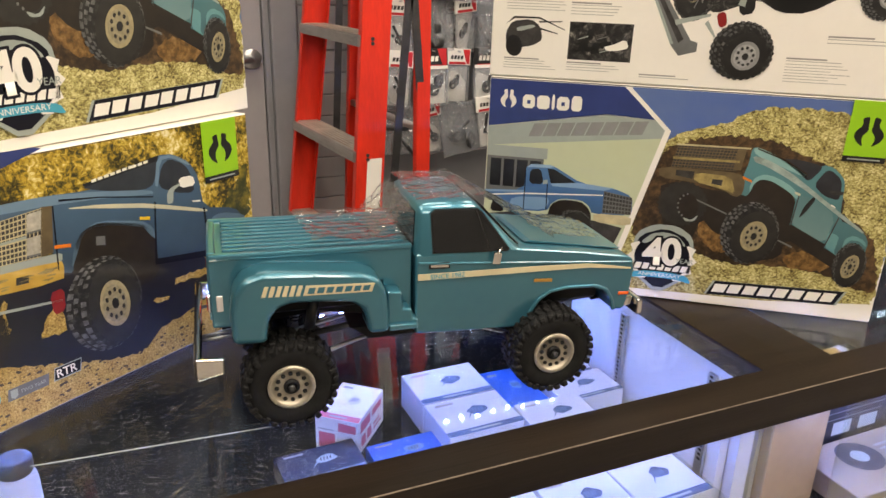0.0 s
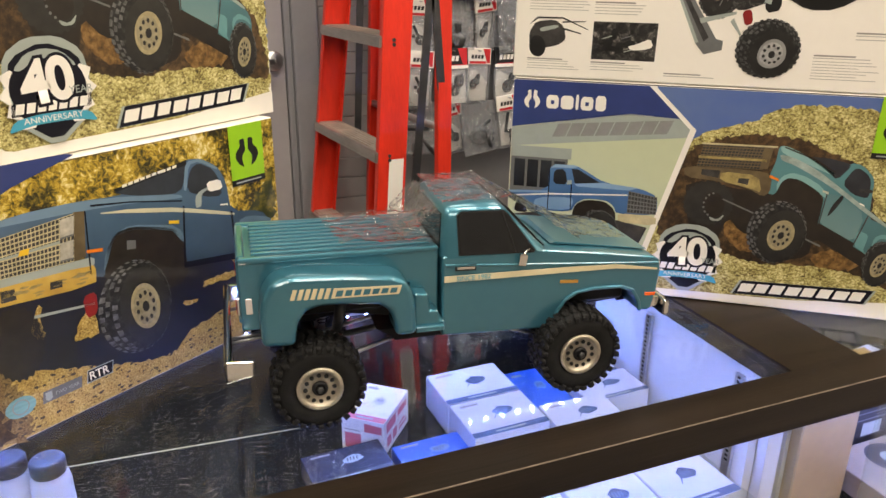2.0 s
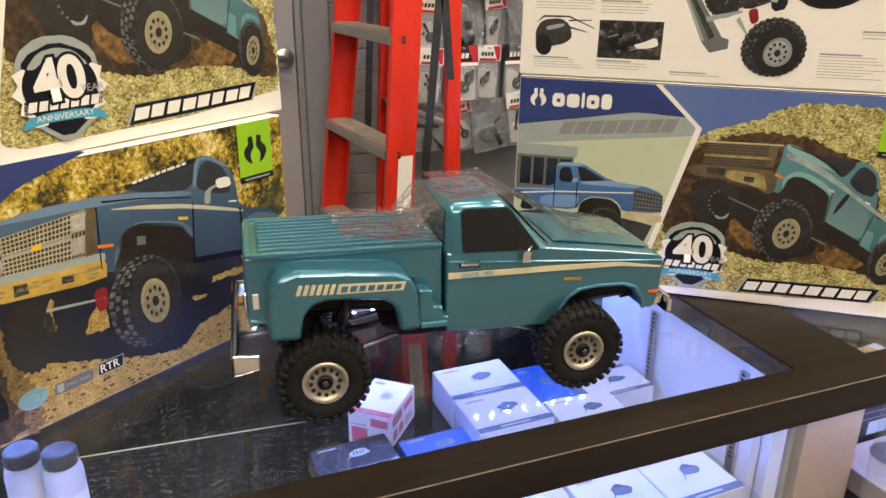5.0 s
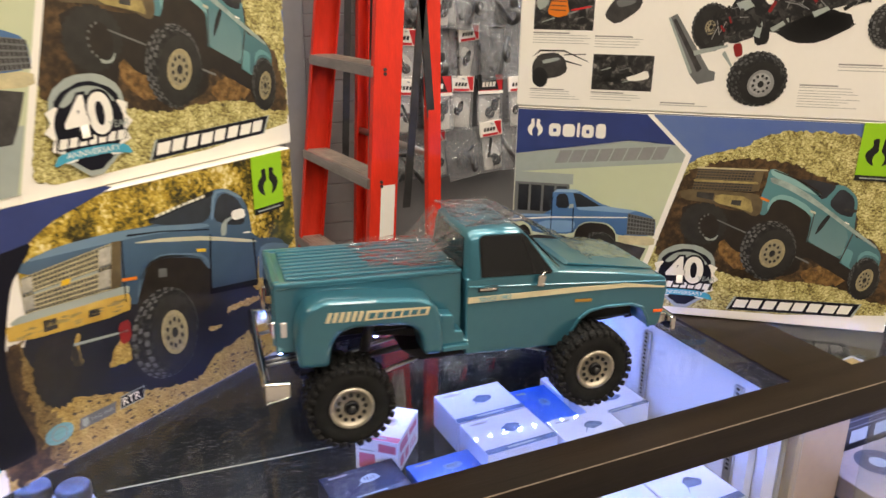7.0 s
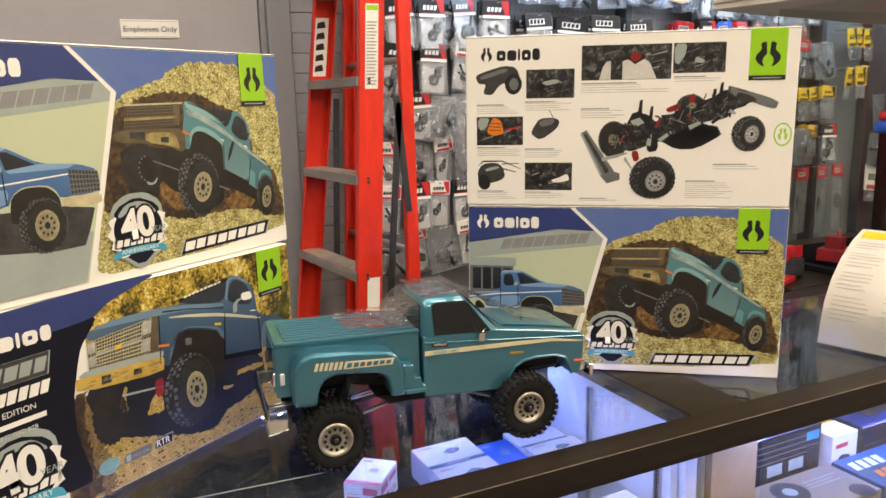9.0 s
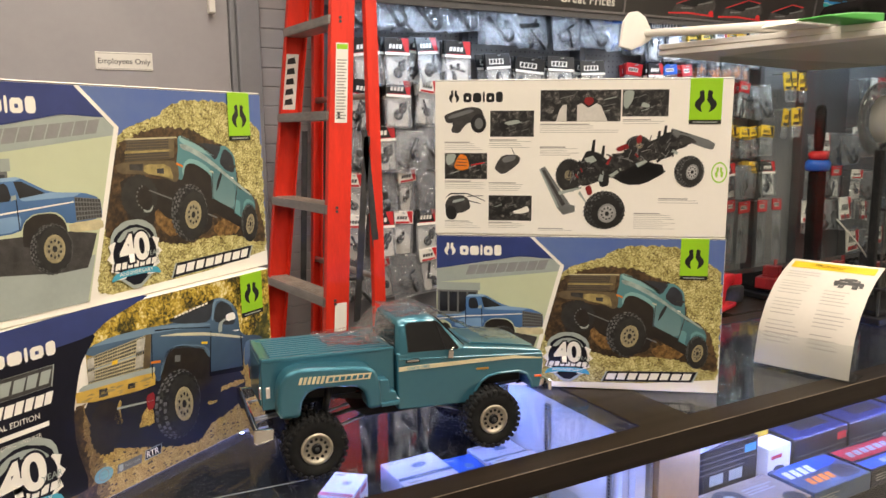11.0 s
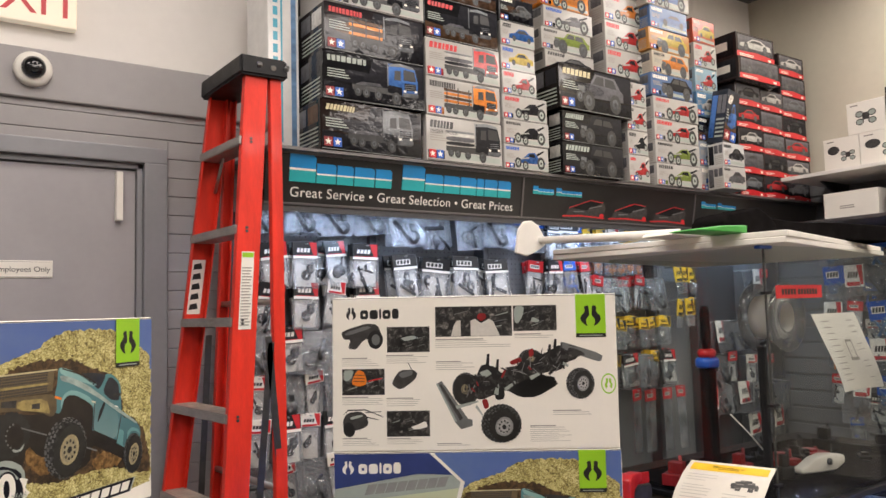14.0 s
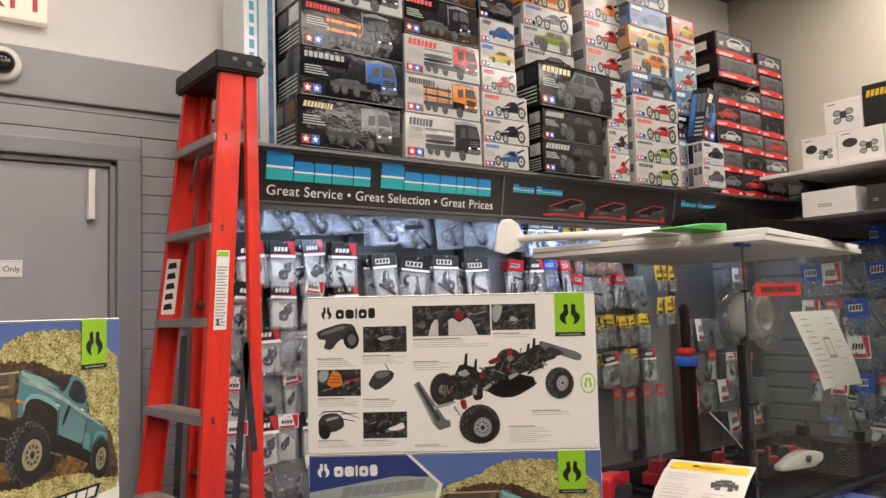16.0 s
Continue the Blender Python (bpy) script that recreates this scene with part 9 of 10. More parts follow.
        part("printed_cap", flats([ell(cx + x * w, cz + z * h, wr * 0.18, wr * 0.24, 8)], layer + 6), "ink_black", t)


def kit(x, z, w, h, d, base, title, paint, label, y=2.43, turn=0.0, star=True, style="car", seed=0, end="grey"):
    """One shrink-wrapped kit carton: picture front, printed left end."""
    rng = random.Random(seed * 31 + int(x * 100) + int(z * 1000))
    k = thing("model_kit_carton", label, "model kit", pose(x, y, z + 0.0005, 0, 0, turn + rng.uniform(-0.8, 0.8)), "model kit cartons")
    part("carton", box(0, 0, 0, w, d, h - 0.001, 0.0025), flat_mat(base), k)
    dark = sum(base) < 0.3
    cx = w * rng.uniform(0.56, 0.62)
    if dark:
        part("printed_ground", flats([[(w * 0.01, h * 0.03), (w * 0.99, h * 0.03), (w * 0.99, h * 0.34), (w * 0.5, h * 0.28), (w * 0.01, h * 0.38)]], 1), PHOTO["brown" if rng.random() < 0.5 else "dark"], k)
        part("printed_glow", flats([soft([(w * 0.06, h * 0.42), (w * 0.30, h * 0.36), (w * 0.62, h * 0.44), (w * 0.56, h * 0.62), (w * 0.20, h * 0.66)], 2)], 2), PHOTO["brown" if rng.random() < 0.4 else "dark"], k)
        part("printed_backdrop", flats([[(w * 0.40, h * 0.34), (w * 0.99, h * 0.36), (w * 0.99, h * 0.95), (w * 0.48, h * 0.95)]], 1), PHOTO["dark"], k)
    else:
        part("printed_ground", flats([[(w * 0.30, h * 0.10), (w * 0.97, h * 0.08), (w * 0.97, h * 0.20), (w * 0.34, h * 0.24)]], 1), "ink_lgrey", k)
        part("picture_strip", flats([rect(w * (0.02 + 0.075 * i), h * 0.06, w * (0.075 + 0.075 * i), h * 0.24) for i in range(3)], 1), PHOTO[rng.choice(("grey", "dark", paint))], k)
    vehicle(k, style, paint, cx, h * 0.48, w * (0.66 if dark else 0.74), h * (0.90 if dark else 0.94), 2, rng)
    part("printed_sill", flats([rect(w * 0.012, h * 0.015, w * 0.988, h * 0.035)], 1), "ink_char" if not dark else "ink_grey", k)
    n = rng.randint(7, 11)
    tw = w * rng.uniform(0.28, 0.44) / n
    hh = h * rng.uniform(0.11, 0.17)
    for p in blocks(w * 0.045, h * 0.90 - hh, hh, [tw * rng.uniform(0.45, 0.85) for _ in range(n)], tw * 0.22, rng.choice((0.0, 0.15, 0.3))):
        part("title_block", flats([p], 9), title, k)
    part("subtitle", flats(bars(w * 0.045, h * 0.44, w * 0.28, h * 0.64, 4, 0.45, 0.4, seed), 9), "ink_lgrey" if dark else "ink_text", k)
    if star:
        q = h * 0.18
        part("maker_mark", flats([rect(w * 0.03, h * 0.07, w * 0.03 + q, h * 0.07 + q)], 9), "ink_red" if not dark else "ink_darkred", k)
        part("maker_mark", flats([rect(w * 0.03 + q * 1.1, h * 0.07, w * 0.03 + q * 2.1, h * 0.07 + q)], 9), "ink_royal", k)
        part("maker_star", flats([[(w * 0.03 + q * (0.5 + o) + q * (0.42 if i % 2 == 0 else 0.18) * math.sin(math.pi * i / 5), h * 0.07 + q * 0.5 + q * (0.42 if i % 2 == 0 else 0.18) * math.cos(math.pi * i / 5)) for i in range(10)] for o in (0, 1.1)], 10), "ink_white", k)
    # left end: small photographs and print
    for i, (u0, v0, u1, v1) in enumerate(((0.06, 0.55, 0.30, 0.90), (0.34, 0.55, 0.58, 0.90), (0.62, 0.10, 0.94, 0.90))):
        b = bmesh.new()
        b.faces.new([b.verts.new((-STEP, yy, zz)) for yy, zz in ((d * u1, h * v0), (d * u0, h * v0), (d * u0, h * v1), (d * u1, h * v1))])
        part("end_photo", b, PHOTO[(end, "grey", paint)[i]], k)
    b = bmesh.new()
    for i in range(5):
        zz = h * (0.10 + 0.08 * i)
        b.faces.new([b.verts.new((-STEP, yy, q)) for yy, q in ((d * 0.56, zz), (d * 0.06, zz), (d * 0.06, zz + h * 0.035), (d * 0.56, zz + h * 0.035))])
    part("end_text", b, "ink_lgrey" if dark else "ink_text", k)
    return k


WHT, BLK, BRN, GRY = (0.44, 0.425, 0.40), (0.010, 0.010, 0.011), (0.018, 0.012, 0.010), (0.030, 0.030, 0.032)
DZ = 2.1992
# stacks of long lorry kits
kit(2.375, DZ, 0.455, 0.195, 0.36, BRN, "ink_tan", "silver", "dark lorry kit carton with a chrome tractor", turn=1, style="lorry", end="brown")
kit(2.385, DZ + 0.195, 0.450, 0.190, 0.36, BLK, "ink_lgrey", "blue", "black lorry kit carton with a blue tanker", turn=-1, style="lorry", end="dark")
kit(2.395, DZ + 0.385, 0.450, 0.190, 0.36, (0.022, 0.018, 0.020), "ink_red", "dark", "dark grey lorry kit carton with a dark tractor", turn=0.5, style="lorry", end="white")
kit(2.400, DZ + 0.575, 0.450, 0.150, 0.36, WHT, "ink_char", "grey", "white lorry kit carton with dark print", turn=1, style="lorry")
kit(2.400, DZ + 0.725, 0.450, 0.160, 0.36, BLK, "ink_white", "red", "black lorry kit carton with a red lorry", style="lorry")
timber = kit(2.845, DZ, 0.395, 0.190, 0.36, WHT, "ink_black", "dark", "white lorry kit carton with a timber truck", style="lorry")
kit(2.850, DZ + 0.190, 0.390, 0.165, 0.36, WHT, "ink_char", "orange", "white lorry kit carton with an orange cab", style="lorry")
kit(2.852, DZ + 0.355, 0.390, 0.165, 0.36, WHT, "ink_red", "red", "white lorry kit carton with a red tractor", style="lorry")
kit(2.850, DZ + 0.520, 0.390, 0.175, 0.36, BLK, "ink_red", "dark", "black lorry kit carton with a dark tractor", style="lorry")
kit(2.850, DZ + 0.695, 0.390, 0.160, 0.36, BRN, "ink_white", "red", "dark brown lorry kit carton with red lorry", style="lorry")
lettering("TIMBER TRUCK", 0.021, pose(0.016, -STEP * 9, 0.118, 90), "ink_char", timber, "lettering", 0.0)
# narrow stack
for i, (base, ti, pa, st) in enumerate(((WHT, "ink_royal", "blue", "buggy"), (WHT, "ink_char", "dark", "buggy"), (WHT, "ink_red", "dark", "buggy"), (WHT, "ink_red", "red", "buggy"), (WHT, "ink_royal", "yellow", "car"), (WHT, "ink_char", "blue", "car"), (GRY, "ink_white", "silver", "car"))):
    kit(3.252 + 0.004 * (i % 2), DZ + i * 0.112, 0.262 if i < 3 else 0.20, 0.112, 0.33, base, ti, pa, "white buggy kit carton with a racing car" if base is WHT else "grey racing car kit carton", seed=i, style=st)
# forward pair of black truck kits, a larger black one across them
kit(3.585, DZ, 0.400, 0.155, 0.30, BLK, "ink_lgrey", "dark", "black off-road truck kit carton", y=2.41, style="offroad", end="white")
kit(3.590, DZ + 0.155, 0.400, 0.150, 0.30, BLK, "ink_lgrey", "dark", "black off-road truck kit carton", y=2.41, style="offroad", end="white")
kit(3.560, DZ + 0.305, 0.500, 0.215, 0.30, (0.012, 0.010, 0.009), "ink_tan", "grey", "large black carton with a grey off-road car", y=2.39, turn=1, style="offroad", end="dark")
for i, (pa, base, ti) in enumerate((("dark", WHT, "ink_black"), ("green", WHT, "ink_char"), ("grey", WHT, "ink_royal"), ("orange", (0.62, 0.20, 0.02), "ink_white"))):
    kit(3.60 - 0.02 * (i % 2), DZ + 0.52 + i * 0.11, 0.33, 0.11, 0.30, base, ti, pa, ("white rally car kit carton", "white off-road car kit carton", "white buggy kit carton", "orange racing car kit carton")[i], y=2.52, seed=i, style=("car", "offroad", "buggy", "buggy")[i])
kit(4.055, DZ, 0.150, 0.14, 0.30, WHT, "ink_red", "red", "white buggy kit carton with a red car", style="buggy")
for i in range(3):
    kit(4.055, DZ + 0.14 + i * 0.125, 0.150, 0.125, 0.30, WHT, "ink_char", ("dark", "red", "red")[i], "white racing buggy kit carton", seed=i, style="buggy")
for i in range(4):
    kit(4.00, DZ + 0.56 + i * 0.145, 0.30, 0.145, 0.30, WHT, "ink_red", ("red", "red", "orange", "red")[i], "white buggy kit carton with a red car", y=2.50, seed=i + 5, style="buggy")
for i, pa in enumerate(("green", "green", "red", "red")):
    kit(4.262, DZ + i * 0.118, 0.360, 0.118, 0.32, WHT, "ink_black" if i < 2 else "ink_red", pa, "white racing buggy kit carton", seed=i, style="buggy")
for i, (base, pa) in enumerate((((0.10, 0.16, 0.30), "dark"), ((0.50, 0.45, 0.36), "orange"), ((0.45, 0.22, 0.06), "yellow"), ((0.06, 0.14, 0.32), "blue"), ((0.40, 0.37, 0.32), "blue"), (WHT, "red"), ((0.40, 0.06, 0.04), "white"))):
    kit(4.25 + 0.02 * (i % 2), DZ + 0.474 + i * 0.122, 0.30 if i % 2 else 0.34, 0.122, 0.30, base, "ink_white" if i != 1 else "ink_char", pa, ("blue monster truck kit carton", "tan digger loader kit carton", "orange digger loader kit carton", "blue off-road car kit carton", "grey racing car kit carton", "white racing car kit carton", "red racing car kit carton")[i], seed=i, style=("offroad", "offroad", "offroad", "car", "buggy", "buggy", "car")[i])
for i, (base, pa) in enumerate((((0.40, 0.40, 0.39), "blue"), ((0.24, 0.28, 0.33), "dark"), (BLK, "silver"), ((0.10, 0.20, 0.32), "white"), ((0.26, 0.38, 0.46), "red"), (WHT, "red"), ((0.45, 0.08, 0.04), "yellow"))):
    kit(4.66, DZ + i * 0.140, 0.20, 0.140, 0.30, base, "ink_white" if i != 5 else "ink_red", pa, "small racing car kit carton", seed=i + 3, y=2.46, style=("car", "buggy", "car", "car", "buggy", "buggy", "car")[i])
lt = kit(4.74, DZ + 0.245, 0.115, 0.30, 0.10, (0.03, 0.035, 0.05), "ink_white", "blue", "tall dark carton leaning with a blue car", y=2.37, turn=6, style="car")
lt.matrix_world = pose(4.73, 2.36, DZ + 0.26, 6, 8, 4)
kit(4.70, DZ, 0.20, 0.125, 0.10, WHT, "ink_char", "grey", "small white printed carton", y=2.345, style="car")
kit(4.71, DZ + 0.125, 0.19, 0.130, 0.10, (0.50, 0.50, 0.49), "ink_char", "dark", "small grey printed carton", y=2.345, style="car")
# a long blue-printed carton standing on end beside the ladder cap
st = thing("upright_carton", "long white carton with blue print standing on end", "carton", pose(2.24, 2.60, DZ, 0, 0, 3), "model kit cartons")
part("carton", box(0, 0, 0, 0.130, 0.20, 0.72, 0.003), flat_mat((0.74, 0.74, 0.72)), st)
part("blue_print", flats([rect(0.096, 0.03, 0.118, 0.70)], 1), "ink_blue2", st)
part("word_block", flats([rect(0.020, 0.05 + i * 0.05, 0.040, 0.085 + i * 0.05) for i in range(12)] + [rect(0.052, 0.05, 0.060, 0.66)], 1), "ink_cyan", st)


def body_carton(x, z, w, h, y, pa, seed, label):
    """A red and black windowed car-body carton."""
    rng = random.Random(seed)
    k = thing("car_body_carton", label, "model kit", pose(x, y, z + 0.0005, 0, 0, rng.uniform(-1.5, 1.5)), "car body cartons")
    part("carton", box(0, 0, 0, w, 0.28, h - 0.001, 0.0025), flat_mat((0.030, 0.020, 0.020)), k)
    part("window", flats([rect(w * 0.05, h * 0.26, w * 0.95, h * 0.92)], 1), PHOTO["grey" if rng.random() < 0.6 else "dark"], k, "clear window with a car body inside")
    vehicle(k, "car", pa, w * 0.5, h * 0.58, w * 0.82, h * 0.80, 2, rng)
    part("red_band", flats([[(w * 0.01, h * 0.02), (w * 0.99, h * 0.02), (w * 0.99, h * 0.22), (w * 0.5, h * 0.30), (w * 0.01, h * 0.24)]], 8), "ink_red", k)
    for q in bars(w * 0.08, h * 0.06, w * 0.45, h * 0.18, 2, 0.5, 0.4, seed) + [rect(w * 0.82, h * 0.06, w * 0.90, h * 0.16)]:
        part("band_print", flats([q], 9), "ink_white", k)
    b = bmesh.new()
    b.faces.new([b.verts.new((-STEP, yy, zz)) for yy, zz in ((0.26, h * 0.1), (0.02, h * 0.1), (0.02, h * 0.9), (0.26, h * 0.9))])
    part("end_print", b, PHOTO["red" if rng.random() < 0.5 else "dark"], k)
    b = bmesh.new()
    b.faces.new([b.verts.new((-2 * STEP, yy, zz)) for yy, zz in ((0.20, h * 0.35), (0.06, h * 0.35), (0.06, h * 0.68), (0.20, h * 0.68))])
    part("end_label", b, "ink_white", k)
    return k


BC = [(5.02, 0.245, 5, 2.46), (5.275, 0.250, 5, 2.47), (5.540, 0.280, 7, 2.49)]
for j, (x, w, n, y) in enumerate(BC):
    for i in range(n):
        body_carton(x + 0.006 * ((i * 7) % 3), DZ + i * 0.134, w, 0.134, y, ("silver", "red", "grey", "dark", "white")[(i * 2 + j) % 5], i * 7 + j, "black and red car body carton with a window")
for i, (x, w) in enumerate(((4.985, 0.40), (5.00, 0.37))):
    body_carton(x, DZ + 0.670 + (0.0 if i == 0 else 0.134), w, 0.134 if i == 0 else 0.150, 2.40 + 0.02 * i, ("grey", "white")[i], i + 90, "wide black and red car body carton")

# ---- the right wall: shelf with boxed drones ----
wall_shelf = thing("wall_shelf", "cream wall shelf on the side wall", "shelf", pose(5.40, 0.3, 2.300), kind="")
part("board", box(0, 0, 0, 0.548, 2.14, 0.022, 0.002), "wall_white", wall_shelf)
for yy in (0.2, 1.1, 2.0):
    part("bracket", prism([(0.20, 0.0), (0.545, 0.0), (0.545, -0.14), (0.53, -0.14)], yy, yy + 0.012), "grey_metal", wall_shelf)
slat = structure("slat_panel", box(X1 - 0.022, 0.2, 0.13, X1 - 0.001, 2.84, 2.36), "slat", "dark grey slotted wall panel", "wall panel")
for i in range(-7, 14):
    p = part("slat", box(X1 - 0.034, 0.2, 0.905 + i * 0.104, X1 - 0.0225, 2.84, 0.995 + i * 0.104, 0.003), "slat", slat)


def drone_box(y, z, w, h, kind, label):
    t = thing("drone_carton", label, "carton", pose(5.44, y, z, 0, 0, -90), "boxed drones")
    part("carton", box(0, 0, 0, w, 0.20, h, 0.002), "paper" if kind != 2 else "ink_black", t)
    if kind == 2:
        part("title", flats(blocks(w * 0.06, h * 0.70, h * 0.16, [w * 0.06] * 8, w * 0.02, 0.2), 1), "ink_yellow", t)
        return t
    cx, cz = (w * 0.5, h * 0.48) if kind == 0 else (w * 0.68, h * 0.40)
    s = w * (0.30 if kind == 0 else 0.22)
    rings = part("printed_drone", flats([ell(cx + sx * s * 0.55, cz + sz * s * 0.35, s * 0.36, s * 0.30, 18) for sx in (-1, 1) for sz in (-1, 1)] + [rect(cx - s * 0.3, cz - s * 0.2, cx + s * 0.3, cz + s * 0.45)], 1), "ink_char", t)
    for sx, sz in ((-1, -1), (-1, 1), (1, -1), (1, 1)):
        part("printed_rotor_field", flats([ell(cx + sx * s * 0.55, cz + sz * s * 0.35, s * 0.28, s * 0.22, 18)], 2), "ink_lgrey", rings)
    if kind == 1:
        part("printed_goggles", flats([ell(w * 0.28, h * 0.62, w * 0.17, h * 0.14, 16)], 1), "ink_char", t)
    part("maker_mark", flats([rect(w * 0.1, h * 0.88, w * 0.3, h * 0.92)], 1), "ink_text", t)
    return t


zz = 2.3225
drone_box(2.190, zz, 0.200, 0.180, 1, "white drone carton with goggles printed on it")
drone_box(1.986, zz, 0.245, 0.180, 1, "white drone carton with goggles printed on it")
drone_box(1.735, zz, 0.250, 0.180, 1, "white drone carton with goggles printed on it")
drone_box(2.045, zz + 0.181, 0.205, 0.178, 0, "white drone carton with a drone printed on it")
drone_box(1.835, zz + 0.181, 0.300, 0.225, 2, "black carton with yellow print")
lower_shelf = thing("lower_wall_shelf", "grey lower wall shelf", "shelf", pose(5.35, 0.3, 2.02))
part("board", box(0, 0, 0, 0.563, 2.1, 0.02, 0.002), "sign_trim", lower_shelf)
part("bracket", box(0.45, 0.5, -0.12, 0.56, 0.512, 0.0), "grey_metal", lower_shelf)
for y, w, h, mt, lab in ((2.20, 0.30, 0.150, "paper", "plain white cardboard carton"), (1.84, 0.10, 0.14, "ink_char", "dark green printed carton"), (1.70, 0.22, 0.12, "ink_red", "small bright red carton")):
    t = thing("shelf_carton", lab, "carton", pose(5.42, y, 2.0405, 0, 0, -90), "cartons on the lower shelf")
    part("carton", box(0, 0, 0, w, 0.18, h, 0.002), mt, t)
    part("print", flats(bars(w * 0.3, h * 0.35, w * 0.65, h * 0.5, 2), 1), "ink_text", t)
# ---- further counter and the clear showcase on it ----
side_counter = thing("side_counter", "dark low counter behind the glass counter", "counter", pose(3.0, 1.515, 0))
part("cabinet", box(0, 0, 0, 1.7, 0.5, 0.915, 0.003), "case_black", side_counter)
part("worktop", box(-0.01, 0, 0.9155, 1.71, 0.51, 0.9485, 0.003), "dark_wood", side_counter, "dark wood-grain top")
SX, SY, CW, CD, CH = 3.235, 1.215, 1.15, 0.62, 0.805
showcase = thing("glass_showcase", "clear glass showcase with small black corner clips", "showcase", pose(SX, SY, TOP))
for nm, b in (("front_pane", box(0, 0, 0.02, CW, 0.005, CH)), ("side_pane", box(0, 0.006, 0.02, 0.005, CD, CH)), ("side_pane", box(CW - 0.005, 0.006, 0.02, CW, CD, CH)), ("back_pane", box(0.006, CD - 0.005, 0.02, CW - 0.006, CD, CH))):
    p = part(nm, b, "glass_case", showcase, "clear glass pane")
    p.visible_shadow = False
part("base", box(-0.01, -0.01, 0, CW + 0.01, CD + 0.01, 0.019, 0.002), "black_plastic", showcase, "black base board")
part("inner_deck", box(0.012, 0.012, 0.0195, CW - 0.012, CD - 0.012, 0.035), "felt", showcase, "black felt deck")
for zc in (0.10, 0.33, 0.66):
    part("corner_clip", box(-0.012, -0.006, zc, 0.020, 0.012, zc + 0.007), "black_plastic", showcase)
part("corner_cap", box(-0.030, -0.006, CH - 0.010, 0.036, 0.014, CH, 0.002), "ink_royal", showcase, "blue corner cap")
part("corner_seal", box(0.0055, 0.0055, 0.021, 0.011, 0.011, CH), "grey_metal", showcase)
lab = thing("shop_label", "red strip label with plain black blocks on the glass", "label", pose(3.282, SY - 0.0015, 1.596))
part("strip", box(0, 0, 0, 0.255, 0.001, 0.040), "ink_red", lab)
for p in blocks(0.030, 0.011, 0.018, [0.013] * 5, 0.003) + blocks(0.118, 0.011, 0.018, [0.013] * 7, 0.003):
    part("word_block", flats([p]), "ink_black", lab)


def sheet(nm, w, prof, nx, material, parent, curl=0.0):
    """A bent paper sheet: prof gives (back, up) from its foot to its top; it is w wide along x."""
    b = bmesh.new()
    g = []
    for bk, up in prof:
        g.append([b.verts.new((w * i / nx, bk + curl * math.sin(math.pi * i / nx) * up, up)) for i in range(nx + 1)])
    for r0, r1 in zip(g, g[1:]):
        for i in range(nx):
            b.faces.new((r0[i], r0[i + 1], r1[i + 1], r1[i]))
    return part(nm, b, material, parent, "", True)


# instruction sheet taped inside the front glass, curling
ins = thing("instruction_sheet", "white instruction sheet taped inside the glass, curling", "paper", pose(3.491, SY + 0.012, 1.276, 0, 0, 0))
b = bmesh.new()
g = []
for j in range(9):
    v = j / 8
    g.append([b.verts.new((0.235 * (1 - v) + 0.265 * u + 0.004 * math.sin(7 * v), 0.004 + 0.03 * (1 - v) ** 2 + 0.02 * math.sin(math.pi * u) * (1 - v), 0.268 * v)) for u in [k / 6 for k in range(7)]])
for r0, r1 in zip(g, g[1:]):
    for k in range(6):
        b.faces.new((r0[k], r0[k + 1], r1[k + 1], r1[k]))
part("page", b, "paper", ins, "", True)
b = bmesh.new()
for j in range(11):
    v = 0.90 - j * 0.075
    for u0, u1 in ((0.12, 0.30), (0.70, 0.84)):
        if j in (0, 1) or (j % 3 and u0 > 0.5) or u0 < 0.5:
            xo = 0.235 * (1 - v)
            yo = 0.002 + 0.03 * (1 - v) ** 2
            b.faces.new([b.verts.new((xo + 0.265 * u, yo, 0.268 * vv)) for u, vv in ((u0, v), (u1, v), (u1, v + 0.011), (u0, v + 0.011))])
xo = 0.235 * 0.45
for u0, v0, u1, v1 in ((0.42, 0.40, 0.62, 0.44), (0.44, 0.44, 0.46, 0.66), (0.57, 0.44, 0.59, 0.66), (0.44, 0.64, 0.59, 0.67)):
    b.faces.new([b.verts.new((0.235 * (1 - v) + 0.265 * u, 0.001 + 0.03 * (1 - v) ** 2, 0.268 * v)) for u, v in ((u0, v0), (u1, v0), (u1, v1), (u0, v1))])
part("printed_text", b, "ink_text", ins)
# filament spool
sp = thing("filament_spool", "clear spool wound with white filament", "spool", pose(3.505, 1.316, 1.420, 0, 0, 2))
HUB = pose(0, 0, 0.116)
for y in (0.0, 0.104):
    bm = bmesh.new()
    lathe([(0.048, y), (0.114, y), (0.114, y + 0.003), (0.048, y + 0.003), (0.048, y)], 44, bm=bm, m=HUB, caps=False)
    for rr in (0.1125, 0.083, 0.051):
        lathe([(rr - 0.0016, y - 0.0014), (rr + 0.0016, y - 0.0014), (rr + 0.0016, y + 0.0044), (rr - 0.0016, y + 0.0044), (rr - 0.0016, y - 0.0014)], 44, bm=bm, m=HUB, caps=False)
    fl = part("flange", bm, "spool_clear", sp, "clear flange")
    bm = bmesh.new()
    for k in range(14):
        a = 2 * math.pi * k / 14
        rod((0.085 * math.cos(a), y - 0.002, 0.116 + 0.085 * math.sin(a)), (0.110 * math.cos(a + 0.16), y - 0.002, 0.116 + 0.110 * math.sin(a + 0.16)), 0.0014, 6, bm)
    part("flange_rib", bm, "spool_clear", fl, "clear moulded ribs")
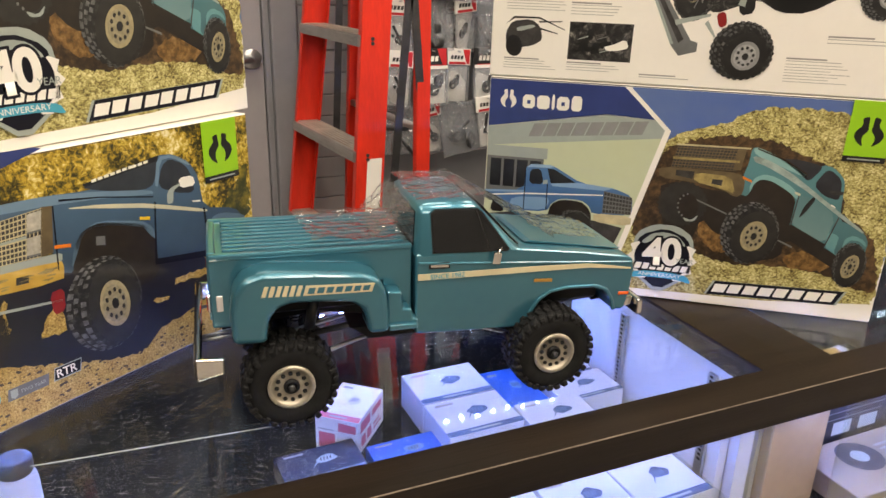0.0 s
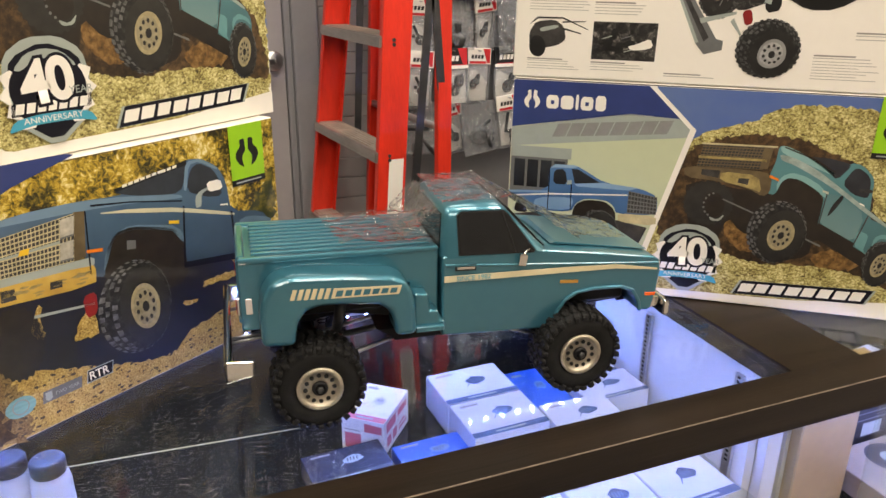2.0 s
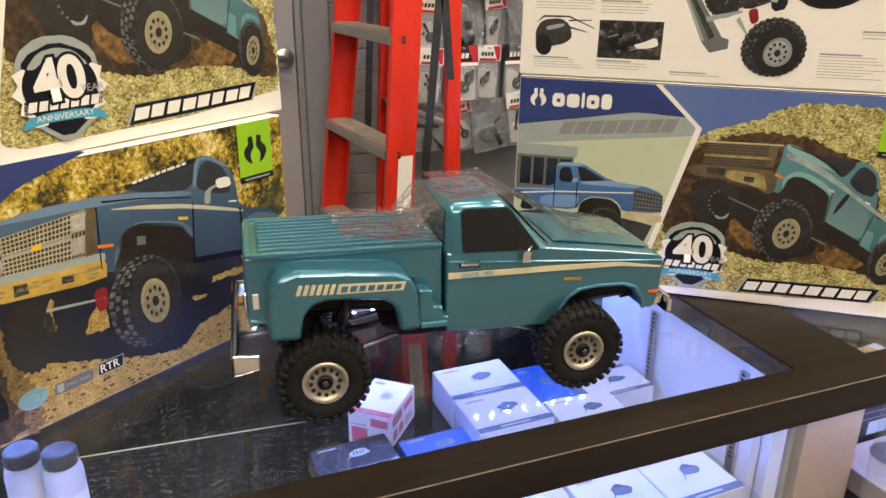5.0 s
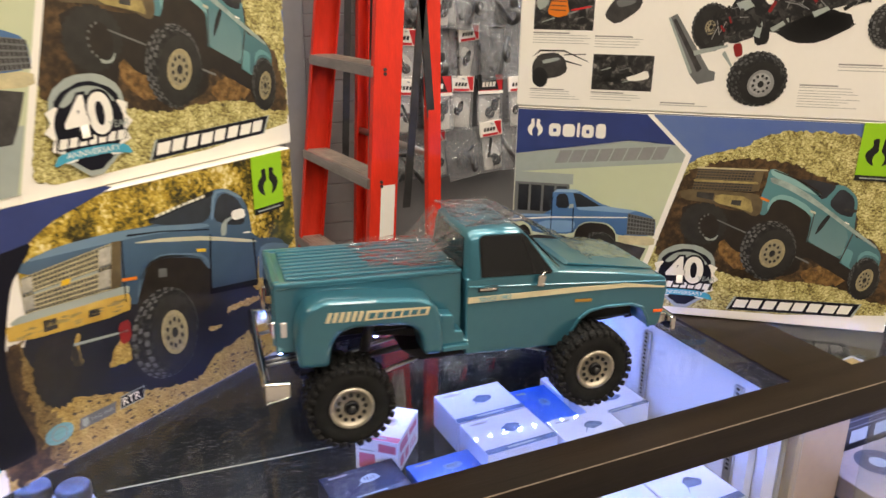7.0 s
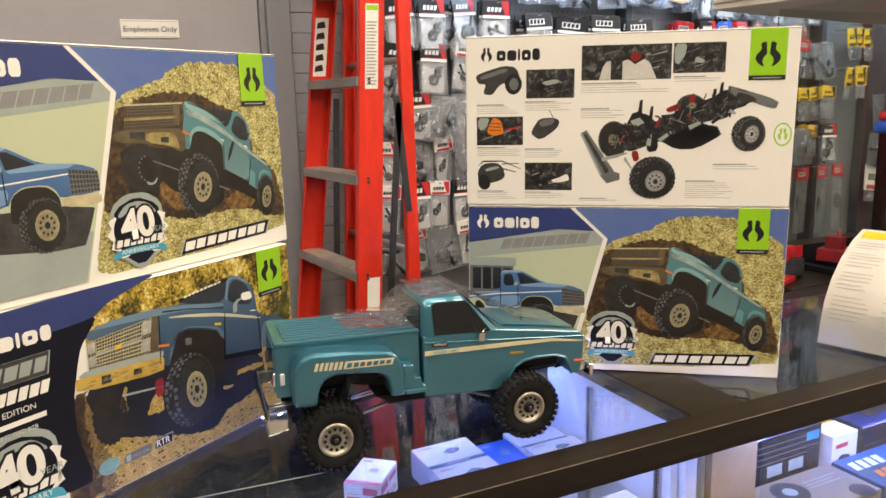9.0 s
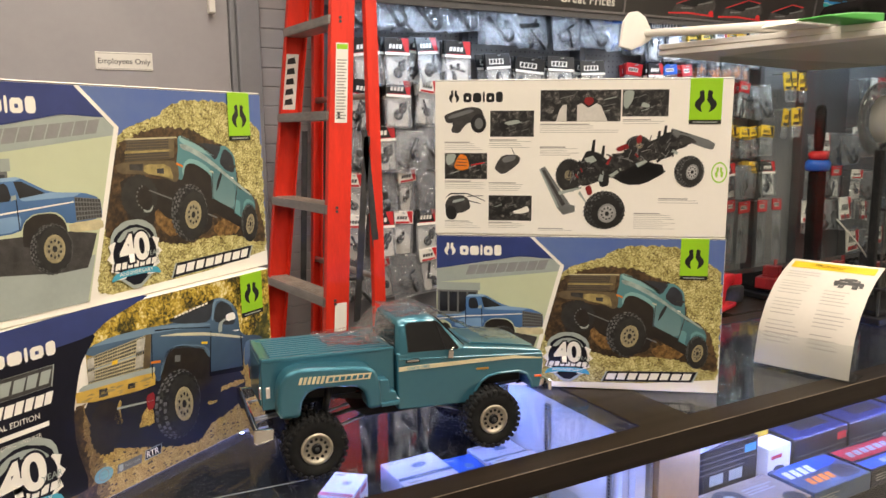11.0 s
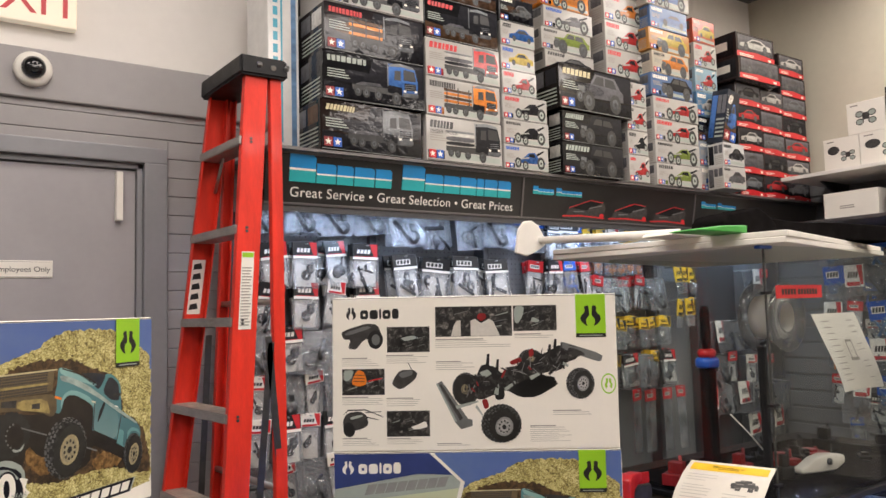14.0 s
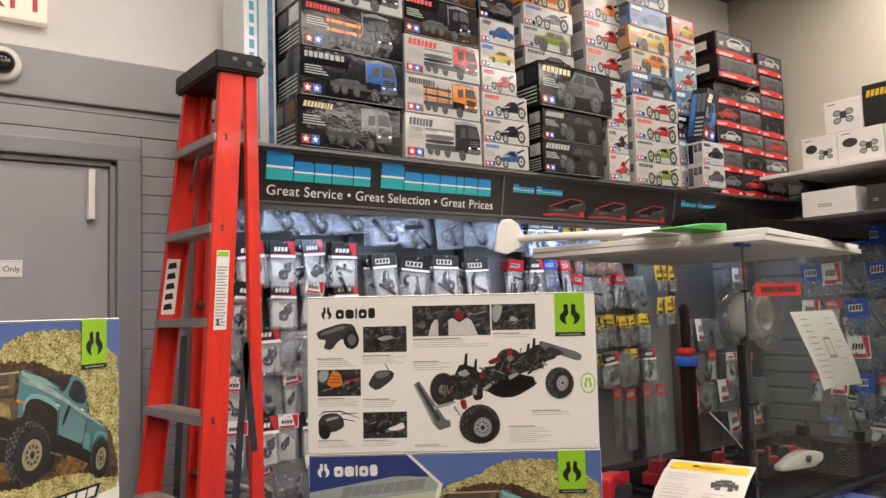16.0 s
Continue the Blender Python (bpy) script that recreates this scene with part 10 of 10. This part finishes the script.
part("filament", lathe([(0.054, 0.0075), (0.066, 0.0075), (0.073, 0.020), (0.075, 0.055), (0.073, 0.096), (0.054, 0.096), (0.054, 0.0075)], 44, m=HUB, caps=False), "paper", sp, "white wound filament", True)
part("stand", box(-0.085, 0.040, -0.434, -0.067, 0.065, 0.022, 0.002), "black_plastic", sp, "black spool stand")
part("axle", rod((-0.075, 0.052, 0.030), (0.0, 0.052, 0.058), 0.006, 8), "black_plastic", sp, "black spool arm")
# dark upright post with a blue collar and a screwdriver in it
pst = thing("tool_post", "black post with a blue collar holding a dark-handled screwdriver", "tool holder", pose(3.262, 1.455, TOP + 0.036))
part("post", box(-0.021, -0.018, 0, 0.021, 0.018, 0.395, 0.004), "felt", pst)
part("collar", lathe([(0.0, 0.395), (0.032, 0.395), (0.037, 0.402), (0.037, 0.420), (0.030, 0.428), (0.0, 0.428)], 24, "Z"), "ink_royal", pst, "bright blue collar", True)
part("cup", lathe([(0.0, 0.4285), (0.026, 0.4285), (0.030, 0.445), (0.022, 0.455), (0.0, 0.455)], 20, "Z"), "ink_red", pst, "red cup", True)
part("handle", lathe([(0.0, 0.4555), (0.013, 0.4555), (0.017, 0.50), (0.0155, 0.55), (0.017, 0.575), (0.010, 0.592), (0.0, 0.594)], 16, "Z"), "black_plastic", pst, "black screwdriver handle", True)
# white pistol-grip transmitter and dark clutter on the deck
gun = thing("pistol_transmitter", "white pistol-grip transmitter lying on its side", "transmitter", pose(3.795, 1.385, TOP + 0.036, 0, 0, -9))
part("body", prism([(-0.115, 0.004), (-0.04, 0.0), (0.06, 0.0), (0.085, 0.012), (0.105, 0.020), (0.108, 0.048), (0.06, 0.056), (0.01, 0.060), (-0.04, 0.052), (-0.085, 0.030), (-0.115, 0.020)], 0, 0.045, 0.008, 3), "leaflet", gun, "", True)
part("dial", lathe([(0.0, -0.006), (0.012, -0.006), (0.012, 0.0), (0.0, 0.0)], 16, m=pose(0.02, 0, 0.035)), "grey_metal", gun, "", True)
part("antenna", rod((0.06, 0.02, 0.06), (0.02, -0.01, 0.115), 0.004, 8), "black_plastic", gun)
CL = random.Random(5)
for i in range(16):
    w, d, h = CL.uniform(0.04, 0.12), CL.uniform(0.04, 0.10), CL.uniform(0.02, 0.09)
    x, y = 3.28 + 0.066 * i, (1.43 if i % 2 and i not in (7, 9) else 1.56) + CL.uniform(-0.02, 0.05)
    cl = thing("printed_part", "black printed plastic part" if i % 4 else "dark red printed plastic part", "plastic part", pose(x, y, TOP + 0.0355, 0, 0, CL.uniform(-40, 40)), "printed parts")
    bm = box(-w / 2, -d / 2, 0, w / 2, d / 2, h * 0.5, 0.004, 2)
    add_box(bm, -w * 0.3, -d * 0.3, h * 0.5 - 0.002, w * 0.1, d * 0.3, h, 0.003, 2)
    rod((w * 0.25, 0, h * 0.45), (w * 0.25, 0, h * 1.2), 0.006, 8, bm)
    part("part_body", bm, "black_plastic" if i % 4 else "ink_darkred", cl)
wire = bpy.data.curves.new("white_cable", "CURVE")
wire.dimensions, wire.bevel_depth, wire.bevel_resolution = "3D", 0.0022, 2
sp_ = wire.splines.new("BEZIER")
sp_.bezier_points.add(2)
for bp_, co in zip(sp_.bezier_points, ((3.29, 1.40, 1.235), (3.36, 1.38, 1.165), (3.46, 1.40, 1.098))):
    bp_.co, bp_.handle_left_type, bp_.handle_right_type = co, "AUTO", "AUTO"
wire.materials.append(M["paper"])
tagged(new("white_cable", wire), "thin white cable in the showcase", "cable")
# white foam board on top of the showcase, with a foam glider and a black bag
foam = thing("foam_board", "white foam board stack lying on the showcase", "foam board", pose(3.205, 1.125, TOP + CH + 0.001, 0, 0, 13))
for k in range(2):
    part("board", prism([(0, 0), (1.15, 0), (1.15, 0.018), (0, 0.018)], 0, 0.80, 0.002, 1, m=Matrix.Translation((0.004 * k, -0.006 * k, 0.0185 * k)) @ pose(0, 0, 0, 0, 0, k * 0.8) @ Matrix.Shear("XY", 4, (0, 0))), "paper", foam, "white foam sheet")
FT = TOP + CH + 0.001 + 0.0375
gl = thing("foam_glider", "white foam model glider with a rounded fin and green patch", "model glider", pose(2.905, 1.885, FT + 0.018))
part("fin", prism([(-0.07, -0.035), (-0.055, 0.045), (-0.03, 0.075), (0.005, 0.080), (0.035, 0.065), (0.060, 0.030), (0.070, 0.005), (0.060, -0.010), (0.02, -0.030), (-0.02, -0.045)], -0.006, 0.006, 0.004, 2), "paper", gl, "rounded white tail fin")
part("fuselage", rod((0.04, 0.0, 0.012), (0.27, -0.42, 0.000), 0.012, 12, r2=0.018), "paper", gl, "white foam fuselage")
part("wing", prism([(0.10, -0.0175), (0.62, -0.0175), (0.60, -0.004), (0.12, -0.004)], -0.52, -0.40, 0.005, 2), "paper", gl)
part("patch", prism([(0.05, -0.0175), (0.30, -0.0175), (0.30, 0.006), (0.17, 0.000), (0.07, -0.012)], -0.64, -0.545, 0.003, 1), "foam_green", gl, "leaf green patch")
bag = thing("black_bag", "black plastic bag and dark sheet on the foam board", "bag", pose(3.075, 1.290, FT, 0, 0, -3))
bm = bmesh.new()
prism([(0.085, 0.010), (0.20, 0.0), (0.33, 0.0), (0.335, 0.040), (0.30, 0.066), (0.262, 0.086), (0.235, 0.092), (0.215, 0.082), (0.15, 0.074), (0.10, 0.062), (0.078, 0.040)], 0.0, 0.13, 0.010, 3, bm=bm)
part("bag", bm, "felt", bag, "", True)
part("dark_sheet", prism([(0.30, 0.001), (1.05, 0.001), (1.05, 0.060), (0.75, 0.062), (0.50, 0.054), (0.30, 0.062)], 0.02, 0.20, 0.006, 2), "felt", bag, "dark plastic sheet")
# ---- card in an acrylic holder on the counter ----
ang = math.degrees(math.atan2(0.950 - 1.152, 2.700 - 2.640))
card = thing("price_card", "bent white leaflet with a yellow heading in a clear holder", "leaflet", pose(2.640, 1.152, TOP, 0, 0, ang))
prof = [(0.0, 0.004), (0.008, 0.05), (0.022, 0.095), (0.052, 0.14), (0.098, 0.180), (0.155, 0.210), (0.216, 0.230)]
sheet("leaflet", 0.212, prof, 6, "leaflet", card)


def on_sheet(nm, rects, material):
    b = bmesh.new()
    lens = [0.0]
    for (b0, u0), (b1, u1) in zip(prof, prof[1:]):
        lens.append(lens[-1] + math.hypot(b1 - b0, u1 - u0))
    tot = lens[-1]

    def at(v):
        s = v * tot
        for k in range(len(prof) - 1):
            if s <= lens[k + 1] + 1e-9:
                t = (s - lens[k]) / (lens[k + 1] - lens[k])
                d = Vector((prof[k + 1][0] - prof[k][0], prof[k + 1][1] - prof[k][1])).normalized()
                return (prof[k][0] + t * (prof[k + 1][0] - prof[k][0]) - d.y * 0.0009, prof[k][1] + t * (prof[k + 1][1] - prof[k][1]) + d.x * 0.0009)
    for u0, v0, u1, v1 in rects:
        n = 6
        for k in range(n):
            va, vb = v0 + (v1 - v0) * k / n, v0 + (v1 - v0) * (k + 1) / n
            (ba, ua), (bb, ub) = at(va), at(vb)
            b.faces.new([b.verts.new(p) for p in ((0.212 * u0, ba, ua), (0.212 * u1, ba, ua), (0.212 * u1, bb, ub), (0.212 * u0, bb, ub))])
    part(nm, b, material, card)


on_sheet("yellow_heading", [(0.05, 0.865, 0.95, 0.965)], "ink_yellow")
on_sheet("heading_mark", [(0.34, 0.918, 0.68, 0.932), (0.38, 0.896, 0.62, 0.908), (0.30, 0.905, 0.36, 0.945)], "ink_black")
RT = random.Random(2)
on_sheet("printed_text", [(0.07, 0.80 - k * 0.030, 0.07 + RT.uniform(0.22, 0.36), 0.807 - k * 0.030) for k in range(22) if k not in (3, 9, 15)] + [(0.55, 0.62 - k * 0.030, 0.55 + RT.uniform(0.22, 0.38), 0.627 - k * 0.030) for k in range(16) if k not in (5, 11)], "ink_text2")
on_sheet("printed_car", [(0.60, 0.712, 0.90, 0.750), (0.64, 0.750, 0.86, 0.772), (0.69, 0.772, 0.82, 0.788), (0.61, 0.690, 0.655, 0.735), (0.66, 0.672, 0.72, 0.722), (0.80, 0.672, 0.86, 0.722), (0.87, 0.690, 0.91, 0.735)], "ink_char")
on_sheet("printed_car_shine", [(0.66, 0.740, 0.74, 0.750), (0.78, 0.752, 0.85, 0.760), (0.70, 0.776, 0.76, 0.782), (0.675, 0.690, 0.705, 0.708), (0.815, 0.690, 0.845, 0.708)], "ink_text")
part("holder", box(-0.006, -0.004, 0.0, 0.222, -0.001, 0.085), "acrylic", card, "clear acrylic holder")
part("holder_back", prism([(0.0, 0.0), (0.216, 0.0), (0.216, 0.10), (0.0, 0.10)], 0.028, 0.031), "acrylic", card)
part("holder_base", box(-0.006, 0.0, 0.0, 0.222, 0.070, 0.003), "acrylic", card)
# red model and parts on the counter behind the cartons
rm = thing("red_model_stand", "red plastic model stand on the counter", "stand", pose(3.03, 1.60, TOP, 0, 0, 20) @ Matrix.Scale(0.72, 4))
part("stand_arm", prism([(-0.06, 0.0), (-0.03, 0.0), (0.0, 0.08), (0.05, 0.10), (0.09, 0.10), (0.09, 0.14), (-0.02, 0.15), (-0.06, 0.13)], -0.03, 0.03, 0.008, 2), "ink_red", rm, "", True)
part("stand_foot", box(-0.10, -0.05, 0.0, 0.06, 0.05, 0.02, 0.005, 2), "ink_red", rm)
for i, (x, y, mt, lb) in enumerate(((3.10, 1.62, "ink_char", "small dark parts pack with a red header"), (3.16, 1.72, "black_plastic", "black plastic model part"), (2.98, 1.74, "ink_char", "dark parts pack with a red header"))):
    t = thing("counter_pack", lb, "parts pack", pose(x, y, TOP, 0, 0, 20 * i), "packs on the counter")
    part("pack", prism([(-0.045, 0.0), (0.045, 0.0), (0.050, 0.030), (0.046, 0.058), (-0.044, 0.060), (-0.050, 0.028)], -0.013, 0.013, 0.006, 2), mt, t)
    if i != 1:
        part("header", prism([(-0.048, 0.0605), (0.048, 0.0585), (0.046, 0.094), (-0.046, 0.096)], -0.003, 0.003, 0.001, 1), "ink_red", t, "red header card")
        part("pack_print", flats([rect(-0.035, 0.068, 0.005, 0.080)], 1, -0.003), "ink_white", t)
